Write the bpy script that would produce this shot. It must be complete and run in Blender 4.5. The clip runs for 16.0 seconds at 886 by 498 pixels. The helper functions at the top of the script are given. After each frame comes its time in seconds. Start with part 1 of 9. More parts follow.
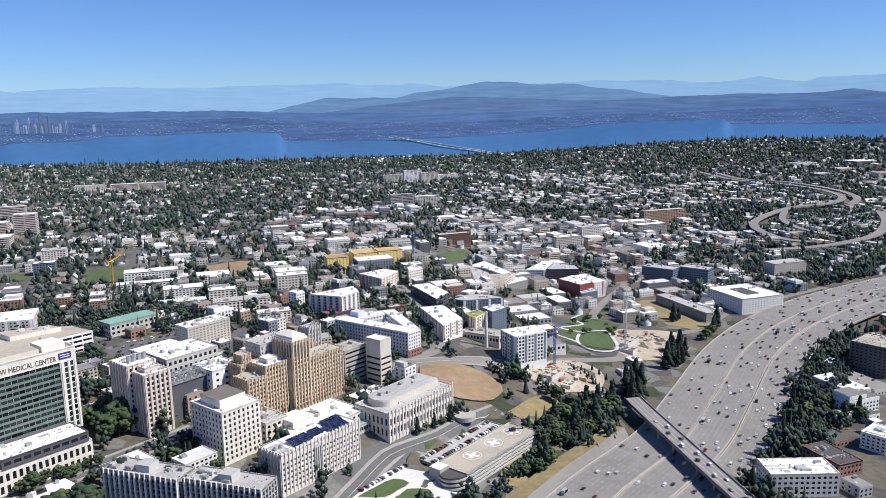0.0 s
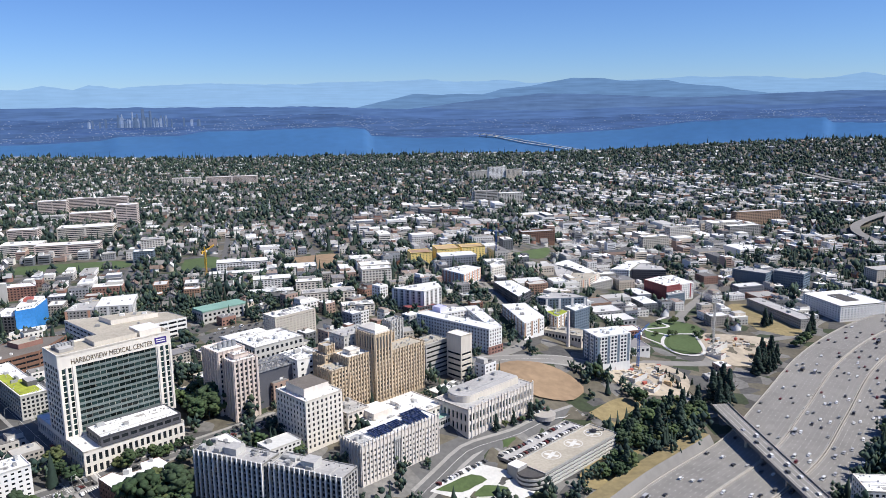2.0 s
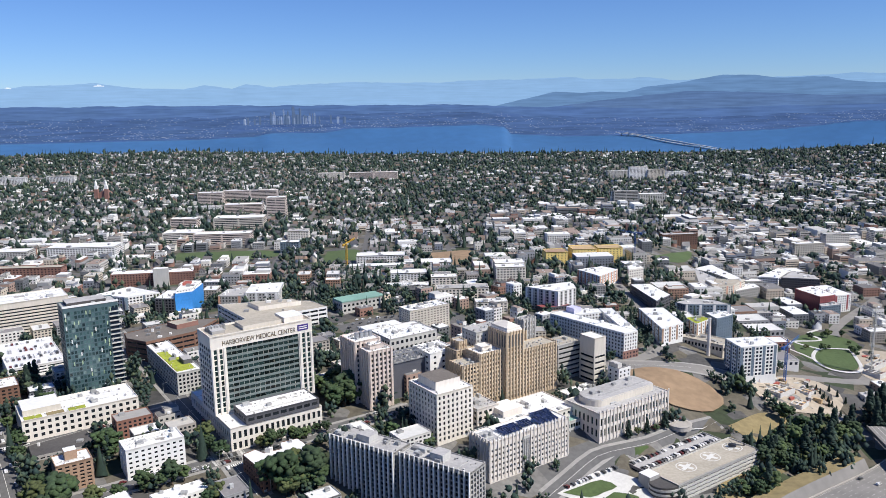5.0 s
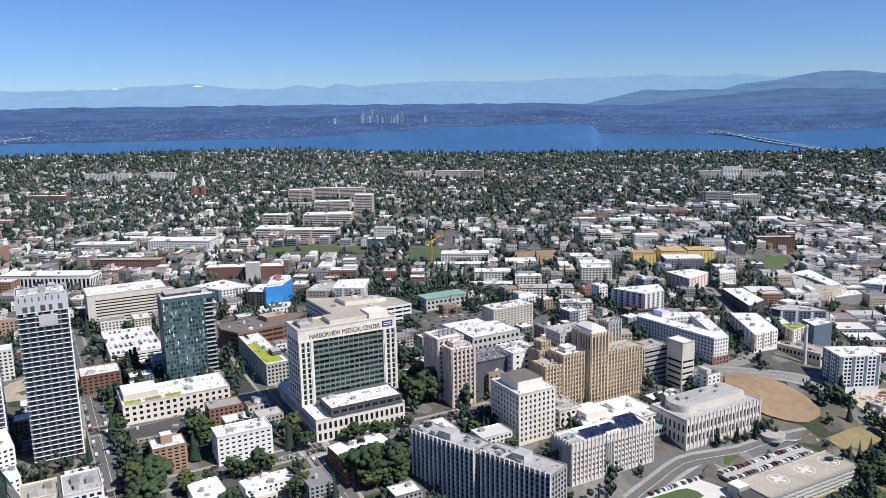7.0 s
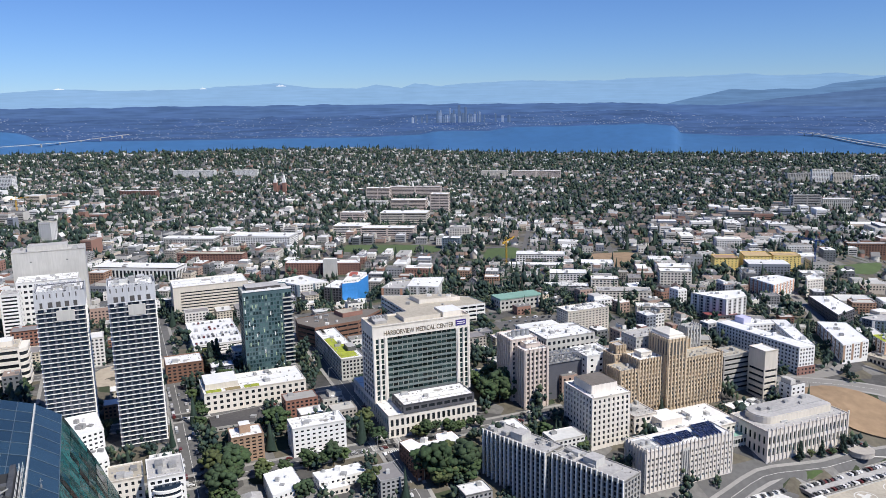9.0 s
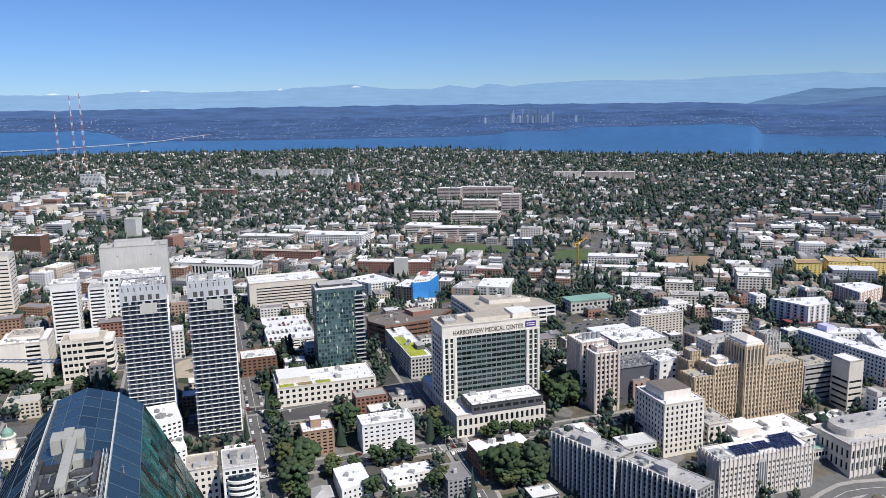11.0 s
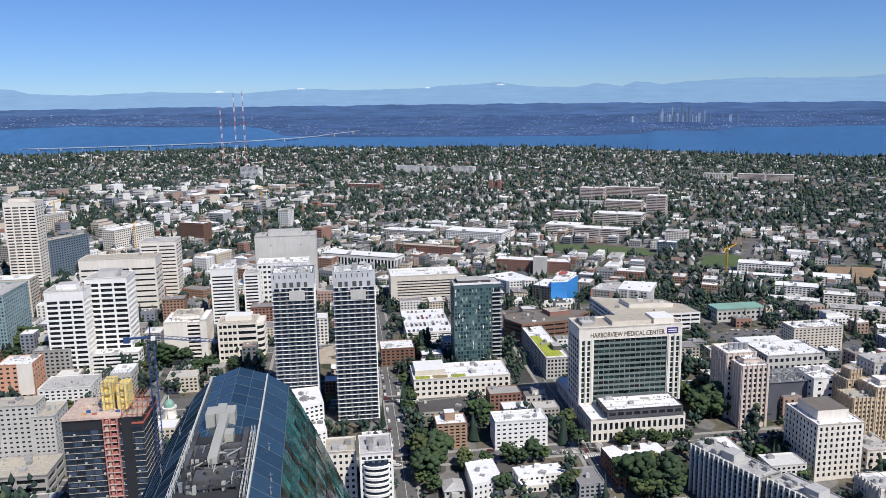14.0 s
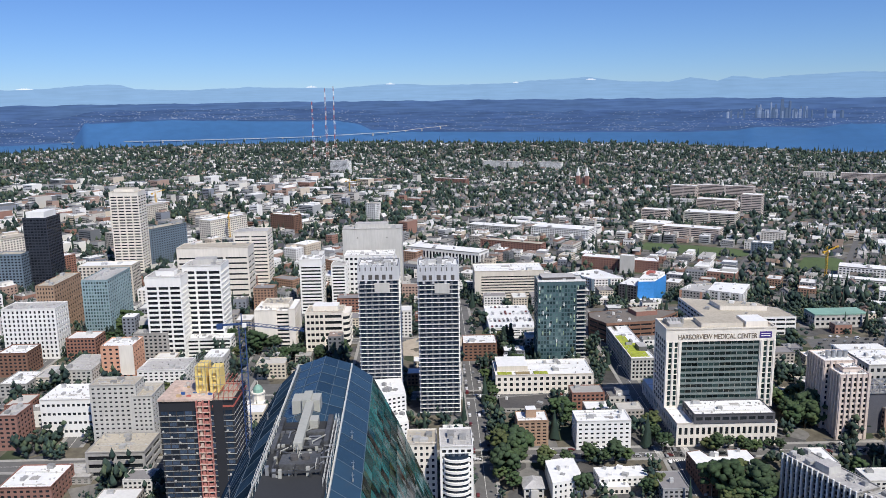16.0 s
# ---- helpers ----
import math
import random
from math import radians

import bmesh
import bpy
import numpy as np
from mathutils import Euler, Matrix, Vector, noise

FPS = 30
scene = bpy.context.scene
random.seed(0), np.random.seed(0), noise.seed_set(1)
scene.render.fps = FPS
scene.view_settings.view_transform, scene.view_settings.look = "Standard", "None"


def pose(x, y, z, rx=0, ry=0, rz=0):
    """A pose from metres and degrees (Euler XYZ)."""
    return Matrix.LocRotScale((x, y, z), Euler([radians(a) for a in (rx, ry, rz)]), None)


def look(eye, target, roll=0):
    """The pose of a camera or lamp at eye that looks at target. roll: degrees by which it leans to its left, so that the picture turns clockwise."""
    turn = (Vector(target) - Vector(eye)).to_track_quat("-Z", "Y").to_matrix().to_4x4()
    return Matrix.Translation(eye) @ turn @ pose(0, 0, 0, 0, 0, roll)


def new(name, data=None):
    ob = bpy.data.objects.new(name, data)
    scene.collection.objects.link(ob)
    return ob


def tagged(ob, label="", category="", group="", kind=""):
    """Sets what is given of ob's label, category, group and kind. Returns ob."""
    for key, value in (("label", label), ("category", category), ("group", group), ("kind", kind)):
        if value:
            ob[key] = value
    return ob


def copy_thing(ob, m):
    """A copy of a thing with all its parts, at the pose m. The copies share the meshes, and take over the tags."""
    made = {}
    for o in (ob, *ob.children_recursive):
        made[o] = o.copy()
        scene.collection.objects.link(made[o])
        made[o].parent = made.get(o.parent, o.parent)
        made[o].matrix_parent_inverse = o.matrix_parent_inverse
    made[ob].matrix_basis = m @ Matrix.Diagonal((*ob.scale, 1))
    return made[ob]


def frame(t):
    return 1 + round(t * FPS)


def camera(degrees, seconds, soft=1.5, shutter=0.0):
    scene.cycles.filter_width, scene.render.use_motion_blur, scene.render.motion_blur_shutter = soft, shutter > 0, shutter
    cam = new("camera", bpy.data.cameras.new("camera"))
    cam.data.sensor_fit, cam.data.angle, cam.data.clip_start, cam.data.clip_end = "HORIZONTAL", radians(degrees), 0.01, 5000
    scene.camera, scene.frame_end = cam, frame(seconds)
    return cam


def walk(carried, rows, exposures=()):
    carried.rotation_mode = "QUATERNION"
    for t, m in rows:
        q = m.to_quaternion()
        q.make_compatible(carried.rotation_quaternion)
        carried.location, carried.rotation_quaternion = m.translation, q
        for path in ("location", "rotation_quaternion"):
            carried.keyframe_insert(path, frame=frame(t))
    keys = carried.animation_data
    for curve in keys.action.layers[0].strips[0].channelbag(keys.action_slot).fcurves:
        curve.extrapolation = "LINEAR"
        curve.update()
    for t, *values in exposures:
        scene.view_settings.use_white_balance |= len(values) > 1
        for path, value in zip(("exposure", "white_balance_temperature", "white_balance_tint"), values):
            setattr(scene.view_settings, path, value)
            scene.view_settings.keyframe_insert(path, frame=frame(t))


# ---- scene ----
# ---- camera ----
cam = camera(59.24, 16.0, soft=0.65)
EYE = (0.0, 0.0, 320.0)
# seconds, tilt, lean, turn of a camera that pans where it stands
ROWS = (
    (0.0, 79.275, 0.946, -20.179),
    (0.5, 79.230, 0.921, -18.799),
    (1.0, 79.148, 0.847, -17.215),
    (1.5, 79.101, 0.889, -15.594),
    (2.0, 79.114, 0.822, -13.948),
    (2.5, 79.117, 0.736, -12.293),
    (3.0, 79.131, 0.585, -10.587),
    (3.5, 79.135, 0.596, -8.844),
    (4.0, 79.146, 0.647, -7.149),
    (4.5, 79.144, 0.751, -5.512),
    (7.0, 79.126, 1.082, 2.407),
    (7.5, 79.145, 1.104, 3.772),
    (8.0, 79.141, 1.036, 5.175),
    (8.5, 79.181, 1.006, 6.629),
    (9.0, 79.194, 1.020, 8.021),
    (11.5, 79.400, 1.169, 14.769),
    (12.0, 79.483, 1.107, 16.453),
    (12.5, 79.475, 1.059, 18.325),
    (13.0, 79.448, 1.028, 20.247),
    (13.5, 79.419, 0.983, 22.023),
    (14.0, 79.361, 0.997, 23.700),
    (14.5, 79.266, 1.019, 25.441),
    (15.0, 79.179, 0.974, 27.124),
    (15.5, 79.121, 0.937, 28.670),
    (16.0, 79.110, 0.929, 30.039),
)
walk(cam, [(t, pose(*EYE, rx, ry, rz)) for t, rx, ry, rz in ROWS], [(0.0, 0.20), (4.0, 0.13), (8.0, 0.05), (16.0, -0.05)])

# ---- light ----
SUN_BEARING, SUN_HEIGHT = 209.0, 50.0


def heading(b):
    """Unit vector for a compass bearing: x runs south, y east."""
    return Vector((-math.cos(radians(b)), math.sin(radians(b)), 0))


world = bpy.data.worlds.new("sky")
scene.world = world
world.use_nodes = True
wn = world.node_tree.nodes
sky = wn.new("ShaderNodeTexSky")
sky.sky_type, sky.sun_disc = "NISHITA", False
sky.sun_elevation, sky.sun_rotation = radians(SUN_HEIGHT), radians(SUN_BEARING - 90)
sky.altitude, sky.air_density, sky.dust_density, sky.ozone_density = 1500, 1.0, 0.0, 3.0
clear_air = wn.new("ShaderNodeVectorMath")
clear_air.operation = "MULTIPLY"
clear_air.inputs[1].default_value = (0.57, 0.79, 1.22)
world.node_tree.links.new(sky.outputs["Color"], clear_air.inputs[0])
world.node_tree.links.new(clear_air.outputs[0], wn["Background"].inputs["Color"])
wn["Background"].inputs["Strength"].default_value = 0.088
sun = new("sun", bpy.data.lights.new("sun", "SUN"))
sun.data.energy, sun.data.angle, sun.data.color = 5.0, radians(0.53), (1.0, 0.95, 0.88)
sun_way = heading(SUN_BEARING) * math.cos(radians(SUN_HEIGHT)) + Vector((0, 0, math.sin(radians(SUN_HEIGHT))))
sun.matrix_world = look(sun_way * 1000, (0, 0, 0))

# ---- materials ----


def mat(name, colour, rough=0.8, metal=0.0, spread=0.12, grain=1.5, bump=0.0, piece="", tone=None, glow=0.0, streak=False):
    """Procedural surface: two scales of noise over a base colour. piece: 'object' or 'island' gives each piece a shade of its own;
    tone: further colours that the pieces are drawn from."""
    m = bpy.data.materials.new(name)
    m.use_nodes = True
    nt = m.node_tree
    n, l = nt.nodes, nt.links
    b = n["Principled BSDF"]
    b.inputs["Roughness"].default_value, b.inputs["Metallic"].default_value = rough, metal
    geo = n.new("ShaderNodeTexCoord")
    fine, wide = n.new("ShaderNodeTexNoise"), n.new("ShaderNodeTexNoise")
    fine.inputs["Scale"].default_value, wide.inputs["Scale"].default_value = grain, grain * 0.09
    fine.inputs["Detail"].default_value, wide.inputs["Detail"].default_value = 3.0, 4.0
    pos = n.new("ShaderNodeNewGeometry")
    if streak:
        st = n.new("ShaderNodeMapping")
        st.inputs["Scale"].default_value = (1, 1, 0.12)
        l.new(pos.outputs["Position"], st.inputs["Vector"])
        l.new(st.outputs["Vector"], fine.inputs["Vector"])
    else:
        l.new(pos.outputs["Position"], fine.inputs["Vector"])
    l.new(pos.outputs["Position"], wide.inputs["Vector"])
    total = n.new("ShaderNodeMath")
    total.operation = "ADD"
    l.new(fine.outputs["Fac"], total.inputs[0])
    l.new(wide.outputs["Fac"], total.inputs[1])
    rng = n.new("ShaderNodeMapRange")
    rng.inputs["From Min"].default_value, rng.inputs["From Max"].default_value = 0.65, 1.35
    rng.inputs["To Min"].default_value, rng.inputs["To Max"].default_value = 1 - spread, 1 + spread
    l.new(total.outputs[0], rng.inputs["Value"])
    factor = rng.outputs[0]
    base = None
    if piece:
        rnd = n.new("ShaderNodeObjectInfo").outputs["Random"] if piece == "object" else pos.outputs["Random Per Island"]
        if tone:
            ramp = n.new("ShaderNodeValToRGB")
            ramp.color_ramp.interpolation = "CONSTANT"
            cols = (colour, *tone)
            while len(ramp.color_ramp.elements) < len(cols):
                ramp.color_ramp.elements.new(0.5)
            for i, c in enumerate(cols):
                ramp.color_ramp.elements[i].position, ramp.color_ramp.elements[i].color = i / len(cols), (*c, 1)
            l.new(rnd, ramp.inputs["Fac"])
            base = ramp.outputs["Color"]
        else:
            r2 = n.new("ShaderNodeMapRange")
            r2.inputs["To Min"].default_value, r2.inputs["To Max"].default_value = 1 - spread * 1.6, 1 + spread * 1.6
            l.new(rnd, r2.inputs["Value"])
            mul = n.new("ShaderNodeMath")
            mul.operation = "MULTIPLY"
            l.new(factor, mul.inputs[0])
            l.new(r2.outputs[0], mul.inputs[1])
            factor = mul.outputs[0]
    tint = n.new("ShaderNodeVectorMath")
    tint.operation = "SCALE"
    tint.inputs[0].default_value = colour
    if base:
        l.new(base, tint.inputs[0])
    l.new(factor, tint.inputs["Scale"])
    l.new(tint.outputs[0], b.inputs["Base Color"])
    if glow:
        l.new(tint.outputs[0], b.inputs["Emission Color"])
        b.inputs["Emission Strength"].default_value = glow
    if bump:
        bm_ = n.new("ShaderNodeBump")
        bm_.inputs["Strength"].default_value = bump
        bm_.inputs["Distance"].default_value = 0.3
        l.new(fine.outputs["Fac"], bm_.inputs["Height"])
        l.new(bm_.outputs["Normal"], b.inputs["Normal"])
    return m


M = {
    "cream": mat("cream_precast", (0.76, 0.71, 0.63), 0.8, spread=0.10, grain=0.6, streak=True),
    "pinkstone": mat("pink_brick_and_stone", (0.62, 0.53, 0.47), 0.85, spread=0.12, grain=0.7),
    "tan": mat("tan_brick", (0.54, 0.43, 0.30), 0.85, spread=0.16, grain=0.8, streak=True),
    "beige": mat("beige_concrete", (0.62, 0.57, 0.49), 0.85, spread=0.12, grain=0.7, streak=True),
    "white": mat("white_paint", (0.80, 0.79, 0.76), 0.7, spread=0.06, grain=0.5, streak=True),
    "grey": mat("grey_concrete", (0.36, 0.35, 0.33), 0.85, spread=0.14, grain=0.7, streak=True),
    "lgrey": mat("light_grey_concrete", (0.50, 0.49, 0.46), 0.85, spread=0.12, grain=0.7, streak=True),
    "dgrey": mat("dark_grey_panel", (0.10, 0.10, 0.11), 0.6, spread=0.15, grain=0.7),
    "stone": mat("pinkish_limestone", (0.70, 0.645, 0.58), 0.85, spread=0.12, grain=0.8, streak=True),
    "redbrick": mat("red_brick", (0.27, 0.145, 0.115), 0.9, spread=0.16, grain=0.9),
    "brownbrick": mat("brown_brick", (0.20, 0.11, 0.075), 0.9, spread=0.16, grain=0.9),
    "orangebrick": mat("orange_brick", (0.37, 0.25, 0.17), 0.9, spread=0.16, grain=0.9),
    "orange": mat("orange_stucco", (0.60, 0.33, 0.22), 0.85, spread=0.1),
    "yellow": mat("yellow_sheathing", (0.94, 0.72, 0.26), 0.8, spread=0.08, grain=0.6),
    "blue": mat("blue_tarpaulin", (0.045, 0.25, 0.62), 0.5, spread=0.2, grain=0.5),
    "navy": mat("navy_panel", (0.030, 0.035, 0.050), 0.45, spread=0.2),
    "towergrey": mat("grey_blue_cladding", (0.10, 0.105, 0.125), 0.5, spread=0.15),
    "slate": mat("slate_blue_panel", (0.15, 0.20, 0.25), 0.55, spread=0.2),
    "tealpanel": mat("grey_teal_panel", (0.26, 0.36, 0.39), 0.5, spread=0.25, grain=0.4),
    "red": mat("red_panel", (0.27, 0.07, 0.07), 0.7, spread=0.1),
    "redsteel": mat("red_primer_steel", (0.42, 0.11, 0.08), 0.6, spread=0.12),
    "bluesteel": mat("blue_painted_steel", (0.03, 0.10, 0.30), 0.5, spread=0.12),
    "lilac": mat("lilac_sheathing", (0.55, 0.54, 0.74), 0.8),
    "copper": mat("verdigris_roof", (0.22, 0.38, 0.31), 0.7, spread=0.12, grain=0.4),
    "roofwhite": mat("white_roof_membrane", (0.78, 0.78, 0.77), 0.7, spread=0.10, grain=0.35),
    "roofgrey": mat("gravel_roof", (0.42, 0.41, 0.40), 0.95, spread=0.22, grain=0.5),
    "rooftan": mat("tan_roof", (0.42, 0.38, 0.31), 0.95, spread=0.2, grain=0.5),
    "roofbrown": mat("brown_felt_roof", (0.17, 0.15, 0.13), 0.9, spread=0.2, grain=0.5),
    "rawpink": mat("raw_pinkish_formwork", (0.56, 0.43, 0.36), 0.9, spread=0.3, grain=0.5),
    "coreyellow": mat("pale_yellow_formwork", (0.80, 0.62, 0.22), 0.85, spread=0.1),
    "hoistred": mat("faded_red_hoist", (0.48, 0.20, 0.17), 0.7, spread=0.2),
    "roofdark": mat("dark_felt_roof", (0.085, 0.08, 0.078), 0.9, spread=0.25, grain=0.5),
    "roofgreen": mat("sedum_roof", (0.30, 0.34, 0.04), 0.95, spread=0.4, grain=0.35),
    "glass": mat("window_glass", (0.018, 0.022, 0.026), 0.15, spread=0.3, piece="object"),
    "glass_far": mat("distant_window_glass", (0.020, 0.024, 0.03), 0.25, spread=0.3, piece="island"),
    "glassgreen": mat("green_tinted_glass", (0.016, 0.030, 0.029), 0.12, spread=0.5, piece="object"),
    "glassteal": mat("teal_curtain_glass", (0.03, 0.062, 0.066), 0.18, spread=0.2, piece="island", tone=((0.075, 0.14, 0.145), (0.014, 0.028, 0.032), (0.10, 0.175, 0.175), (0.02, 0.045, 0.05), (0.05, 0.10, 0.105), (0.19, 0.27, 0.26))),
    "glassblue": mat("blue_curtain_glass", (0.014, 0.026, 0.045), 0.15, spread=0.2, piece="object"),
    "steel": mat("galvanised_steel", (0.42, 0.43, 0.44), 0.45, 0.6, spread=0.15),
    "unit": mat("rooftop_plant_metal", (0.40, 0.40, 0.39), 0.6, 0.2, spread=0.2, piece="object"),
    "solar": mat("solar_cells", (0.016, 0.024, 0.060), 0.15, spread=0.3, piece="island"),
    "asphalt": mat("worn_asphalt", (0.125, 0.123, 0.12), 0.95, spread=0.2, grain=0.25),
    "freeway": mat("concrete_roadway", (0.225, 0.215, 0.20), 0.95, spread=0.16, grain=0.12),
    "paint": mat("road_paint", (0.66, 0.65, 0.61), 0.8),
    "sidewalk": mat("concrete_pavement", (0.30, 0.29, 0.27), 0.95, spread=0.18, grain=0.4),
    "barrier": mat("barrier_concrete", (0.42, 0.39, 0.35), 0.95, spread=0.15),
    "soil": mat("bare_soil", (0.28, 0.195, 0.12), 1.0, spread=0.28, grain=0.12, bump=0.4),
    "sand": mat("graded_sand", (0.42, 0.36, 0.28), 1.0, spread=0.2, grain=0.2),
    "lawn": mat("lawn", (0.075, 0.112, 0.040), 1.0, spread=0.25, grain=0.3),
    "drygrass": mat("dry_grass", (0.25, 0.20, 0.10), 1.0, spread=0.3, grain=0.2),
    "bark": mat("bark", (0.09, 0.065, 0.045), 0.95),
    "leaf": mat("broadleaf_foliage", (0.042, 0.074, 0.026), 0.85, spread=0.45, grain=0.8, piece="object", tone=((0.028, 0.056, 0.020), (0.060, 0.092, 0.030), (0.034, 0.060, 0.026), (0.074, 0.092, 0.030), (0.040, 0.068, 0.024))),
    "conifer": mat("conifer_foliage", (0.015, 0.033, 0.023), 0.9, spread=0.35, grain=0.6),
    # greens shifted to blue, painting the haze of distance into the leaves
    "leaf_far": mat("foliage_haze_tinted", (0.033, 0.060, 0.046), 0.95, spread=0.4, grain=0.5, piece="island", tone=((0.021, 0.043, 0.036), (0.058, 0.088, 0.054), (0.016, 0.035, 0.032), (0.042, 0.070, 0.050), (0.026, 0.052, 0.041), (0.074, 0.102, 0.058), (0.019, 0.040, 0.036))),
    "house_wall": mat("house_siding", (0.55, 0.53, 0.49), 0.85, piece="island", spread=0.05, tone=((0.76, 0.74, 0.70), (0.36, 0.37, 0.38), (0.62, 0.54, 0.44), (0.22, 0.24, 0.28), (0.72, 0.70, 0.64), (0.30, 0.17, 0.13), (0.80, 0.79, 0.77), (0.76, 0.75, 0.73), (0.52, 0.50, 0.46), (0.15, 0.16, 0.17), (0.78, 0.77, 0.75), (0.38, 0.27, 0.22))),
    "house_roof": mat("shingle_roof", (0.14, 0.13, 0.13), 0.9, piece="island", spread=0.12, tone=((0.10, 0.10, 0.105), (0.24, 0.23, 0.22), (0.12, 0.11, 0.10), (0.42, 0.41, 0.40), (0.08, 0.08, 0.09), (0.20, 0.15, 0.12), (0.60, 0.59, 0.57), (0.15, 0.145, 0.14))),
    "flat_roof": mat("flat_roof_mix", (0.70, 0.70, 0.69), 0.9, piece="island", spread=0.1, tone=((0.78, 0.78, 0.77), (0.40, 0.39, 0.37), (0.26, 0.25, 0.23), (0.16, 0.155, 0.15), (0.74, 0.74, 0.72), (0.30, 0.23, 0.19), (0.10, 0.10, 0.10), (0.48, 0.47, 0.45), (0.20, 0.195, 0.19))),
    "block_wall": mat("apartment_walls", (0.52, 0.50, 0.46), 0.85, piece="object", spread=0.06, tone=((0.70, 0.68, 0.64), (0.40, 0.37, 0.33), (0.28, 0.14, 0.10), (0.34, 0.34, 0.34), (0.60, 0.54, 0.44), (0.22, 0.23, 0.26), (0.36, 0.22, 0.15))),
    "block_roof": mat("apartment_roofs", (0.62, 0.62, 0.60), 0.9, piece="object", spread=0.1, grain=0.4, tone=((0.74, 0.74, 0.73), (0.36, 0.35, 0.33), (0.50, 0.48, 0.44), (0.68, 0.67, 0.65), (0.24, 0.23, 0.23))),
    "car": mat("car_paint", (0.75, 0.75, 0.75), 0.3, piece="object", spread=0.05, tone=((0.04, 0.04, 0.045), (0.70, 0.70, 0.70), (0.22, 0.23, 0.24), (0.06, 0.065, 0.07), (0.40, 0.40, 0.41), (0.12, 0.025, 0.025), (0.10, 0.10, 0.10), (0.62, 0.62, 0.60))),
    "tealdark": mat("dark_teal_cladding", (0.075, 0.128, 0.142), 0.45, spread=0.25, grain=0.4),
    "paleconc": mat("pale_new_concrete", (0.58, 0.57, 0.54), 0.9, spread=0.12, grain=0.5),
    "frameblack": mat("black_tower_frame", (0.020, 0.022, 0.028), 0.85, spread=0.2),
    "rubber": mat("tyre_rubber", (0.02, 0.02, 0.02), 0.9),
    "letters": mat("bronze_letters", (0.12, 0.085, 0.05), 0.6),
    "purple": mat("purple_sign", (0.045, 0.025, 0.18), 0.5),
    "wood": mat("raw_timber", (0.50, 0.36, 0.20), 0.9),
}

for key in ("glass", "glass_far", "glassgreen"):
    M[key].node_tree.nodes["Principled BSDF"].inputs["Specular IOR Level"].default_value = 0.25

# ---- shapes ----


def mesh_of(name, verts, faces, mats, index=None, smooth=False):
    me = bpy.data.meshes.new(name)
    me.from_pydata([tuple(v) for v in verts], [], [tuple(f) for f in faces])
    for m in mats:
        me.materials.append(m)
    if index is not None:
        me.polygons.foreach_set("material_index", index)
    if smooth:
        me.polygons.foreach_set("use_smooth", [True] * len(me.polygons))
    return me


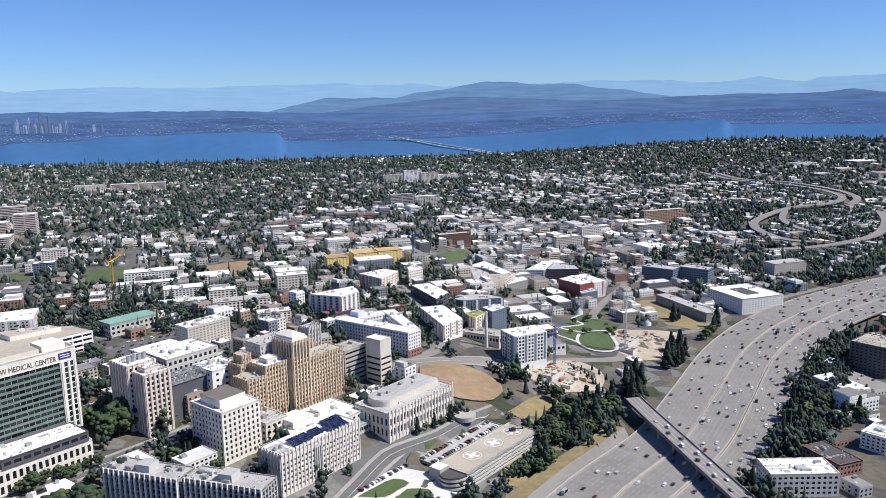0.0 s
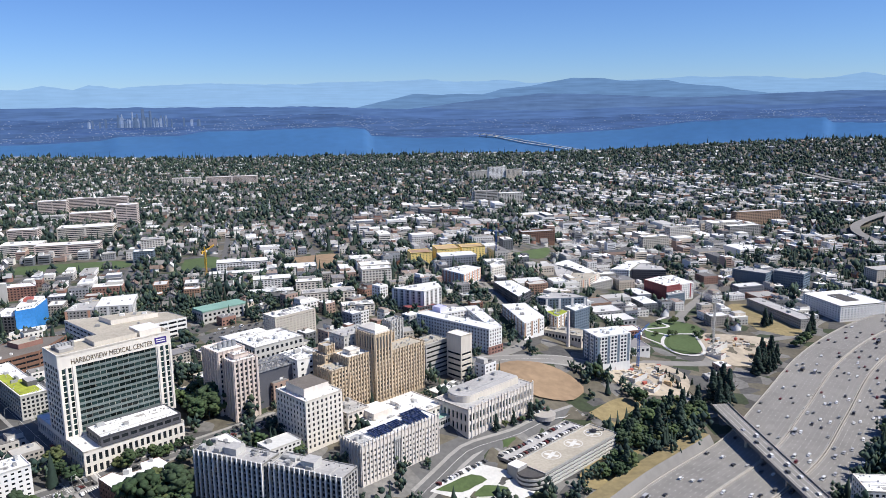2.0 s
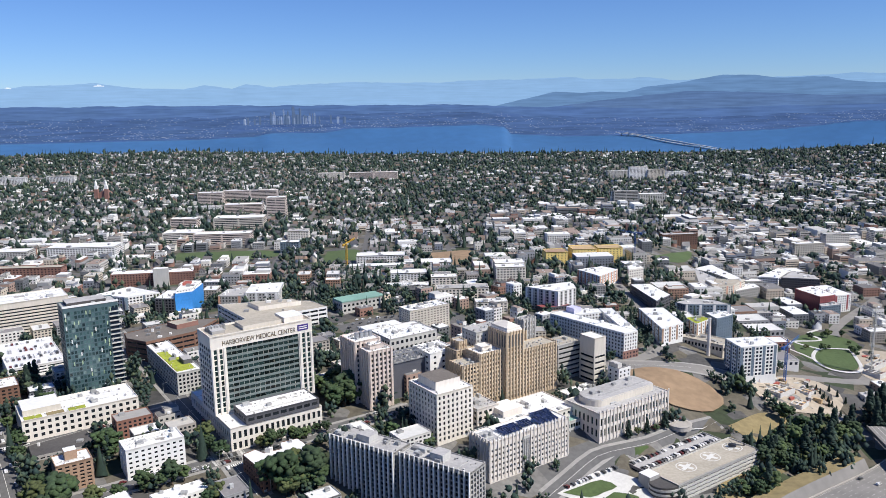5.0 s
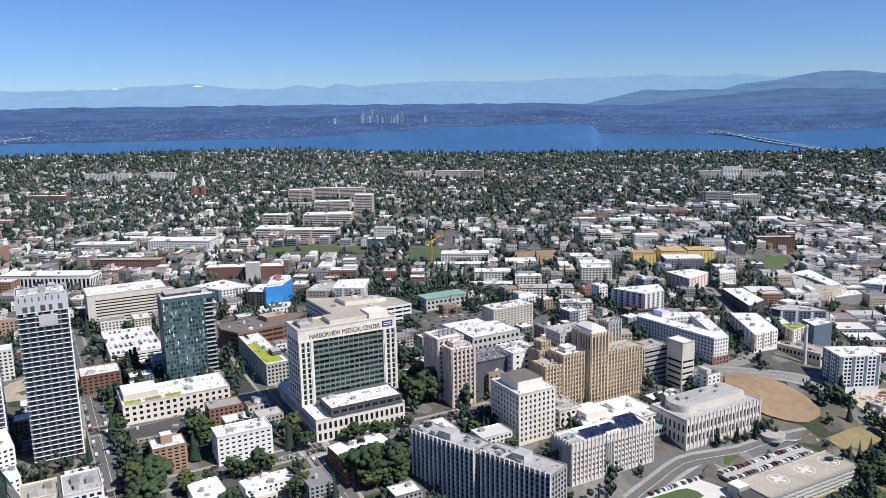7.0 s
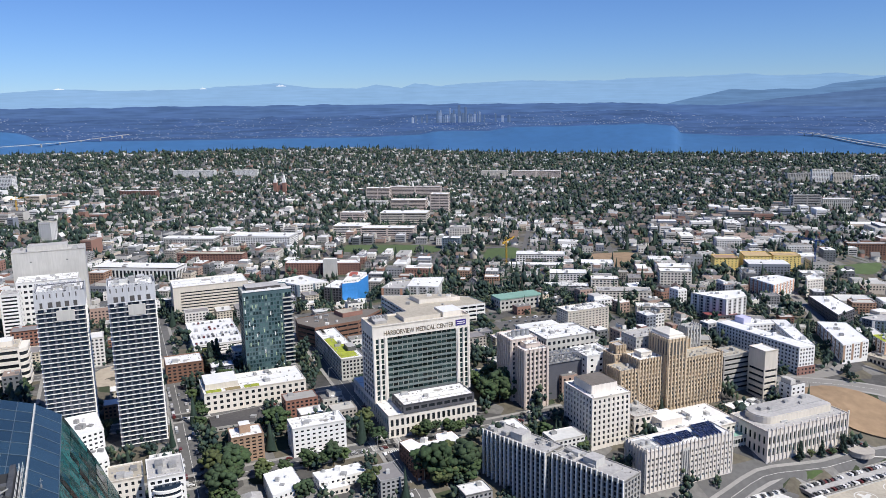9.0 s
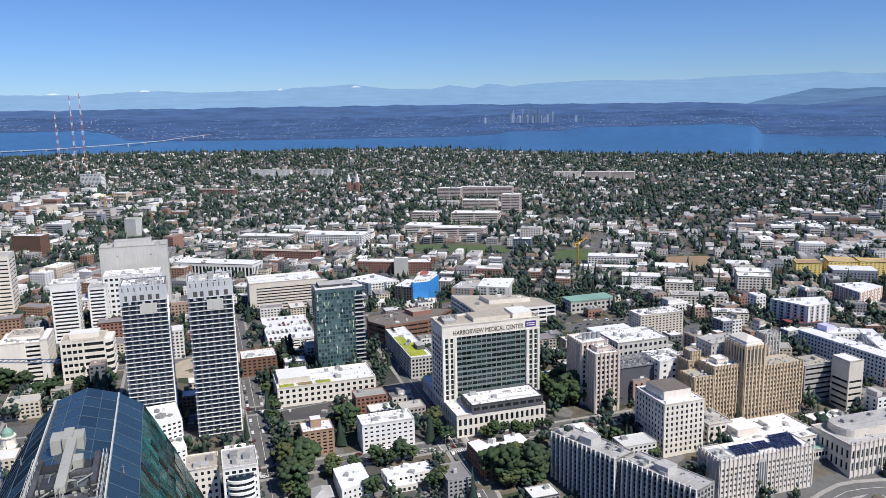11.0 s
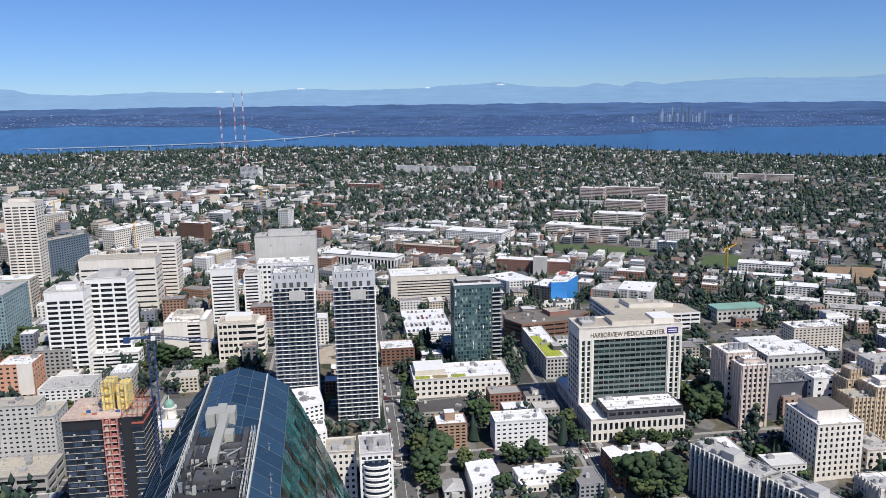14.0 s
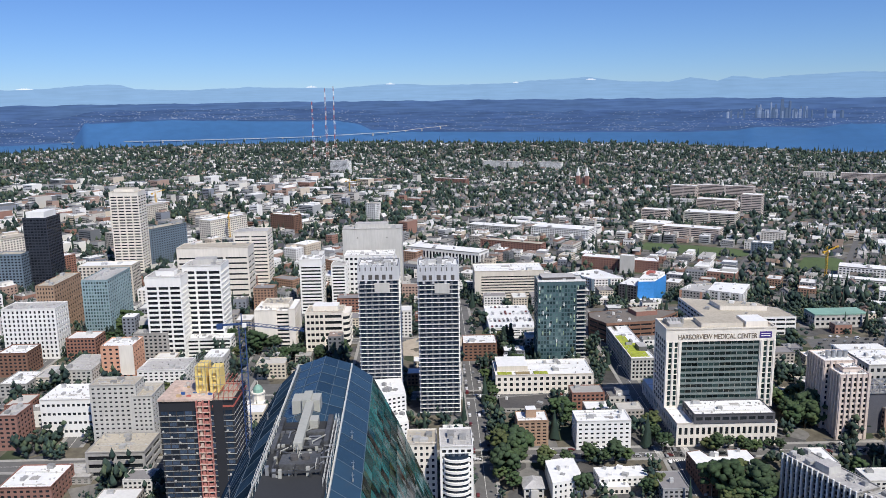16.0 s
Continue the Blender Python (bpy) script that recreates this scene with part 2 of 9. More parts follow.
class Shape:
    """Gathers boxes and facades into one mesh."""

    def __init__(self):
        self.v, self.f, self.m = [], [], []

    def quad(self, a, b, c, d, m=0):
        k = len(self.v)
        self.v += [a, b, c, d]
        self.f.append((k, k + 1, k + 2, k + 3))
        self.m.append(m)

    def box(self, x0, y0, z0, x1, y1, z1, m=0, top=None):
        k = len(self.v)
        self.v += [(x0, y0, z0), (x1, y0, z0), (x1, y1, z0), (x0, y1, z0), (x0, y0, z1), (x1, y0, z1), (x1, y1, z1), (x0, y1, z1)]
        for q, mm in (((0, 3, 2, 1), m), ((4, 5, 6, 7), m if top is None else top), ((0, 1, 5, 4), m), ((1, 2, 6, 5), m), ((2, 3, 7, 6), m), ((3, 0, 4, 7), m)):
            self.f.append(tuple(k + i for i in q))
            self.m.append(mm)

    def beam(self, a, b, r, m=0):
        """A square bar from a to b."""
        a, b = Vector(a), Vector(b)
        w = (b - a).normalized()
        s = w.cross(Vector((0, 0, 1)))
        s = Vector((1, 0, 0)) if s.length < 1e-3 else s.normalized()
        t = w.cross(s)
        k = len(self.v)
        for p in (a, b):
            self.v += [tuple(p + r * (i * s + j * t)) for i, j in ((-1, -1), (1, -1), (1, 1), (-1, 1))]
        for q in ((0, 1, 2, 3), (7, 6, 5, 4), (0, 4, 5, 1), (1, 5, 6, 2), (2, 6, 7, 3), (3, 7, 4, 0)):
            self.f.append(tuple(k + i for i in q))
            self.m.append(m)

    def prism(self, ring, z0, z1, m=0, top=None):
        """An upright block over a ring of x, y corners, counter-clockwise."""
        k, n = len(self.v), len(ring)
        self.v += [(x, y, z0) for x, y in ring] + [(x, y, z1) for x, y in ring]
        for i in range(n):
            j = (i + 1) % n
            self.f.append((k + i, k + j, k + n + j, k + n + i))
            self.m.append(m)
        self.f.append(tuple(k + n + i for i in range(n)))
        self.m.append(m if top is None else top)
        self.f.append(tuple(k + n - 1 - i for i in range(n)))
        self.m.append(m)

    def facade(self, o, u, W, H, nx, nz, wx, wz, deep, foot=0.0, head=0.0, edge=0.0, m=0):
        """A wall seen from outside with its windows let in; returns the panes as (centre, u, width, height)."""
        o, u = Vector(o), Vector(u)
        up = Vector((0, 0, 1))
        out = u.cross(up)

        def p(a, b, c=0.0):
            return tuple(o + u * a + up * b - out * c)

        panes = []
        if deep <= 0:
            self.quad(p(0, 0), p(W, 0), p(W, H), p(0, H), m)
            bw, bh = (W - 2 * edge) / nx, (H - foot - head) / nz
            for j in range(nz):
                for i in range(nx):
                    panes.append((Vector(p(edge + (i + 0.5) * bw, foot + (j + 0.5) * bh, -0.04)), u, bw * wx, bh * wz))
            return panes
        if foot:
            self.quad(p(0, 0), p(W, 0), p(W, foot), p(0, foot), m)
        if head:
            self.quad(p(0, H - head), p(W, H - head), p(W, H), p(0, H), m)
        if edge:
            self.quad(p(0, foot), p(edge, foot), p(edge, H - head), p(0, H - head), m)
            self.quad(p(W - edge, foot), p(W, foot), p(W, H - head), p(W - edge, H - head), m)
        bw, bh = (W - 2 * edge) / nx, (H - foot - head) / nz
        gx, gz = bw * (1 - wx) / 2, bh * (1 - wz) / 2
        for j in range(nz):
            for i in range(nx):
                a, b = edge + i * bw, foot + j * bh
                A, B, C, D = a + gx, b + gz, a + bw - gx, b + bh - gz
                if gz > 0.01:
                    self.quad(p(a, b), p(a + bw, b), p(a + bw, B), p(a, B), m)
                    self.quad(p(a, D), p(a + bw, D), p(a + bw, b + bh), p(a, b + bh), m)
                if gx > 0.01:
                    self.quad(p(a, B), p(A, B), p(A, D), p(a, D), m)
                    self.quad(p(C, B), p(a + bw, B), p(a + bw, D), p(C, D), m)
                self.quad(p(A, B), p(C, B), p(C, B, deep), p(A, B, deep), m)
                self.quad(p(A, D, deep), p(C, D, deep), p(C, D), p(A, D), m)
                self.quad(p(A, B), p(A, B, deep), p(A, D, deep), p(A, D), m)
                self.quad(p(C, B, deep), p(C, B), p(C, D), p(C, D, deep), m)
                panes.append((Vector(p((A + C) / 2, (B + D) / 2, deep)), u, C - A, D - B))
        return panes

    def mesh(self, name, *mats, smooth=False):
        return mesh_of(name, self.v, self.f, mats, self.m, smooth)


def part(name, shape, materials, parent=None, label="", smooth=False):
    mats = materials if isinstance(materials, tuple) else (materials,)
    ob = new(name, shape if isinstance(shape, bpy.types.Mesh) else shape.mesh(name, *mats, smooth=smooth))
    ob.parent = parent
    if label:
        tagged(ob, label=label)
    return ob


def thing(name, m, label, category, group=""):
    ob = new(name)
    ob.matrix_world = m
    return tagged(ob, label, category, group)


PANE = {}


def pane_mesh(key):
    """One thin sheet of glass of unit size, facing -y, shared by all windows of a kind."""
    if key not in PANE:
        s = Shape()
        s.box(-0.5, -0.02, -0.5, 0.5, 0.02, 0.5)
        PANE[key] = s.mesh("window", M[key])
    return PANE[key]


def hang_panes(parent, panes, key, name="window", joined=False):
    if joined:
        s = Shape()
        for c, u, w, h in panes:
            a, z = u * w / 2, Vector((0, 0, h / 2))
            s.quad(tuple(c - a - z), tuple(c + a - z), tuple(c + a + z), tuple(c - a + z))
        ob = part("glazing", s, M["glass_far"] if key == "glass" else M[key], parent)
        tagged(ob, kind="stuff")
        return
    me = pane_mesh(key)
    for c, u, w, h in panes:
        ob = new(name, me)
        ob.parent = parent
        ob.matrix_basis = Matrix.Translation(c) @ Matrix.Rotation(math.atan2(u.y, u.x), 4, "Z") @ Matrix.Diagonal((w, 1, h, 1))


# ---- land ----
# lie of the land: x runs south, y east, z metres over the lake
RIDGE = ((20, 150), (34, 150), (52, 148), (62, 134), (70, 130), (76, 126), (84, 102), (90, 94), (97, 92), (104, 94), (110, 92), (118, 108), (124, 132), (131, 152), (150, 164))
FREEWAY = ((110, 310), (200, 372), (290, 433), (385, 487), (470, 555), (582, 646), (704, 715), (830, 762), (1000, 800), (1200, 830))


def mix(a, b, k):
    k = min(max(k, 0.0), 1.0)
    k = k * k * (3 - 2 * k)
    return a + (b - a) * k


def steps(table, v):
    if v <= table[0][0]:
        return table[0][1]
    for (a, p), (b, q) in zip(table, table[1:]):
        if v <= b:
            return p + (q - p) * (v - a) / (b - a)
    return table[-1][1]


def freeway_gap(x, y):
    best = 1e9
    for (ax, ay), (bx, by) in zip(FREEWAY, FREEWAY[1:]):
        ux, uy = bx - ax, by - ay
        k = min(max(((x - ax) * ux + (y - ay) * uy) / (ux * ux + uy * uy), 0), 1)
        best = min(best, math.hypot(x - ax - k * ux, y - ay - k * uy))
    return best


SLOPE = ((-400, 52), (230, 52), (330, 56), (420, 82), (520, 93), (700, 98), (1000, 96), (1500, 84), (2100, 82), (4000, 84))


def ground(x, y):
    far = math.hypot(x, y)
    bearing = math.degrees(math.atan2(y, -x))
    s, q = -0.515 * x + 0.857 * y, 0.857 * x + 0.515 * y
    z = steps(SLOPE, s if s < 700 else max(700, far))
    low = mix(0, 1, (q - 330) / 700) * mix(0, 1, (bearing - 104) / 16) * mix(1, 0.25, (far - 1500) / 1200)
    z = mix(z, 46, low)
    z += 40 * mix(0, 1, (68 - bearing) / 25) * mix(0, 1, (far - 900) / 900)
    z += 6 * math.sin(x / 310 + 1) * math.sin(y / 420) * mix(0, 1, (far - 900) / 600)
    ridge = steps(RIDGE, bearing)
    z = mix(z, ridge, (far - 2450) / 750)
    basin = mix(0, 1, (s - 333) / 4) * mix(1, 0, (s - 357) / 4) * mix(0, 1, (q - 394) / 6) * mix(1, 0, (q - 494) / 6)
    z = mix(z, min(z, 56.0), basin)
    gap = freeway_gap(x, y)
    if gap < 160:
        z = mix(44, z, (gap - 56) / 60)
    return z


# ---- ground, lake and distance ----
rings = [0, 60] + [60 * 1.047 ** i for i in range(1, 88) if 60 * 1.047 ** i < 3150] + [3200, 3260, 3330, 3420, 3500]
bears = [10 + 0.75 * i for i in range(201)] + [170 + 10 * i for i in range(19)]
gv, gf = [], []
for r in rings:
    for b in bears:
        d = heading(b) * r
        z = ground(d.x, d.y) if r <= 3200 else mix(ground(d.x, d.y), 4, (r - 3200) / 260)
        gv.append((d.x, d.y, z))
nb = len(bears)
for i in range(len(rings) - 1):
    for j in range(nb):
        k = (j + 1) % nb
        gf.append((i * nb + j, (i + 1) * nb + j, (i + 1) * nb + k, i * nb + k))
M["ground"] = mat("city_ground", (0.17, 0.16, 0.14), 1.0, spread=0.35, grain=0.25)
gn = M["ground"].node_tree
cells = gn.nodes.new("ShaderNodeTexVoronoi")
cells.inputs["Scale"].default_value = 1 / 19
lots_ramp = gn.nodes.new("ShaderNodeValToRGB")
lots_ramp.color_ramp.interpolation = "CONSTANT"
for i, c in enumerate(((0.065, 0.064, 0.062), (0.17, 0.165, 0.155), (0.042, 0.056, 0.028), (0.085, 0.083, 0.08), (0.12, 0.107, 0.08), (0.22, 0.213, 0.20), (0.050, 0.055, 0.035), (0.075, 0.072, 0.068))):
    if i > 1:
        lots_ramp.color_ramp.elements.new(0.5)
    lots_ramp.color_ramp.elements[i].position, lots_ramp.color_ramp.elements[i].color = i / 8, (*c, 1)
where = next(n for n in gn.nodes if n.bl_idname == "ShaderNodeNewGeometry")
gn.links.new(where.outputs["Position"], cells.inputs["Vector"])
gn.links.new(cells.outputs["Color"], lots_ramp.inputs["Fac"])
gn.links.new(lots_ramp.outputs["Color"], next(n for n in gn.nodes if n.bl_idname == "ShaderNodeVectorMath").inputs[0])
tagged(part("ground", mesh_of("ground", gv, gf, (M["ground"],), smooth=True), ()), "grey-brown city ground of yards and paving", "ground", kind="structure")


def band(name, near, far, b0, b1, step, low, high, material, rough=0.0, seed=0, rows=6, label="", category=""):
    """A sheet of distance round the view, from one range to another; low and high give its sight angles by bearing."""
    v, f = [], []
    cols = int((b1 - b0) / step) + 1
    for i in range(rows + 1):
        k = i / rows
        for j in range(cols):
            b = b0 + j * step
            lift = noise.noise((b * 0.55 + seed, i * 1.7, seed)) * 0.6 + noise.noise((b * 1.9 + seed, i * 2.3, 5.0)) * 0.28 + noise.noise((b * 5.5, i * 3.1, seed)) * 0.12
            e = steps(low, b) * (1 - k) + steps(high, b) * k + rough * lift * math.sin(math.pi * (0.12 + 0.88 * k) * 0.5)
            r = near + (far - near) * k
            d = heading(b) * r
            v.append((d.x, d.y, EYE[2] + r * math.tan(radians(e))))
    for i in range(rows):
        for j in range(cols - 1):
            f.append((i * cols + j, i * cols + j + 1, (i + 1) * cols + j + 1, (i + 1) * cols + j))
    ob = part(name, mesh_of(name, v, f, (material,), smooth=True), ())
    return tagged(ob, label, category, kind="structure")


# distance haze is put into the material as a blue emission
def haze_mat(name, colour, glow, spread, grain, spots=None):
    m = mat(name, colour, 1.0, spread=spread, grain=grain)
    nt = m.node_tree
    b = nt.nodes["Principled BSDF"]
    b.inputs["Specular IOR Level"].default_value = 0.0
    # long streaks, paler clearings and darker woods, put into the glow
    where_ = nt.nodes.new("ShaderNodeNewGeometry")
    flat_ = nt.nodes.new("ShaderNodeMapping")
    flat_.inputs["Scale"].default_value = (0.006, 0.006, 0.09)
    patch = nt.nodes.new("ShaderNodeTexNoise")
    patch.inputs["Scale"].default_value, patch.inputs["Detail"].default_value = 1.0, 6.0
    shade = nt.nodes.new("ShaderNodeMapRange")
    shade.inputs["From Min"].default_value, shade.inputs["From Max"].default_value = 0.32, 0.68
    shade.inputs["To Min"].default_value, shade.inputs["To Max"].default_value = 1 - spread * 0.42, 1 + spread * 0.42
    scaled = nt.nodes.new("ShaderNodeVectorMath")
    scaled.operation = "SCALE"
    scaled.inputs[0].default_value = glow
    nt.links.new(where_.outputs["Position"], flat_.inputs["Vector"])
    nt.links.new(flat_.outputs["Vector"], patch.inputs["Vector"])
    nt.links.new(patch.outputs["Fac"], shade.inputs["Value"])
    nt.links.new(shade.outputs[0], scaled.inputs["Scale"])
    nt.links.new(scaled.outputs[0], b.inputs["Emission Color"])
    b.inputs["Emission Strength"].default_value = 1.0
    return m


SHORE = ((28, -2.5), (34.6, -2.42), (35.5, -1.2), (41, -1.1), (46.5, -1.28), (52.4, -1.41), (54, -1.7), (54.8, -2.1), (59.9, -2.3), (66, -2.42), (77, -2.5), (80.4, -2.38), (81.3, -2.18), (85.4, -2.2), (87.2, -1.95), (91, -1.95), (96.3, -1.84), (98.4, -2.03), (98.7, -2.52), (102.6, -2.74), (108.5, -2.64), (112.9, -2.5), (117.3, -2.25), (121.3, -1.78), (124.8, -1.61), (129.9, -1.5), (130.1, -1.81), (133.3, -1.82), (150, -1.8))
PLATEAU = ((28, 0), (46, 0), (60, -0.09), (76.5, -0.18), (83.8, -0.3), (94.8, -0.38), (98.7, -0.57), (106.7, -0.75), (110.8, -0.94), (117, -0.76), (125.9, -0.65), (128.6, -0.7), (132, -0.21), (150, -0.29))
ALPS = ((97, -0.7), (99.1, -0.22), (101.9, 0.37), (103.5, 0.3), (105.1, 0.38), (106.8, 0.3), (108, 0.6), (110.4, 0.88), (113.2, 1.36), (115.1, 1.3), (116.3, 1.12), (119.7, 1.06), (120.9, 0.76), (123.2, 0.6), (124.5, 0.3), (127, 0.03), (130, -0.1), (150, -0.2))
FOOTHILLS = ((100, -1.0), (102.3, -0.62), (105.1, -0.24), (107.6, 0), (110.8, 0.3), (114.9, 0.23), (118.9, -0.05), (122.9, -0.06), (130.3, 0.19), (134.9, 0.14), (137.5, 0.38), (139.3, 0.16), (150, 0.2))
CASCADES = ((28, 0.9), (33.7, 1.05), (35.8, 1.32), (38, 1.23), (38.8, 0.99), (42, 0.88), (46, 1.02), (52.5, 0.9), (56.2, 1.13), (60, 1.0), (64.4, 1.05), (67.7, 1.26), (70.4, 1.34), (72.7, 1.02), (75.8, 0.95), (77.2, 1.16), (79, 0.96), (80, 1.25), (81.8, 1.0), (83.5, 1.15), (87.3, 1.3), (91.6, 1.17), (96.7, 1.29), (102.4, 1.38), (106.3, 1.2), (108.2, 1.3), (110.2, 1.07), (115, 1.1), (119.7, 1.2), (121, 1.3), (126.3, 1.19), (128.5, 0.95), (131.9, 1.27), (134.5, 0.88), (135.5, 1.18), (139.2, 1.24), (150, 1.2))
M["lake"] = mat("lake_water", (0.050, 0.140, 0.300), 0.35, spread=0.16, grain=0.02, bump=0.15)
M["lake"].node_tree.nodes["Principled BSDF"].inputs["Specular IOR Level"].default_value = 0.25
# paler, bluer glows paint more haze on the farther bands
M["plateau"] = haze_mat("far_shore_haze_glow", (0.012, 0.020, 0.022), (0.056, 0.106, 0.275), 0.55, 0.05)
M["alps"] = haze_mat("far_hills_haze_glow", (0.02, 0.035, 0.05), (0.115, 0.215, 0.400), 0.35, 0.012)
M["foothill"] = haze_mat("foothills_haze_glow", (0.02, 0.03, 0.04), (0.082, 0.150, 0.315), 0.45, 0.02)
M["cascades"] = haze_mat("mountains_haze_glow", (0.05, 0.07, 0.10), (0.20, 0.355, 0.57), 0.16, 0.012)
band("water", 3440, 4280, 12, 160, 0.25, ((0, -5.2), (180, -5.2)), SHORE, M["lake"], label="deep blue lake under a light breeze", category="lake")
SHELF = tuple((b, steps(SHORE, b) * 0.36 + steps(PLATEAU, b) * 0.64) for b in range(12, 162, 2))
M["upland"] = haze_mat("upland_haze_glow", (0.012, 0.020, 0.022), (0.074, 0.140, 0.335), 0.45, 0.02)
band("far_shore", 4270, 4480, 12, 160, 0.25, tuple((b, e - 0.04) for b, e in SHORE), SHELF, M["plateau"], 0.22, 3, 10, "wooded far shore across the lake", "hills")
band("far_upland", 4485, 4565, 12, 160, 0.25, tuple((b, e - 0.5) for b, e in SHELF), PLATEAU, M["upland"], 0.14, 31, 6, "wooded upland behind the far shore, haze in its glow", "hills")
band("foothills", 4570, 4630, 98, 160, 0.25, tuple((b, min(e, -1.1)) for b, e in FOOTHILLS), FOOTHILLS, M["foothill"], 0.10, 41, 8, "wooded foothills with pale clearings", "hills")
band("far_hills", 4640, 4720, 96, 160, 0.25, tuple((b, min(e, -0.8)) for b, e in ALPS), ALPS, M["alps"], 0.08, 9, 8, "forested hills behind the lake, blue haze in their glow", "hills")
band("mountain_range", 4740, 4880, 12, 160, 0.2, ((0, -0.9), (180, -0.9)), CASCADES, M["cascades"], 0.13, 17, 7, "mountain range on the horizon, pale haze in its glow", "mountains")


def polar(b, r, e=None):
    d = heading(b) * r
    return Vector((d.x, d.y, EYE[2] + r * math.tan(radians(e)) if e is not None else ground(d.x, d.y)))


# ---- roads ----
TAKEN = []


def take(x, y, w, d, bearing, gap=4.0):
    a = radians(90 - bearing)
    TAKEN.append((x, y, math.cos(a), math.sin(a), w / 2 + gap, d / 2 + gap))


def free(x, y, gap=0.0):
    if not hasattr(free, "arr") or free.arr.shape[0] != len(TAKEN):
        free.arr = np.array(TAKEN)
    A = free.arr
    dx, dy = x - A[:, 0], y - A[:, 1]
    return not np.any((np.abs(dx * A[:, 2] + dy * A[:, 3]) < A[:, 4] + gap) & (np.abs(-dx * A[:, 3] + dy * A[:, 2]) < A[:, 5] + gap))


def spline(points, step=12.0):
    pts = [Vector((*p, 0)) if len(p) == 2 else Vector(p) for p in points]
    pts = [2 * pts[0] - pts[1]] + pts + [2 * pts[-1] - pts[-2]]
    out = []
    for a, b, c, d in zip(pts, pts[1:], pts[2:], pts[3:]):
        n = max(2, int((c - b).length / step))
        for i in range(n):
            t = i / n
            out.append(0.5 * (2 * b + (c - a) * t + (2 * a - 5 * b + 4 * c - d) * t * t + (3 * b - a - 3 * c + d) * t ** 3))
    out.append(pts[-2])
    return out


def sides(line):
    out = []
    for i, p in enumerate(line):
        w = line[min(i + 1, len(line) - 1)] - line[max(i - 1, 0)]
        out.append(Vector((-w.y, w.x, 0)).normalized())
    return out


def ribbon(shape, line, a, b, lift=0.0, thick=0.0, height=None, m=0, flat=None):
    """A strip between two offsets (left is positive) from a line; thick gives it an underside and edges."""
    nrm = sides(line)
    P = []
    for p, n in zip(line, nrm):
        row = []
        for o in (a, b):
            q = p + n * o
            z = (flat if flat is not None else ground(q.x, q.y) if height is None else p.z) + lift
            row.append((q.x, q.y, z))
        P.append(row)
    for (l0, r0), (l1, r1) in zip(P, P[1:]):
        shape.quad(r0, r1, l1, l0, m)
        if thick:
            dn = lambda q: (q[0], q[1], q[2] - thick)
            shape.quad(dn(l0), dn(l1), dn(r1), dn(r0), m)
            shape.quad(l0, l1, dn(l1), dn(l0), m)
            shape.quad(r1, r0, dn(r0), dn(r1), m)

# ---- buildings ----


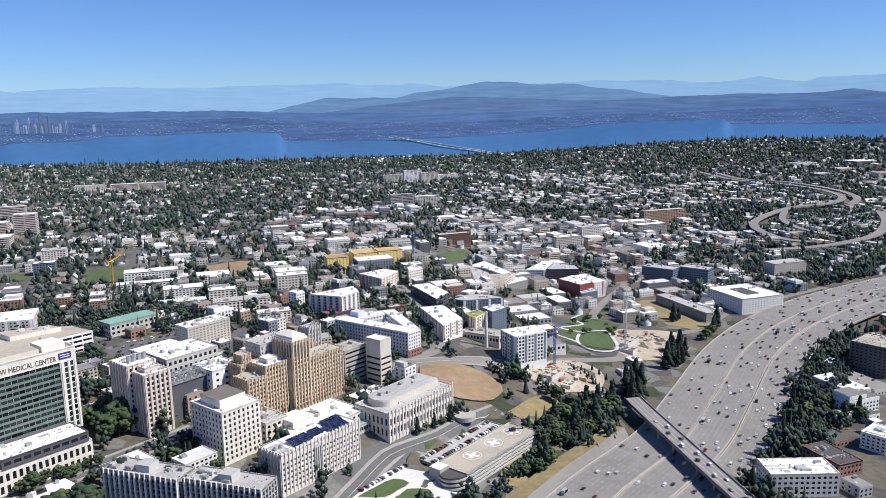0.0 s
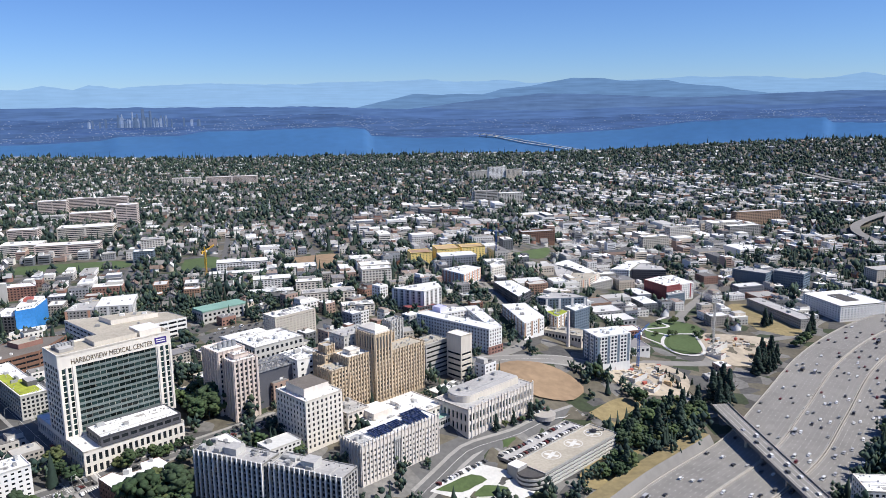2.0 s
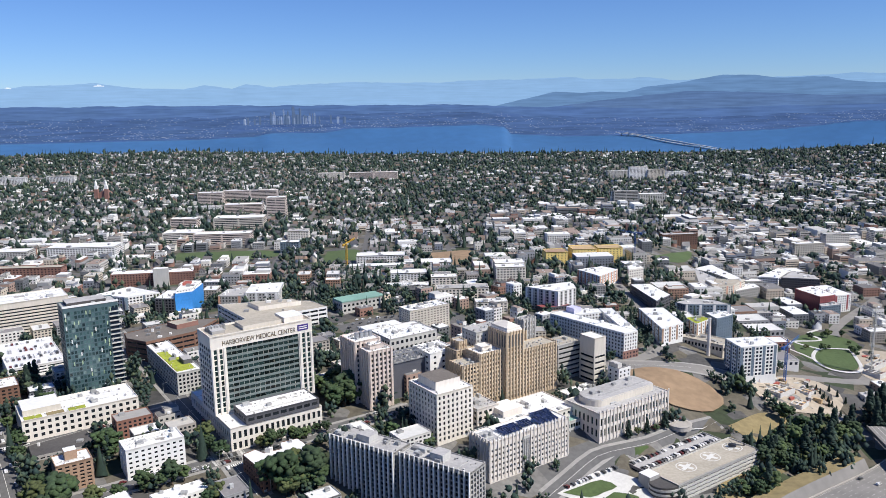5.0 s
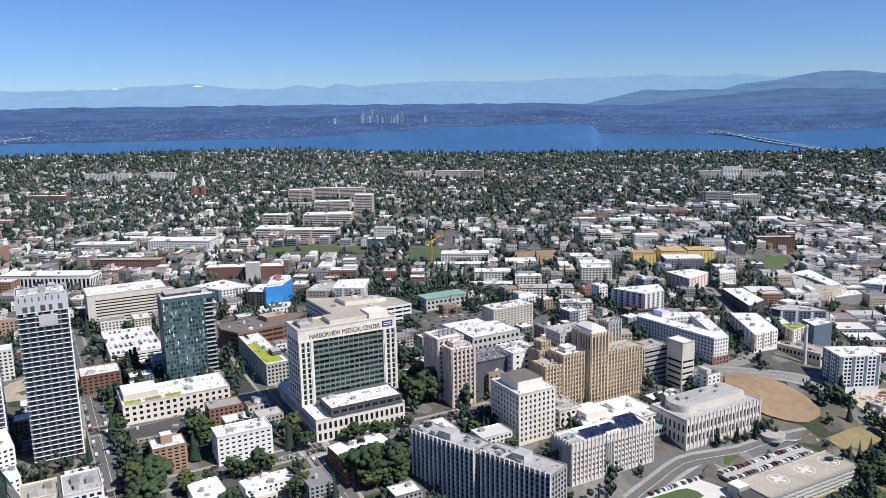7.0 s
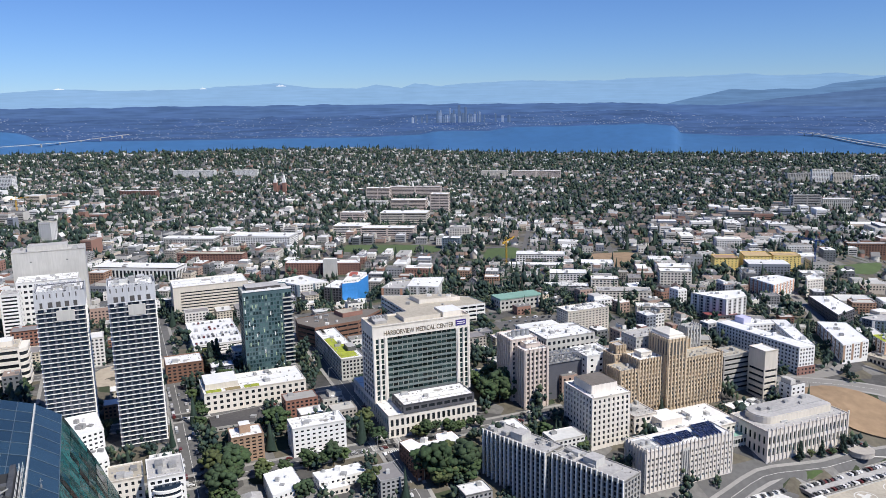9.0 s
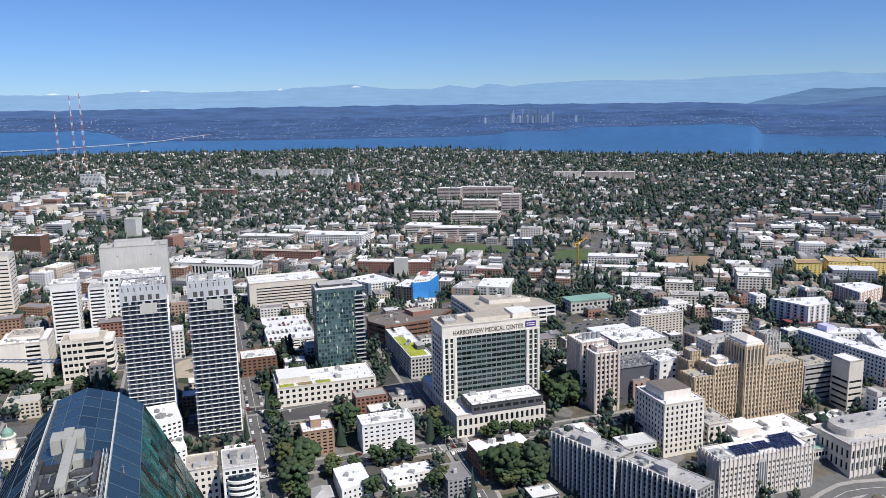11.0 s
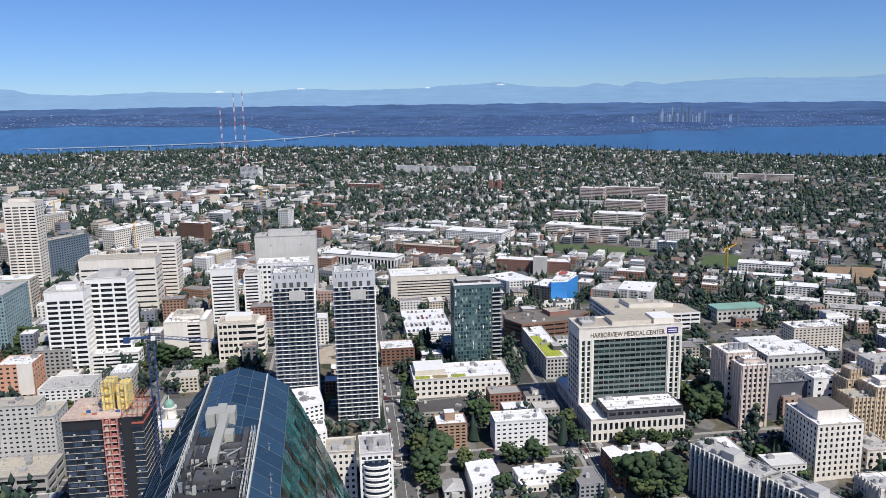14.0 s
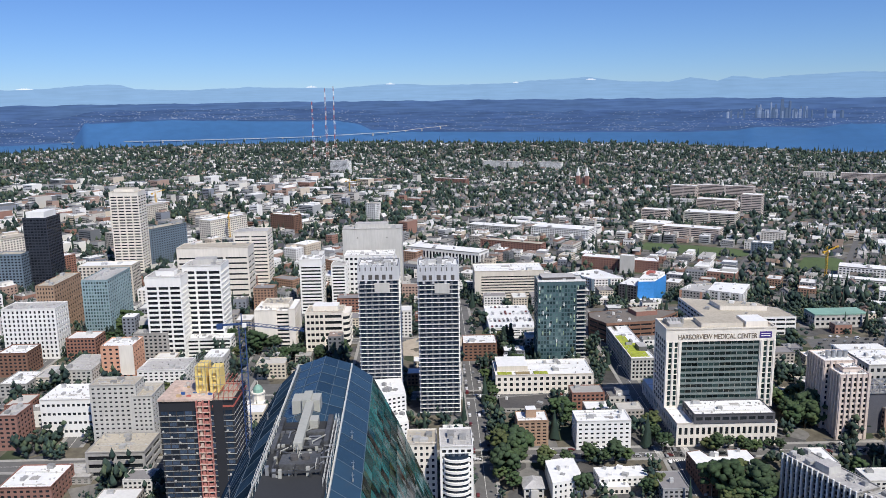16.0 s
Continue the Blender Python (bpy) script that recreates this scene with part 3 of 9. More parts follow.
def block(name, label, x, y, z, w, d, h, bearing=59, wall="beige", roof="roofwhite", floors=0, bays=0, sbays=0, wx=0.55, wz=0.5, deep=0.3, glass="glass", foot=1.5, head=1.2, edge=0.6, parts=True, units=3, category="building", sunk=10.0, cap=52):
    """A flat-roofed building on its ground: walls with let-in windows, a parapet, a roof and roof plant."""
    home = thing(name, pose(x, y, z, 0, 0, 90 - bearing), label, category)
    take(x, y, w, d, bearing)
    floors = floors or max(2, round((h - foot - head) / 3.5))
    bays, sbays = bays or max(2, round(w / 4.0)), sbays or max(2, round(d / 4.0))
    s = Shape()
    lit = []
    view = math.degrees(math.atan2(y, -x))
    seen = {0, 3 if view > bearing else 1}
    rest = []
    for k, (o, u, length, n) in enumerate((((-w / 2, -d / 2, 0), (1, 0, 0), w, bays), ((w / 2, -d / 2, 0), (0, 1, 0), d, sbays), ((w / 2, d / 2, 0), (-1, 0, 0), w, bays), ((-w / 2, d / 2, 0), (0, -1, 0), d, sbays))):
        got = s.facade(o, u, length, h, n, floors, wx, wz, deep, foot, head, edge)
        (lit if k in seen else rest).extend(got)
    s.box(-w / 2, -d / 2, -sunk, w / 2, d / 2, -0.01)
    t = min(0.45, w / 8)
    for x0, y0, x1, y1 in ((-w / 2, -d / 2, w / 2, -d / 2 + t), (-w / 2, d / 2 - t, w / 2, d / 2), (-w / 2, -d / 2 + t, -w / 2 + t, d / 2 - t), (w / 2 - t, -d / 2 + t, w / 2, d / 2 - t)):
        s.box(x0, y0, h - 1.0, x1, y1, h + 0.25)
    part("wall", s, M[wall], home)
    r = Shape()
    r.box(-w / 2 + t, -d / 2 + t, h - 1.1, w / 2 - t, d / 2 - t, h - 0.45)
    part("roof", r, M[roof], home)
    if parts and len(lit) <= cap:
        hang_panes(home, lit, glass)
        hang_panes(home, rest, glass, joined=True)
    else:
        hang_panes(home, lit + rest, glass, joined=True)
    rng = random.Random(int(abs(x * 7 + y * 13)))
    for i in range(units):
        uw, ud, uh = rng.uniform(1.6, min(6, w / 4)), rng.uniform(1.6, min(6, d / 4)), rng.uniform(1.0, 2.6)
        ux, uy = rng.uniform(-w / 2 + uw, w / 2 - uw), rng.uniform(-d / 2 + ud, d / 2 - ud)
        q = Shape()
        q.box(ux - uw / 2, uy - ud / 2, h - 0.45, ux + uw / 2, uy + ud / 2, h - 0.45 + uh)
        q.box(ux - uw / 2 + 0.25, uy - ud / 2 + 0.25, h - 0.45 + uh, ux + uw / 2 - 0.25, uy + ud / 2 - 0.25, h - 0.3 + uh)
        part("rooftop_unit", q, M["unit"], home)
    if units and w * d > 240 and math.hypot(x, y) < 900:
        q = Shape()
        for i in range(int(min(34, w * d / 40))):
            ux, uy, us = rng.uniform(-w / 2 + 1.5, w / 2 - 1.5), rng.uniform(-d / 2 + 1.5, d / 2 - 1.5), rng.uniform(0.15, 0.55)
            q.box(ux - us, uy - us, h - 0.45, ux + us, uy + us, h - 0.45 + rng.uniform(0.3, 1.3), i % 3)
        for i in range(3):
            uy = rng.uniform(-d / 2 + 1.5, d / 2 - 1.5)
            q.box(-w / 2 + 1.2, uy, h - 0.45, w / 2 - 1.2 - rng.uniform(0, w / 3), uy + 0.22, h - 0.2, 1)
        for i in range(2):
            ux, uy = rng.uniform(-w / 2 + 3, w / 2 - 5), rng.uniform(-d / 2 + 3, d / 2 - 5)
            q.box(ux, uy, h - 0.45, ux + rng.uniform(1.5, w / 5), uy + rng.uniform(1.5, d / 5), h - 0.425, 2)
        tagged(part("roof_vents", q, (M["unit"], M["lgrey"], M["grey"]), home), kind="stuff")
    return home


def extra(home, name, x0, y0, z0, x1, y1, z1, wall, top=None, label=""):
    """A plain block added to a building: penthouse, screen or bay."""
    s = Shape()
    s.box(x0, y0, z0, x1, y1, z1, 0, 1 if top else None)
    return part(name, s, (M[wall], M[top]) if top else M[wall], home, label)


def winged(name, label, x, y, z, bearing, masses, category="building", glass="glass"):
    """A building of several butted masses: each x0, y0, x1, y1, base, top, wall, roof, bays, side bays, floors, window share across and up, pier width, rise of the piers over the parapet."""
    home = thing(name, pose(x, y, z, 0, 0, 90 - bearing), label, category)
    a = radians(90 - bearing)
    for x0, y0, x1, y1, z0, z1, wall, roof, nx, ny, nz, wx, wz, pier, rise in masses:
        cx, cy = (x0 + x1) / 2, (y0 + y1) / 2
        take(x + cx * math.cos(a) - cy * math.sin(a), y + cx * math.sin(a) + cy * math.cos(a), x1 - x0, y1 - y0, bearing)
        s = Shape()
        H, panes, back = z1 - z0, [], []
        deep = 0.6 if nz else 0.0
        for k, (o, u, n) in enumerate((((x0, y0, z0), (1, 0, 0), nx), ((x1, y0, z0), (0, 1, 0), ny), ((x1, y1, z0), (-1, 0, 0), nx), ((x0, y1, z0), (0, -1, 0), ny))):
            W = x1 - x0 if k % 2 == 0 else y1 - y0
            if nz and n:
                got = s.facade(o, u, W, H, n, nz, wx, wz, deep, 1.0 if z0 > 5 else 3.0, 1.6, pier / 2)
                (panes if k in (0, 3) else back).extend(got)
            else:
                s.facade(o, u, W, H, 1, 1, 0.02, 0.02, 0.0)
        if z0 <= 0:
            s.box(x0, y0, -12, x1, y1, -0.01)
        t = 0.45
        for a0, b0, a1, b1 in ((x0, y0, x1, y0 + t), (x0, y1 - t, x1, y1), (x0, y0 + t, x0 + t, y1 - t), (x1 - t, y0 + t, x1, y1 - t)):
            s.box(a0, b0, z1 - 0.9, a1, b1, z1 + 0.3)
        part("wing", s, M[wall], home)
        if pier:
            far_side = Shape()
            rows_ = [(x0 + pier / 2 + k * (x1 - x0 - pier) / nx - pier / 2, y0 - 0.6, x0 + pier / 2 + k * (x1 - x0 - pier) / nx + pier / 2, y0 - 0.002) for k in range(nx + 1)]
            for k in range(ny + 1):
                c = y0 + pier / 2 + k * (y1 - y0 - pier) / ny
                rows_.append((x0 - 0.6, c - pier / 2, x0 - 0.002, c + pier / 2))
                far_side.box(x1 + 0.002, c - pier / 2, z0, x1 + 0.6, c + pier / 2, z1 + rise)
            for a0, b0, a1, b1 in rows_:
                q = Shape() if y0 < 0 else far_side
                q.box(a0, b0, z0, a1, b1, z1 + rise)
                if y0 < 0:
                    part("pier", q, M[wall], home)
            tagged(part("rear_piers", far_side, M[wall], home), kind="stuff")
        r = Shape()
        r.box(x0 + t, y0 + t, z1 - 1.0, x1 - t, y1 - t, z1 - 0.4)
        g = random.Random(int(x0 * 3 + y0 * 7 + z1))
        part("roof", r, M[roof], home)
        if x1 - x0 > 9 and y1 - y0 > 9:
            q = Shape()
            for k in range(int(min(16, (x1 - x0) * (y1 - y0) / 28))):
                ux, uy, us = g.uniform(x0 + 2, x1 - 2), g.uniform(y0 + 2, y1 - 2), g.uniform(0.3, 1.1)
                q.box(ux - us, uy - us * 0.7, z1 - 0.4, ux + us, uy + us * 0.7, z1 + g.uniform(0.2, 1.5), k % 2)
            tagged(part("roof_vents", q, (M["unit"], M["grey"]), home), kind="stuff")
        if panes:
            hang_panes(home, panes, glass, joined=len(panes) > 110 or y0 > 0)
        if back:
            hang_panes(home, back, glass, joined=True)
    return home


hmc_podium = block("hospital_podium", "cream precast hospital podium with tall window bays", -105.0, 550.9, 88.1, 67.4, 84.8, 17.6, 59, cap=200, wall="cream", floors=2, bays=17, sbays=20, wx=0.55, wz=0.68, deep=0.5, foot=1, head=2, units=2)
hmc_pent = block("podium_penthouse", "dark grey clad block with white roof on the podium", -85.3, 527.0, 105.7, 54.0, 24.5, 6.3, 59, wall="dgrey", floors=1, bays=9, sbays=5, wx=0.75, wz=0.5, foot=0.8, head=0.8, units=2, sunk=0.2)
lime = block("apartment_building", "grey and white apartment block with yellow-green planted roof", -187.8, 637.1, 95.0, 19.4, 98.6, 18.5, 59, wall="lgrey", roof="roofwhite", floors=5, bays=6, sbays=20, wx=0.6, wz=0.62)
cargarage = block("parking_garage", "white concrete parking garage with cars on its roof deck", -320.1, 676.7, 97.8, 44.1, 82.0, 9.8, 59, wall="white", roof="roofwhite", floors=3, bays=3, sbays=6, wx=0.93, wz=0.5, deep=0.8, units=0)
bandbeige = block("hospital_building", "grey-beige building with long dark window bands", -371.5, 782.7, 96.8, 77.4, 41.0, 35.2, 59, wall="beige", roof="roofwhite", floors=9, bays=1, sbays=1, wx=0.82, wz=0.42, units=3, foot=2, head=5)
whiteapt = block("apartment_building", "white painted six-storey apartment block beside parked cars", -158.0, 479.2, 88.0, 36.2, 18.0, 21.2, 59, cap=200, wall="white", floors=6, bays=9, sbays=4, wx=0.5, wz=0.42, units=4)
bricktower = block("apartment_tower", "orange-brown brick apartment tower with recessed balconies", -200.7, 460.2, 88.8, 20.9, 17.0, 18.8, 59, wall="orangebrick", floors=7, bays=5, sbays=5, wx=0.6, wz=0.6, deep=0.9, units=2)
cube = block("office_block", "square cream office block with small dark windows", 31.1, 531.9, 82.2, 31.2, 36.0, 37.2, 59, cap=200, wall="cream", roof="roofwhite", floors=9, bays=8, sbays=9, wx=0.44, wz=0.62, deep=0.45, units=2)
solar = block("hospital_building", "pale stone hospital building with solar panels on white roof", 84.2, 501.9, 68.6, 71.0, 22.1, 29.2, 59, cap=200, wall="stone", floors=6, bays=22, sbays=8, wx=0.42, wz=0.48, deep=0.4, foot=3, head=4.0, units=0)
rounded = block("hospital_building", "pale stone hospital building with wide grey stepped roof", 170.5, 562.3, 68.5, 77.0, 35.6, 24.0, 59, cap=200, wall="stone", roof="roofgrey", floors=2, bays=20, sbays=8, wx=0.44, wz=0.66, deep=0.5, glass="glassgreen", foot=4, head=3.0, units=4)
# glass panes stand in for the shade inside the open deck levels
heli = block("parking_garage", "open concrete parking garage with three helipads on top", 219.5, 507.2, 50.4, 92.0, 27.0, 12.5, 59, wall="lgrey", roof="rooftan", floors=4, bays=11, sbays=3, wx=0.95, wz=0.52, deep=1.4, units=0, foot=0.4, head=0.8, edge=0.3)
bandgar = block("hospital_wing", "grey concrete wing with deep horizontal bands", 140.8, 628.8, 85.7, 27.3, 20.0, 31.0, 59, wall="grey", roof="rooftan", floors=7, bays=1, sbays=1, wx=0.97, wz=0.45, deep=1.0)
wcube = block("hospital_wing", "pale concrete stair tower with a blank white top", 164.9, 618.2, 83.6, 13.4, 17.2, 40.4, 59, wall="beige", roof="roofwhite", floors=5, bays=1, sbays=1, wx=0.96, wz=0.4, deep=0.8, head=14, units=0)
beige10 = block("apartment_tower", "beige ten-storey apartment slab with regular windows", 28.8, 746.7, 95.3, 46.1, 20.9, 24.8, 59, cap=200, wall="beige", floors=9, bays=12, sbays=6, wx=0.55, wz=0.5, units=5)
greenroof = block("school_building", "low building with verdigris green metal roof and window strip", -39.2, 827.1, 97.0, 51.6, 22.0, 12.6, 59, wall="lgrey", roof="copper", floors=2, bays=10, sbays=5, units=0)
yellow1 = block("construction_block", "apartment block under construction in bright yellow sheathing", 223.6, 1049.0, 94.9, 30.1, 25.0, 16.8, 90, wall="yellow", roof="orangebrick", floors=6, bays=6, sbays=6, wx=0.3, wz=0.4, units=0)
yellow2 = block("construction_block", "apartment block under construction in bright yellow sheathing", 262.0, 1048.8, 94.8, 33.4, 30.0, 20.5, 90, wall="yellow", roof="wood", floors=7, bays=7, sbays=7, wx=0.3, wz=0.4, units=0)
yellow3 = block("construction_block", "apartment block under construction in yellow and orange sheathing", 298.0, 1047.1, 94.6, 33.9, 25.0, 21.2, 90, wall="yellow", roof="wood", floors=7, bays=7, sbays=6, wx=0.35, wz=0.4, units=0)
redlong2 = block("brick_building", "long low red brick hall with rows of small windows", -494.7, 1060.2, 91.4, 100.9, 18.0, 15.6, 90, wall="redbrick", roof="rooftan", floors=4, bays=22, sbays=5, wx=0.5, wz=0.5, units=3, parts=False)
whitecol = block("campus_building", "wide pale building with slender white columns", -538.3, 935.8, 94.6, 116.9, 30.0, 19.7, 90, wall="white", floors=1, bays=22, sbays=7, wx=0.6, wz=0.85, foot=1, head=3, parts=False, units=4)
ovR = block("apartment_tower", "grey slender apartment tower with white slab edges and crown", -279.0, 471.5, 93.0, 28.1, 24.0, 112.2, 59, wall="towergrey", roof="roofwhite", floors=2, bays=1, sbays=1, wx=0.02, wz=0.02, units=3)
ovL = block("apartment_tower", "grey slender apartment tower with white slab edges and crown", -324.6, 463.0, 93.5, 28.8, 24.0, 109.1, 59, wall="towergrey", roof="roofwhite", floors=2, bays=1, sbays=1, wx=0.02, wz=0.02, units=3)
green_pod = block("apartment_podium", "cream panelled podium with scattered square windows", -230.6, 548.2, 94.3, 76.0, 35.0, 15.7, 59, cap=200, wall="cream", roof="roofwhite", floors=3, bays=16, sbays=8, wx=0.5, wz=0.55, units=6)
green = block("glass_tower", "blue-green glass apartment tower with recessed balconies", -236.8, 600.2, 95.7, 39.3, 22.0, 74.9, 59, wall="tealdark", roof="roofgrey", floors=21, bays=16, sbays=9, wx=0.74, wz=0.70, deep=0.2, glass="glassteal", units=4, edge=0.2, foot=0.5, head=3)
greyblk = block("hospital_tower", "tall pale grey blank concrete hospital block", -526.8, 741.3, 96.5, 69.0, 30.0, 77.4, 59, wall="lgrey", roof="roofgrey", floors=4, bays=2, sbays=2, wx=0.05, wz=0.05, units=5)
curvew = block("hospital_tower", "white hospital block with paired dark windows in rows", -507.5, 707.0, 96.7, 55.9, 30.0, 53.8, 59, wall="white", roof="roofwhite", floors=9, bays=11, sbays=6, wx=0.6, wz=0.45, units=5)
tantower = block("apartment_tower", "tall tan concrete tower with dark balcony bands", -880.9, 681.4, 96.9, 38.0, 28.0, 110.2, 59, wall="cream", roof="rooftan", floors=27, bays=4, sbays=3, wx=0.82, wz=0.45, deep=0.8, units=2, foot=3, head=5)
bigbeige = block("hospital_building", "large cream hospital slab with thin ribbon windows", -657.4, 618.7, 96.6, 79.1, 30.0, 65.7, 59, wall="cream", roof="rooftan", floors=9, bays=3, sbays=2, wx=0.9, wz=0.3, head=9, units=3)
bigbeige2 = block("hospital_building", "cream hospital tower with ribbon windows and roof plant", -672.5, 694.5, 96.5, 41.1, 30.0, 70.9, 59, wall="cream", roof="roofgrey", floors=15, bays=2, sbays=2, wx=0.88, wz=0.35, head=4, units=5)
white1 = block("apartment_tower", "white concrete tower with dark recessed balcony bays", -551.2, 459.8, 96.7, 31.4, 26.0, 75.1, 59, wall="white", roof="roofgrey", floors=15, bays=3, sbays=8, wx=0.86, wz=0.62, deep=1.2, head=8, units=3)
white2 = block("apartment_tower", "white concrete tower with dark recessed balcony bays", -538.1, 492.6, 97.2, 34.9, 28.0, 79.8, 59, wall="white", roof="roofgrey", floors=16, bays=3, sbays=8, wx=0.86, wz=0.62, deep=1.2, head=4, units=3)
navy = block("apartment_tower", "dark navy glass tower with white penthouse frame", -912.0, 577.4, 96.7, 36.6, 28.6, 89.1, 329, wall="navy", roof="roofgrey", floors=24, bays=9, sbays=7, wx=0.8, wz=0.6, deep=0.3, units=0)
blueglass = block("apartment_tower", "slate blue glass apartment block beside trees", -667.9, 483.5, 97.2, 57.1, 25.0, 58.4, 329, wall="tealpanel", roof="roofgrey", floors=17, bays=13, sbays=9, wx=0.62, wz=0.6, deep=0.5, glass="glassteal")
orangeb = block("apartment_building", "orange-brown brick apartment building with carved crown", -721.1, 467.4, 96.9, 59.9, 17.9, 51.3, 329, wall="orangebrick", roof="rooftan", floors=12, bays=12, sbays=6, wx=0.45, wz=0.5)
block("apartment_building", "pale grey art deco block with vertical window strips", -660.2, 402.1, 96.9, 47.6, 25.0, 46.9, 59, wall="white", roof="roofgrey", floors=11, bays=12, sbays=6, wx=0.45, wz=0.6, deep=0.5)
wtan = block("clinic_tower", "white and tan clinic tower with a blank end wall", -533.1, 636.4, 97.0, 24.0, 25.0, 59.0, 59, wall="white", roof="roofwhite", floors=14, bays=1, sbays=2, wx=0.9, wz=0.45, units=4, head=7)
wslab = block("clinic_wing", "pale clinic slab with dark window bands", -511.2, 655.0, 97.0, 16.0, 22.0, 51.0, 59, wall="white", roof="roofgrey", floors=14, bays=1, sbays=1, wx=0.86, wz=0.5, deep=0.6, units=2)
roundb = block("office_building", "beige office building with banded windows and rounded corner", -441.0, 542.0, 96.9, 34.0, 25.0, 36.5, 59, wall="cream", roof="rooftan", floors=6, bays=2, sbays=2, wx=0.92, wz=0.5, deep=0.8)
wlow = block("office_building", "white building with short window rows beside a street", -492.0, 321.6, 91.9, 36.0, 30.0, 28.3, 59, wall="white", roof="roofwhite", floors=4, bays=10, sbays=6, wx=0.6, wz=0.3)
greyslab = block("apartment_tower", "pale grey concrete apartment slab with small windows", -444.4, 321.4, 90.0, 30.8, 16.0, 46.5, 59, wall="lgrey", roof="rooftan", floors=14, bays=8, sbays=4, wx=0.5, wz=0.4)
greyslab2 = block("apartment_tower", "pale grey concrete apartment wing with small windows", -429.5, 334.1, 90.2, 13.7, 25.0, 38.6, 59, wall="lgrey", roof="rooftan", floors=12, bays=4, sbays=5, wx=0.5, wz=0.4)
slabpod = block("office_building", "low dark banded building with tan roof under trees", -419.4, 304.0, 85.8, 37.4, 30.0, 18.9, 59, wall="grey", roof="rooftan", floors=3, bays=2, sbays=2, wx=0.9, wz=0.5, deep=0.8)
orangewhite = block("apartment_building", "orange and cream stucco apartment building", -550.8, 407.3, 95.4, 26.6, 25.0, 29.0, 59, wall="orange", roof="roofwhite", floors=7, bays=5, sbays=5, wx=0.45, wz=0.45)
roundbal = block("apartment_building", "white apartment building with rounded stacked balconies", -208.0, 368.3, 79.0, 18.9, 25.0, 48.7, 59, wall="white", roof="roofgrey", floors=12, bays=5, sbays=6, wx=0.6, wz=0.5, deep=0.6)
tanl = block("apartment_building", "tan brick apartment building with punched windows", -231.9, 368.9, 81.5, 18.1, 20.0, 41.3, 59, wall="cream", roof="rooftan", floors=10, bays=5, sbays=5, wx=0.45, wz=0.5)
courty = block("apartment_building", "white six-storey apartment block round a courtyard", 723.3, 811.8, 43.8, 66.0, 68.0, 20.9, 90, wall="white", floors=6, bays=14, sbays=14, wx=0.5, wz=0.5, units=3)
bw1 = block("apartment_building", "slate blue and white six-storey block with flat roof", 705.3, 973.2, 45.3, 25.8, 49.4, 23.2, 59, wall="slate", roof="roofgrey", floors=6, bays=6, sbays=12, wx=0.55, wz=0.5)
bw2 = block("apartment_building", "slate blue and white six-storey block with flat roof", 749.2, 944.2, 45.0, 24.3, 42.6, 24.7, 59, wall="slate", roof="roofgrey", floors=6, bays=6, sbays=12, wx=0.55, wz=0.5)
row = block("apartment_row", "long low grey apartment row with flat roof", 633.8, 816.5, 44.7, 20.0, 105.0, 12.3, 90, wall="grey", roof="roofgrey", floors=3, bays=6, sbays=30, parts=False)
far_whitehall1 = block("city_building", "white six-storey city building with gravel flat roof", -1129.7, 2342.9, 91.7, 139.1, 20.0, 22.8, 90, wall="white", roof="roofgrey", floors=6, bays=33, sbays=5, units=2, parts=False, deep=0.0)
far_whitehall2 = block("city_building", "white seven-storey city building with tan flat roof", -975.0, 2378.8, 88.5, 80.7, 20.0, 24.8, 90, wall="white", roof="rooftan", floors=7, bays=19, sbays=5, units=2, parts=False, deep=0.0)
far_school1 = block("city_building", "light grey four-storey city building with white flat roof", -599.0, 1209.3, 88.4, 92.7, 30.0, 14.8, 90, wall="lgrey", roof="roofwhite", floors=4, bays=22, sbays=7, units=2, parts=False, deep=0.0)
far_school2 = block("city_building", "white five-storey city building with white flat roof", -477.0, 1224.5, 88.2, 101.3, 40.0, 17.6, 90, wall="white", roof="roofwhite", floors=5, bays=24, sbays=10, units=2, parts=False, deep=0.0)
far_brickold = block("city_building", "red brick five-storey city building with white flat roof", -1023.9, 1804.3, 95.0, 101.9, 20.0, 17.8, 90, wall="redbrick", roof="roofwhite", floors=5, bays=24, sbays=5, units=2, parts=False, deep=0.0)
far_sub1 = block("city_building", "pinkish brick and stone eight-storey city building with white flat roof", -421.7, 1846.0, 84.7, 58.1, 25.0, 30.0, 90, wall="pinkstone", roof="roofwhite", floors=8, units=2, parts=False, deep=0.0, wx=0.93, wz=0.42, bays=2, sbays=2)
far_sub2 = block("city_building", "pinkish brick and stone eight-storey city building with white flat roof", -338.7, 1893.2, 83.1, 129.6, 16.0, 29.3, 90, wall="pinkstone", roof="roofwhite", floors=8, units=2, parts=False, deep=0.0, wx=0.93, wz=0.42, bays=2, sbays=2)
far_sutower = block("city_building", "pinkish brick and stone many-storey city building with white flat roof", -239.9, 1634.2, 82.5, 38.6, 30.0, 43.3, 90, wall="pinkstone", roof="roofwhite", floors=12, units=2, parts=False, deep=0.0, wx=0.93, wz=0.42, bays=2, sbays=2)
far_suwhite = block("city_building", "white five-storey city building with gravel flat roof", -403.9, 1698.5, 84.4, 67.7, 20.0, 16.4, 90, wall="white", roof="roofgrey", floors=5, units=2, parts=False, deep=0.0, wx=0.93, wz=0.42, bays=2, sbays=2)
far_supink = block("city_building", "pinkish brick and stone six-storey city building with white flat roof", -319.1, 1698.8, 83.4, 79.6, 30.0, 21.3, 90, wall="pinkstone", roof="roofwhite", floors=6, units=2, parts=False, deep=0.0, wx=0.93, wz=0.42, bays=2, sbays=2)
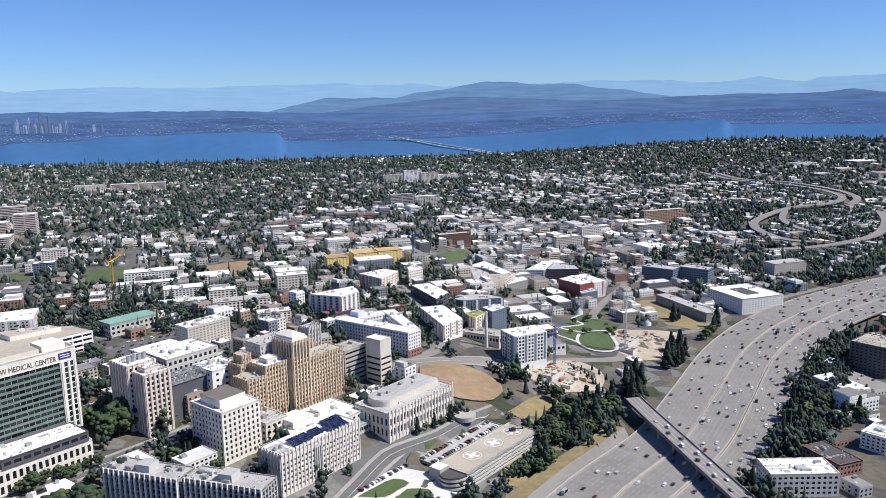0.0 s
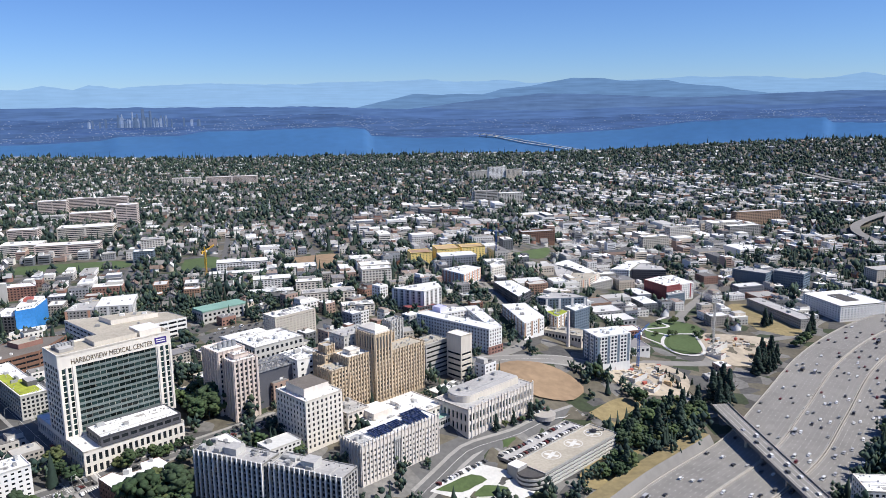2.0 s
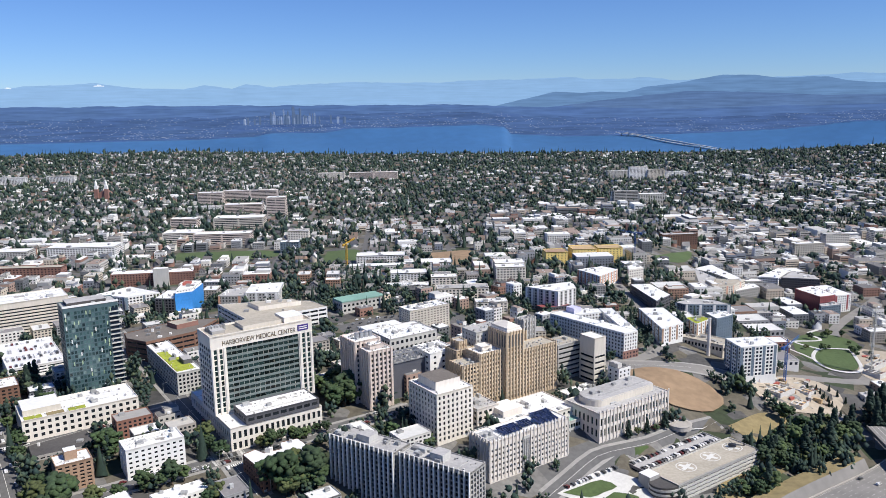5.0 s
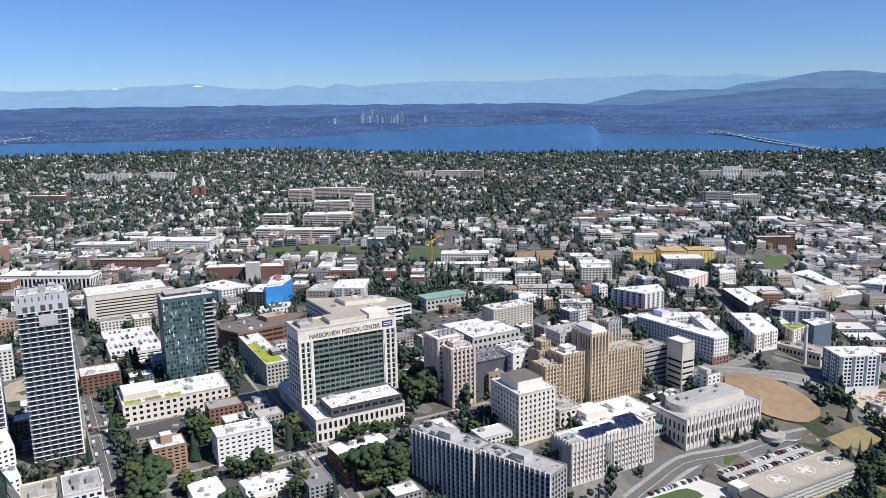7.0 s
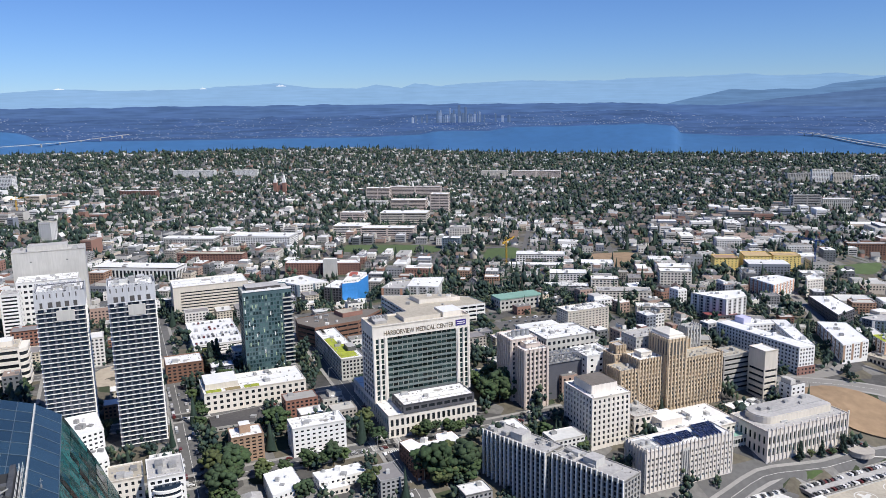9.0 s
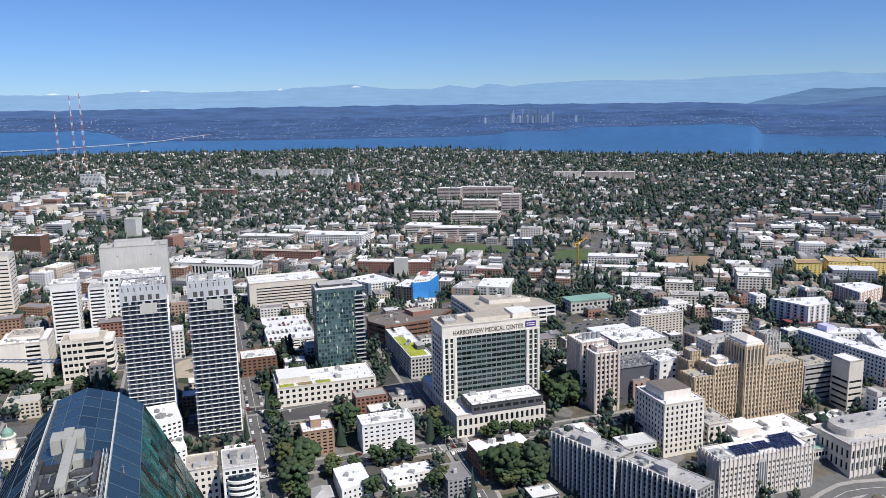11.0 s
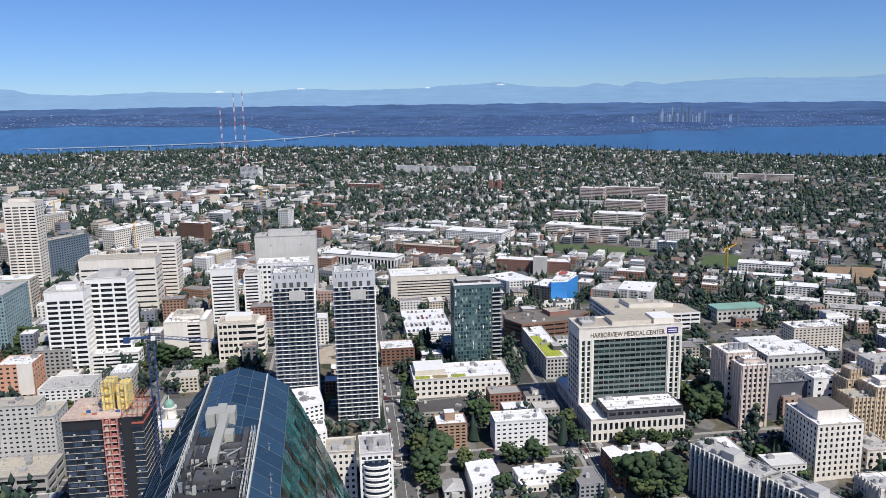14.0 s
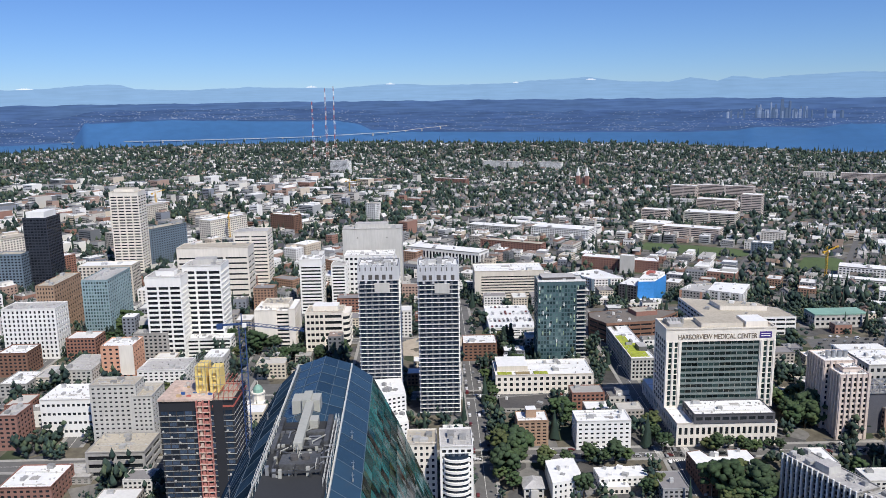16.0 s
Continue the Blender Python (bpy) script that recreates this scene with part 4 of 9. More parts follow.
far_sugar = block("city_building", "beige six-storey city building with white flat roof", -289.0, 1489.4, 83.8, 93.1, 40.0, 23.2, 90, wall="beige", roof="roofwhite", floors=6, units=2, parts=False, deep=0.0, wx=0.93, wz=0.42, bays=2, sbays=2)
far_sul = block("city_building", "pinkish brick and stone five-storey city building with white flat roof", -397.3, 1508.8, 84.4, 50.2, 25.0, 19.2, 90, wall="pinkstone", roof="roofwhite", floors=5, units=2, parts=False, deep=0.0, wx=0.93, wz=0.42, bays=2, sbays=2)
far_sulow1 = block("city_building", "cream five-storey city building with white flat roof", -357.1, 1340.9, 86.9, 60.7, 40.0, 18.0, 90, wall="cream", roof="roofwhite", floors=5, units=2, parts=False, deep=0.0, wx=0.93, wz=0.42, bays=2, sbays=2)
far_sulow2 = block("city_building", "pinkish brick and stone five-storey city building with white flat roof", -282.8, 1306.2, 88.1, 93.2, 30.0, 18.6, 90, wall="pinkstone", roof="roofwhite", floors=5, units=2, parts=False, deep=0.0, wx=0.93, wz=0.42, bays=2, sbays=2)
far_whitemid = block("city_building", "cream six-storey city building with gravel flat roof", -157.1, 1298.5, 88.8, 34.6, 25.0, 20.3, 90, wall="cream", roof="roofgrey", floors=6, bays=8, sbays=6, units=2, parts=False, deep=0.0)
far_greymid = block("city_building", "slate blue five-storey city building with white flat roof", -158.5, 1195.8, 91.6, 28.5, 20.0, 17.0, 90, wall="slate", roof="roofwhite", floors=5, bays=7, sbays=5, units=2, parts=False, deep=0.0)
far_farschool = block("city_building", "pinkish brick and stone eight-storey city building with white flat roof", -53.5, 2369.2, 79.5, 146.7, 20.0, 27.3, 90, wall="pinkstone", roof="roofwhite", floors=8, units=2, parts=False, deep=0.0, wx=0.93, wz=0.42, bays=2, sbays=2)
far_arena = block("city_building", "cream six-storey city building with gravel flat roof", -183.7, 2422.2, 81.0, 80.8, 30.0, 21.0, 90, wall="cream", roof="roofgrey", floors=6, bays=19, sbays=7, units=2, parts=False, deep=0.0)
far_brownlong = block("city_building", "brown brick five-storey city building with gravel flat roof", 476.3, 1256.7, 73.8, 59.7, 18.0, 19.7, 90, wall="brownbrick", roof="roofgrey", floors=5, bays=14, sbays=4, units=2, parts=False, deep=0.0)
far_antwhite = block("city_building", "white many-storey city building with gravel flat roof", -1402.1, 1822.5, 107.7, 64.0, 18.0, 41.0, 90, wall="white", roof="roofgrey", floors=11, bays=15, sbays=4, units=2, parts=False, deep=0.0)
far_dome = block("city_building", "light grey five-storey city building with white flat roof", -1159.9, 1517.7, 110.9, 54.9, 24.0, 16.5, 90, wall="lgrey", roof="roofwhite", floors=5, bays=13, sbays=6, units=2, parts=False, deep=0.0)
far_darkb = block("city_building", "brown brick eight-storey city building with white flat roof", -896.5, 1006.6, 101.6, 52.0, 20.0, 30.1, 90, wall="brownbrick", roof="roofwhite", floors=8, bays=12, sbays=5, units=2, parts=False, deep=0.0)
far_tanb2 = block("city_building", "white ten-storey city building with tan flat roof", -830.3, 1171.8, 97.5, 21.7, 18.0, 36.7, 90, wall="white", roof="rooftan", floors=10, bays=5, sbays=4, units=2, parts=False, deep=0.0)
far_t0a = block("city_building", "cream six-storey city building with white flat roof", 923.8, 1376.7, 46.4, 68.9, 25.0, 22.6, 90, wall="cream", roof="roofwhite", floors=6, bays=16, sbays=6, units=2, parts=False, deep=0.0)
far_t0b = block("city_building", "orange brick eight-storey city building with gravel flat roof", 1041.3, 1438.3, 48.4, 106.8, 20.0, 28.9, 90, wall="orangebrick", roof="roofgrey", floors=8, bays=25, sbays=5, units=2, parts=False, deep=0.0)
far_t0c = block("city_building", "grey concrete five-storey city building with white flat roof", 947.2, 1349.1, 46.3, 68.8, 22.0, 18.8, 90, wall="grey", roof="roofwhite", floors=5, bays=16, sbays=5, units=2, parts=False, deep=0.0)
far_t0d = block("city_building", "cream seven-storey city building with gravel flat roof", 798.9, 1340.6, 45.8, 43.7, 20.0, 25.0, 90, wall="cream", roof="roofgrey", floors=7, bays=10, sbays=5, units=2, parts=False, deep=0.0)
far_t0e = block("city_building", "beige seven-storey city building with white flat roof", 705.6, 1265.5, 45.8, 51.1, 20.0, 24.5, 90, wall="beige", roof="roofwhite", floors=7, bays=12, sbays=5, units=2, parts=False, deep=0.0)
far_t0i = block("city_building", "beige seven-storey city building with gravel flat roof", 903.7, 931.5, 43.5, 61.3, 25.0, 24.0, 90, wall="beige", roof="roofgrey", floors=7, bays=15, sbays=6, units=2, parts=False, deep=0.0)
far_t0o = block("city_building", "cream six-storey city building with white flat roof", 146.6, 965.7, 96.1, 38.4, 25.0, 20.1, 90, wall="cream", roof="roofwhite", floors=6, bays=9, sbays=6, units=2, parts=False, deep=0.0)
far_t0p = block("city_building", "white eight-storey city building with white flat roof", 524.1, 1720.6, 80.1, 58.6, 18.0, 30.2, 90, wall="white", roof="roofwhite", floors=8, bays=14, sbays=4, units=2, parts=False, deep=0.0)
far_w1 = block("city_building", "light grey seven-storey city building with gravel flat roof", -615.9, 879.2, 95.5, 46.8, 30.0, 23.9, 59, wall="lgrey", roof="roofgrey", floors=7, bays=11, sbays=7, units=2, parts=False, deep=0.0)
far_w5 = block("city_building", "white four-storey city building with white flat roof", 18.1, 954.6, 96.2, 45.1, 22.0, 13, 90, wall="white", roof="roofwhite", floors=4, bays=11, sbays=5, units=2, parts=False, deep=0.0)
far_w6 = block("city_building", "slate blue many-storey city building with tan flat roof", -920.5, 540.6, 96.6, 30.6, 20.0, 48.4, 59, wall="slate", roof="rooftan", floors=13, bays=7, sbays=5, units=2, parts=False, deep=0.0)
far_w7 = block("city_building", "beige many-storey city building with white flat roof", -758.1, 553.8, 96.1, 59.8, 25.0, 48.2, 59, wall="beige", roof="roofwhite", floors=13, bays=14, sbays=6, units=2, parts=False, deep=0.0)
far_w8 = block("city_building", "slate blue many-storey city building with tan flat roof", -893.6, 745.5, 97.6, 64.4, 22.0, 52.7, 0, wall="slate", roof="rooftan", floors=15, bays=15, sbays=5, units=2, parts=False, deep=0.0)
far_w9 = block("city_building", "cream many-storey city building with white flat roof", -921.0, 887.3, 100.5, 78.8, 25.0, 40.8, 0, wall="cream", roof="roofwhite", floors=11, bays=19, sbays=6, units=2, parts=False, deep=0.0)
far_w10 = block("city_building", "cream many-storey city building with tan flat roof", -1072.4, 625.9, 100.3, 48.2, 30.0, 39.9, 0, wall="cream", roof="rooftan", floors=11, bays=11, sbays=7, units=2, parts=False, deep=0.0)
far_w11 = block("city_building", "beige ten-storey city building with gravel flat roof", -1143.4, 913.2, 109.2, 89.5, 25.0, 34.9, 0, wall="beige", roof="roofgrey", floors=10, bays=21, sbays=6, units=2, parts=False, deep=0.0)
court_l = winged("court_building", "cream court building with blank walls and a banded window bay", -482.1, 523.5, 97.4, 59, (
    (-18, -17, 1.5, 17, 0, 38.6, "cream", "roofwhite", 0, 0, 0, 0.5, 0.5, 0, 0),
    (1.5, -16.2, 13, 17, 0, 37.6, "cream", "roofwhite", 1, 0, 9, 0.92, 0.5, 0, 0),
    (13, -17, 18.5, 17, 0, 39.6, "cream", "roofwhite", 0, 6, 9, 0.4, 0.5, 0, 0),
    (-12, -8, 12, 12, 38.6, 42.6, "cream", "rooftan", 0, 0, 0, 0.5, 0.5, 0, 0)))
far_c2 = block("city_building", "cream seven-storey city building with gravel flat roof", -280.7, 359.9, 83.7, 17.4, 18.0, 26.0, 59, wall="cream", roof="roofgrey", floors=7, bays=4, sbays=4, units=2, parts=True, deep=0.25)
far_c4 = block("city_building", "brown brick five-storey city building with white flat roof", -304.8, 584.0, 95.9, 29.4, 25.0, 16.4, 59, wall="brownbrick", roof="roofwhite", floors=5, bays=7, sbays=6, units=2, parts=False, deep=0.25)
far_r2 = block("city_building", "dark grey nine-storey city building with tan flat roof", 662.4, 554.1, 46.1, 35.4, 40.0, 31.8, 160, wall="dgrey", roof="rooftan", floors=9, bays=8, sbays=10, units=2, parts=False, deep=0.25)
far_r3 = block("city_building", "white four-storey city building with white flat roof", 510.8, 417.5, 49.7, 19.1, 25.0, 13.7, 160, wall="white", roof="roofwhite", floors=4, bays=5, sbays=6, units=2, parts=False, deep=0.25)
far_x1 = block("city_building", "red brick seven-storey city building with gravel flat roof", -510.0, 287.6, 90.5, 13.7, 22.0, 25.0, 59, wall="redbrick", roof="roofgrey", floors=7, bays=3, sbays=5, units=2, parts=False, deep=0.25)
far_x3 = block("city_building", "brown brick six-storey city building with white flat roof", -633.8, 368.2, 96.0, 24.5, 25.0, 21.0, 59, wall="brownbrick", roof="roofwhite", floors=6, bays=6, sbays=6, units=2, parts=False, deep=0.25)
far_x4 = block("city_building", "beige three-storey city building with gravel flat roof", -582.4, 368.1, 95.2, 27.1, 30.0, 10.3, 59, wall="beige", roof="roofgrey", floors=3, bays=6, sbays=7, units=2, parts=False, deep=0.25)
far_x5 = block("city_building", "light grey four-storey city building with gravel flat roof", -570.9, 386.5, 95.3, 25.0, 40.0, 14.2, 59, wall="lgrey", roof="roofgrey", floors=4, bays=6, sbays=10, units=2, parts=False, deep=0.25)
far_x6 = block("city_building", "grey concrete three-storey city building with white flat roof", -593.7, 344.3, 94.3, 22.0, 30.0, 11.5, 59, wall="grey", roof="roofwhite", floors=3, bays=5, sbays=7, units=2, parts=False, deep=0.25)
far_x7 = block("city_building", "white five-storey city building with gravel flat roof", -502.4, 411.4, 94.7, 38.3, 30.0, 16.5, 59, wall="white", roof="roofgrey", floors=5, bays=9, sbays=7, units=2, parts=False, deep=0.25)
far_x8 = block("city_building", "grey concrete seven-storey city building with gravel flat roof", -558.4, 445.1, 96.4, 29.8, 14.0, 25.7, 59, wall="grey", roof="roofgrey", floors=7, bays=7, sbays=3, units=2, parts=False, deep=0.25)
far_x9 = block("city_building", "grey concrete two-storey city building with gravel flat roof", -436.1, 282.3, 85.2, 21.1, 20.0, 5.6, 59, wall="grey", roof="roofgrey", floors=2, bays=5, sbays=5, units=2, parts=False, deep=0.25)
far_x10 = block("city_building", "red brick four-storey city building with white flat roof", -439.9, 256.4, 82.5, 31.7, 30.0, 15.2, 59, wall="redbrick", roof="roofwhite", floors=4, bays=8, sbays=7, units=2, parts=False, deep=0.25)
far_wschool = block("city_building", "white two-storey city building with white flat roof", -21.5, 1019.3, 96.0, 74.7, 16.0, 9, 90, wall="white", roof="roofwhite", floors=2, bays=18, sbays=4, units=2, parts=False, deep=0.0)
far_wsb = block("city_building", "white three-storey city building with white flat roof", -18.0, 1086.4, 94.4, 68.0, 24.0, 12, 90, wall="white", roof="roofwhite", floors=3, bays=16, sbays=6, units=2, parts=False, deep=0.0)
far_wschool2 = block("city_building", "white three-storey city building with white flat roof", 57.4, 1031.0, 95.7, 41.4, 26.0, 10.5, 90, wall="white", roof="roofwhite", floors=3, bays=10, sbays=6, units=2, parts=False, deep=0.0)
far_hl1 = block("city_building", "light grey seven-storey city building with white flat roof", 661.9, 2245.1, 81.9, 65.0, 14.0, 25.3, 90, wall="lgrey", roof="roofwhite", floors=7, bays=15, sbays=3, units=2, parts=False, deep=0.0)
far_hl2 = block("city_building", "white many-storey city building with tan flat roof", 704.8, 2191.9, 82.3, 53.8, 14.0, 39.7, 90, wall="white", roof="rooftan", floors=11, bays=13, sbays=3, units=2, parts=False, deep=0.0)
far_hl3 = block("city_building", "beige nine-storey city building with gravel flat roof", 754.8, 2187.9, 82.6, 48.9, 14.0, 31.6, 90, wall="beige", roof="roofgrey", floors=9, bays=12, sbays=3, units=2, parts=False, deep=0.0)
far_hl4 = block("city_building", "white five-storey city building with white flat roof", 835.6, 2244.4, 82.9, 65.2, 14.0, 17.1, 90, wall="white", roof="roofwhite", floors=5, bays=16, sbays=3, units=2, parts=False, deep=0.0)
far_greyblock = block("city_building", "grey concrete nine-storey city building with gravel flat roof", 519.3, 1698.9, 80.0, 55.1, 14.0, 33.6, 90, wall="grey", roof="roofgrey", floors=9, units=2, parts=False, deep=0.0, wx=0.93, wz=0.42, bays=2, sbays=2)
far_gb2 = block("city_building", "light grey seven-storey city building with white flat roof", 592.2, 1735.3, 78.1, 61.1, 20.0, 23.9, 90, wall="lgrey", roof="roofwhite", floors=7, bays=15, sbays=5, units=2, parts=False, deep=0.0)
far_m1 = block("city_building", "cream four-storey city building with white flat roof", 59.8, 914.9, 96.3, 31.2, 16.0, 15, 90, wall="cream", roof="roofwhite", floors=4, bays=7, sbays=4, units=2, parts=False, deep=0.0)
far_m2 = block("city_building", "cream six-storey city building with white flat roof", 142.4, 930.5, 96.1, 36.4, 20.0, 22, 90, wall="cream", roof="roofwhite", floors=6, bays=9, sbays=5, units=2, parts=False, deep=0.0)
far_m4 = block("city_building", "cream three-storey city building with gravel flat roof", 77.5, 864.1, 97.5, 59.0, 20.0, 12.4, 90, wall="cream", roof="roofgrey", floors=3, bays=14, sbays=5, units=2, parts=False, deep=0.0)
far_m5 = block("city_building", "cream four-storey city building with white flat roof", 102.2, 800.5, 95.4, 34.2, 16.0, 13.6, 90, wall="cream", roof="roofwhite", floors=4, bays=8, sbays=4, units=2, parts=False, deep=0.0)
far_m6 = block("city_building", "light grey four-storey city building with white flat roof", 308.5, 970.2, 95.9, 27.3, 18.0, 13.0, 90, wall="lgrey", roof="roofwhite", floors=4, bays=6, sbays=4, units=2, parts=False, deep=0.0)
far_m8 = block("city_building", "white two-storey city building with white flat roof", 14.9, 898.3, 96.6, 51.2, 16.0, 9.5, 90, wall="white", roof="roofwhite", floors=2, bays=12, sbays=4, units=2, parts=False, deep=0.0)

# ---- large hospital tower ----
def big_tower(x, y, z, w, d, h):
    home = thing("hospital_tower", pose(x, y, z, 0, 0, 31), "cream hospital tower with green glass front and bronze lettering", "building")
    take(x, y, w, d, 59)
    s = Shape()
    s.facade((-w / 2, -d / 2, 0), (1, 0, 0), w, h, 1, 1, 1, 1, 0.9, 1.0, 9.0, 11.0)
    rest = s.facade((w / 2, -d / 2, 0), (0, 1, 0), d, h, 6, 12, 0.5, 0.55, 0.4, 1, 8, 2)
    rest += s.facade((w / 2, d / 2, 0), (-1, 0, 0), w, h, 18, 12, 0.5, 0.55, 0.4, 1, 8, 2)
    side = s.facade((-w / 2, d / 2, 0), (0, -1, 0), d, h, 5, 12, 0.78, 0.72, 0.5, 1, 8, 1.5)
    s.quad((-w / 2 + 11, -d / 2 + 0.9, 1), (w / 2 - 11, -d / 2 + 0.9, 1), (w / 2 - 11, -d / 2 + 0.9, h - 9), (-w / 2 + 11, -d / 2 + 0.9, h - 9))
    s.box(-w / 2, -d / 2, -0.5, w / 2, d / 2, -0.01)
    for x0, y0, x1, y1 in ((-w / 2, -d / 2, w / 2, -d / 2 + 0.6), (-w / 2, d / 2 - 0.6, w / 2, d / 2), (-w / 2, -d / 2 + 0.6, -w / 2 + 0.6, d / 2 - 0.6), (w / 2 - 0.6, -d / 2 + 0.6, w / 2, d / 2 - 0.6)):
        s.box(x0, y0, h - 1, x1, y1, h + 0.6)
    part("wall", s, M["cream"], home)
    r = Shape()
    r.box(-w / 2 + 0.6, -d / 2 + 0.6, h - 1.4, w / 2 - 0.6, d / 2 - 0.6, h - 0.6)
    part("roof", r, M["rooftan"], home)
    extra(home, "penthouse", -w * 0.16, -d * 0.30, h - 0.6, w * 0.22, d * 0.34, h + 2.4, "beige", "rooftan")
    extra(home, "penthouse", w * 0.24, -d * 0.34, h - 0.6, w * 0.44, d * 0.30, h + 3.4, "cream", "roofwhite")
    extra(home, "penthouse", -w * 0.44, -d * 0.20, h - 0.6, -w * 0.32, d * 0.38, h + 1.6, "grey", "roofgrey")
    for k in range(6):
        extra(home, "rooftop_unit", -w * 0.44 + k * 2.1, d * 0.05, h - 0.6, -w * 0.44 + k * 2.1 + 1.5, d * 0.22, h + 3.2, "unit")
    hang_panes(home, rest, "glass", joined=True)
    hang_panes(home, side, "glass")
    fh = (h - 10) / 12
    panes, front = [], -d / 2 + 0.9
    for j in range(12):
        b = 1 + j * fh
        q = Shape()
        q.box(-w / 2 + 11.05, front - 0.28, b, w / 2 - 11.05, front - 0.02, b + fh * 0.42)
        part("spandrel", q, M["spandrel"], home)
        for i in range(14):
            pw = (w - 22.2) / 14
            panes.append((Vector((-w / 2 + 11.1 + (i + 0.5) * pw, front - 0.10, b + fh * 0.71)), Vector((1, 0, 0)), pw - 0.18, fh * 0.56))
        for sx in (-1, 1):
            for off in (3.2, 7.2):
                panes.append((Vector((sx * (w / 2 - off), -d / 2 - 0.01, b + fh * 0.5)), Vector((1, 0, 0)), 2.0, fh * 0.80))
    hang_panes(home, panes, "glassgreen")
    for sx in (-1, 1):
        for off in (0.9, 5.2, 9.6):
            q = Shape()
            q.box(sx * (w / 2 - off) - 0.7, -d / 2 - 0.55, 0, sx * (w / 2 - off) + 0.7, -d / 2 - 0.002, h - 8.5)
            part("pier", q, M["cream"], home)
    word = bpy.data.curves.new("sign_lettering", "FONT")
    word.body, word.size, word.extrude, word.align_x = "HARBORVIEW MEDICAL CENTER", 5.0, 0.12, "CENTER"
    word.materials.append(M["letters"])
    ob = new("sign_lettering", word)
    ob.parent = home
    ob.matrix_basis = Matrix.Translation((-2.5, -d / 2 - 0.14, h - 7.2)) @ Matrix.Rotation(radians(90), 4, "X") @ Matrix.Diagonal((0.74, 1, 1, 1))
    q = Shape()
    q.box(w / 2 - 11.5, -d / 2 - 0.3, h - 7.0, w / 2 - 3.2, -d / 2 - 0.01, h - 2.6)
    plate = part("sign_plate", q, M["purple"], home, "purple sign plate with two pale bars")
    for k in (0, 1):
        q = Shape()
        q.box(w / 2 - 10.6, -d / 2 - 0.36, h - 4.4 - 1.5 * k, w / 2 - 4.2, -d / 2 - 0.302, h - 3.8 - 1.5 * k)
        part("bar", q, M["white"], plate)


M["spandrel"] = mat("pale_green_spandrel", (0.17, 0.205, 0.195), 0.35, spread=0.2)
big_tower(-101.1, 551.1, 105.7, 76.1, 26.6, 56.7)


# ---- twin towers: slab edges, balconies and crown ----
M["crownpanel"] = mat("pale_grey_crown_panel", (0.54, 0.55, 0.57), 0.6, spread=0.12, grain=0.8, streak=True)
def dress_tower(home, w, d, h):
    crown = 11.0
    n = 31
    fh = (h - crown - 3) / n
    panes = []
    for j in range(n + 1):
        b = 3 + j * fh
        q = Shape()
        q.box(-w / 2 - 0.9, -d / 2 - 0.9, b - 0.12, w / 2 + 0.9, d / 2 + 0.9, b + 0.12)
        part("slab_edge", q, M["white"], home)
    for j in range(n):
        b = 3 + j * fh
        for i in range(6):
            pw = w / 6
            panes.append((Vector((-w / 2 + (i + 0.5) * pw, -d / 2 - 0.03, b + fh * 0.5)), Vector((1, 0, 0)), pw * (0.62 if (i + j) % 3 else 0.8), fh * 0.62))
    hang_panes(home, panes, "glassblue", joined=True)
    q = Shape()
    g = random.Random(int(h))
    q.box(-w / 2 - 0.5, -d / 2 - 0.5, h - crown, w / 2 + 0.5, d / 2 + 0.5, h - 0.6, 0, 1)
    for n_, W, side in ((17, w + 1.0, 0), (14, d + 1.0, 1)):
        for i in range(n_):
            a, c = -W / 2 + i * W / n_, W / n_ * 0.86
            top = h + g.uniform(-0.6, 2.4)
            for sgn in (-1, 1):
                e = sgn * ((d if side == 0 else w) / 2 + 0.62)
                if side == 0:
                    q.box(a, e - 0.1, h - crown + g.choice((0, 0, 3.4, -2.0)), a + c, e + 0.1, top)
                else:
                    q.box(e - 0.1, a, h - crown + g.choice((0, 0, 3.4, -2.0)), e + 0.1, a + c, top)
    for i in range(5):
        a = -w / 2 + 1.5 + i * (w - 3) / 5 + g.uniform(0, 1.5)
        q.box(a, -d / 2 - 0.82, h - crown + 0.6, a + g.uniform(1.6, 3.0), -d / 2 - 0.74, h - crown + 4.2, 2)
    for i in range(7):
        a = -w / 2 + 1.0 + i * (w - 2) / 7
        q.box(a, -d / 2 - 0.82, h - 4.0, a + 0.7, -d / 2 - 0.74, h - 1.2, 2)
    for i in range(12):
        ux, uy, us = g.uniform(-w / 2 + 2, w / 2 - 2), g.uniform(-d / 2 + 2, d / 2 - 2), g.uniform(0.5, 2.0)
        q.box(ux - us, uy - us, h - 0.7, ux + us, uy + us, h + g.uniform(0.2, 1.6), 3)
    part("crown", q, (M["crownpanel"], M["roofwhite"], M["roofdark"], M["unit"]), home, "pale ragged panelled crown screen")
    q = Shape()
    q.box(-w * 0.1, -d / 2 - 1.0, h - crown - 9, w * 0.28, -d / 2 - 0.02, h - crown - 2)
    part("terrace_panel", q, M["lgrey"], home)


dress_tower(ovR, 28.1, 24.0, 112.2)
dress_tower(ovL, 28.8, 24.0, 109.1)

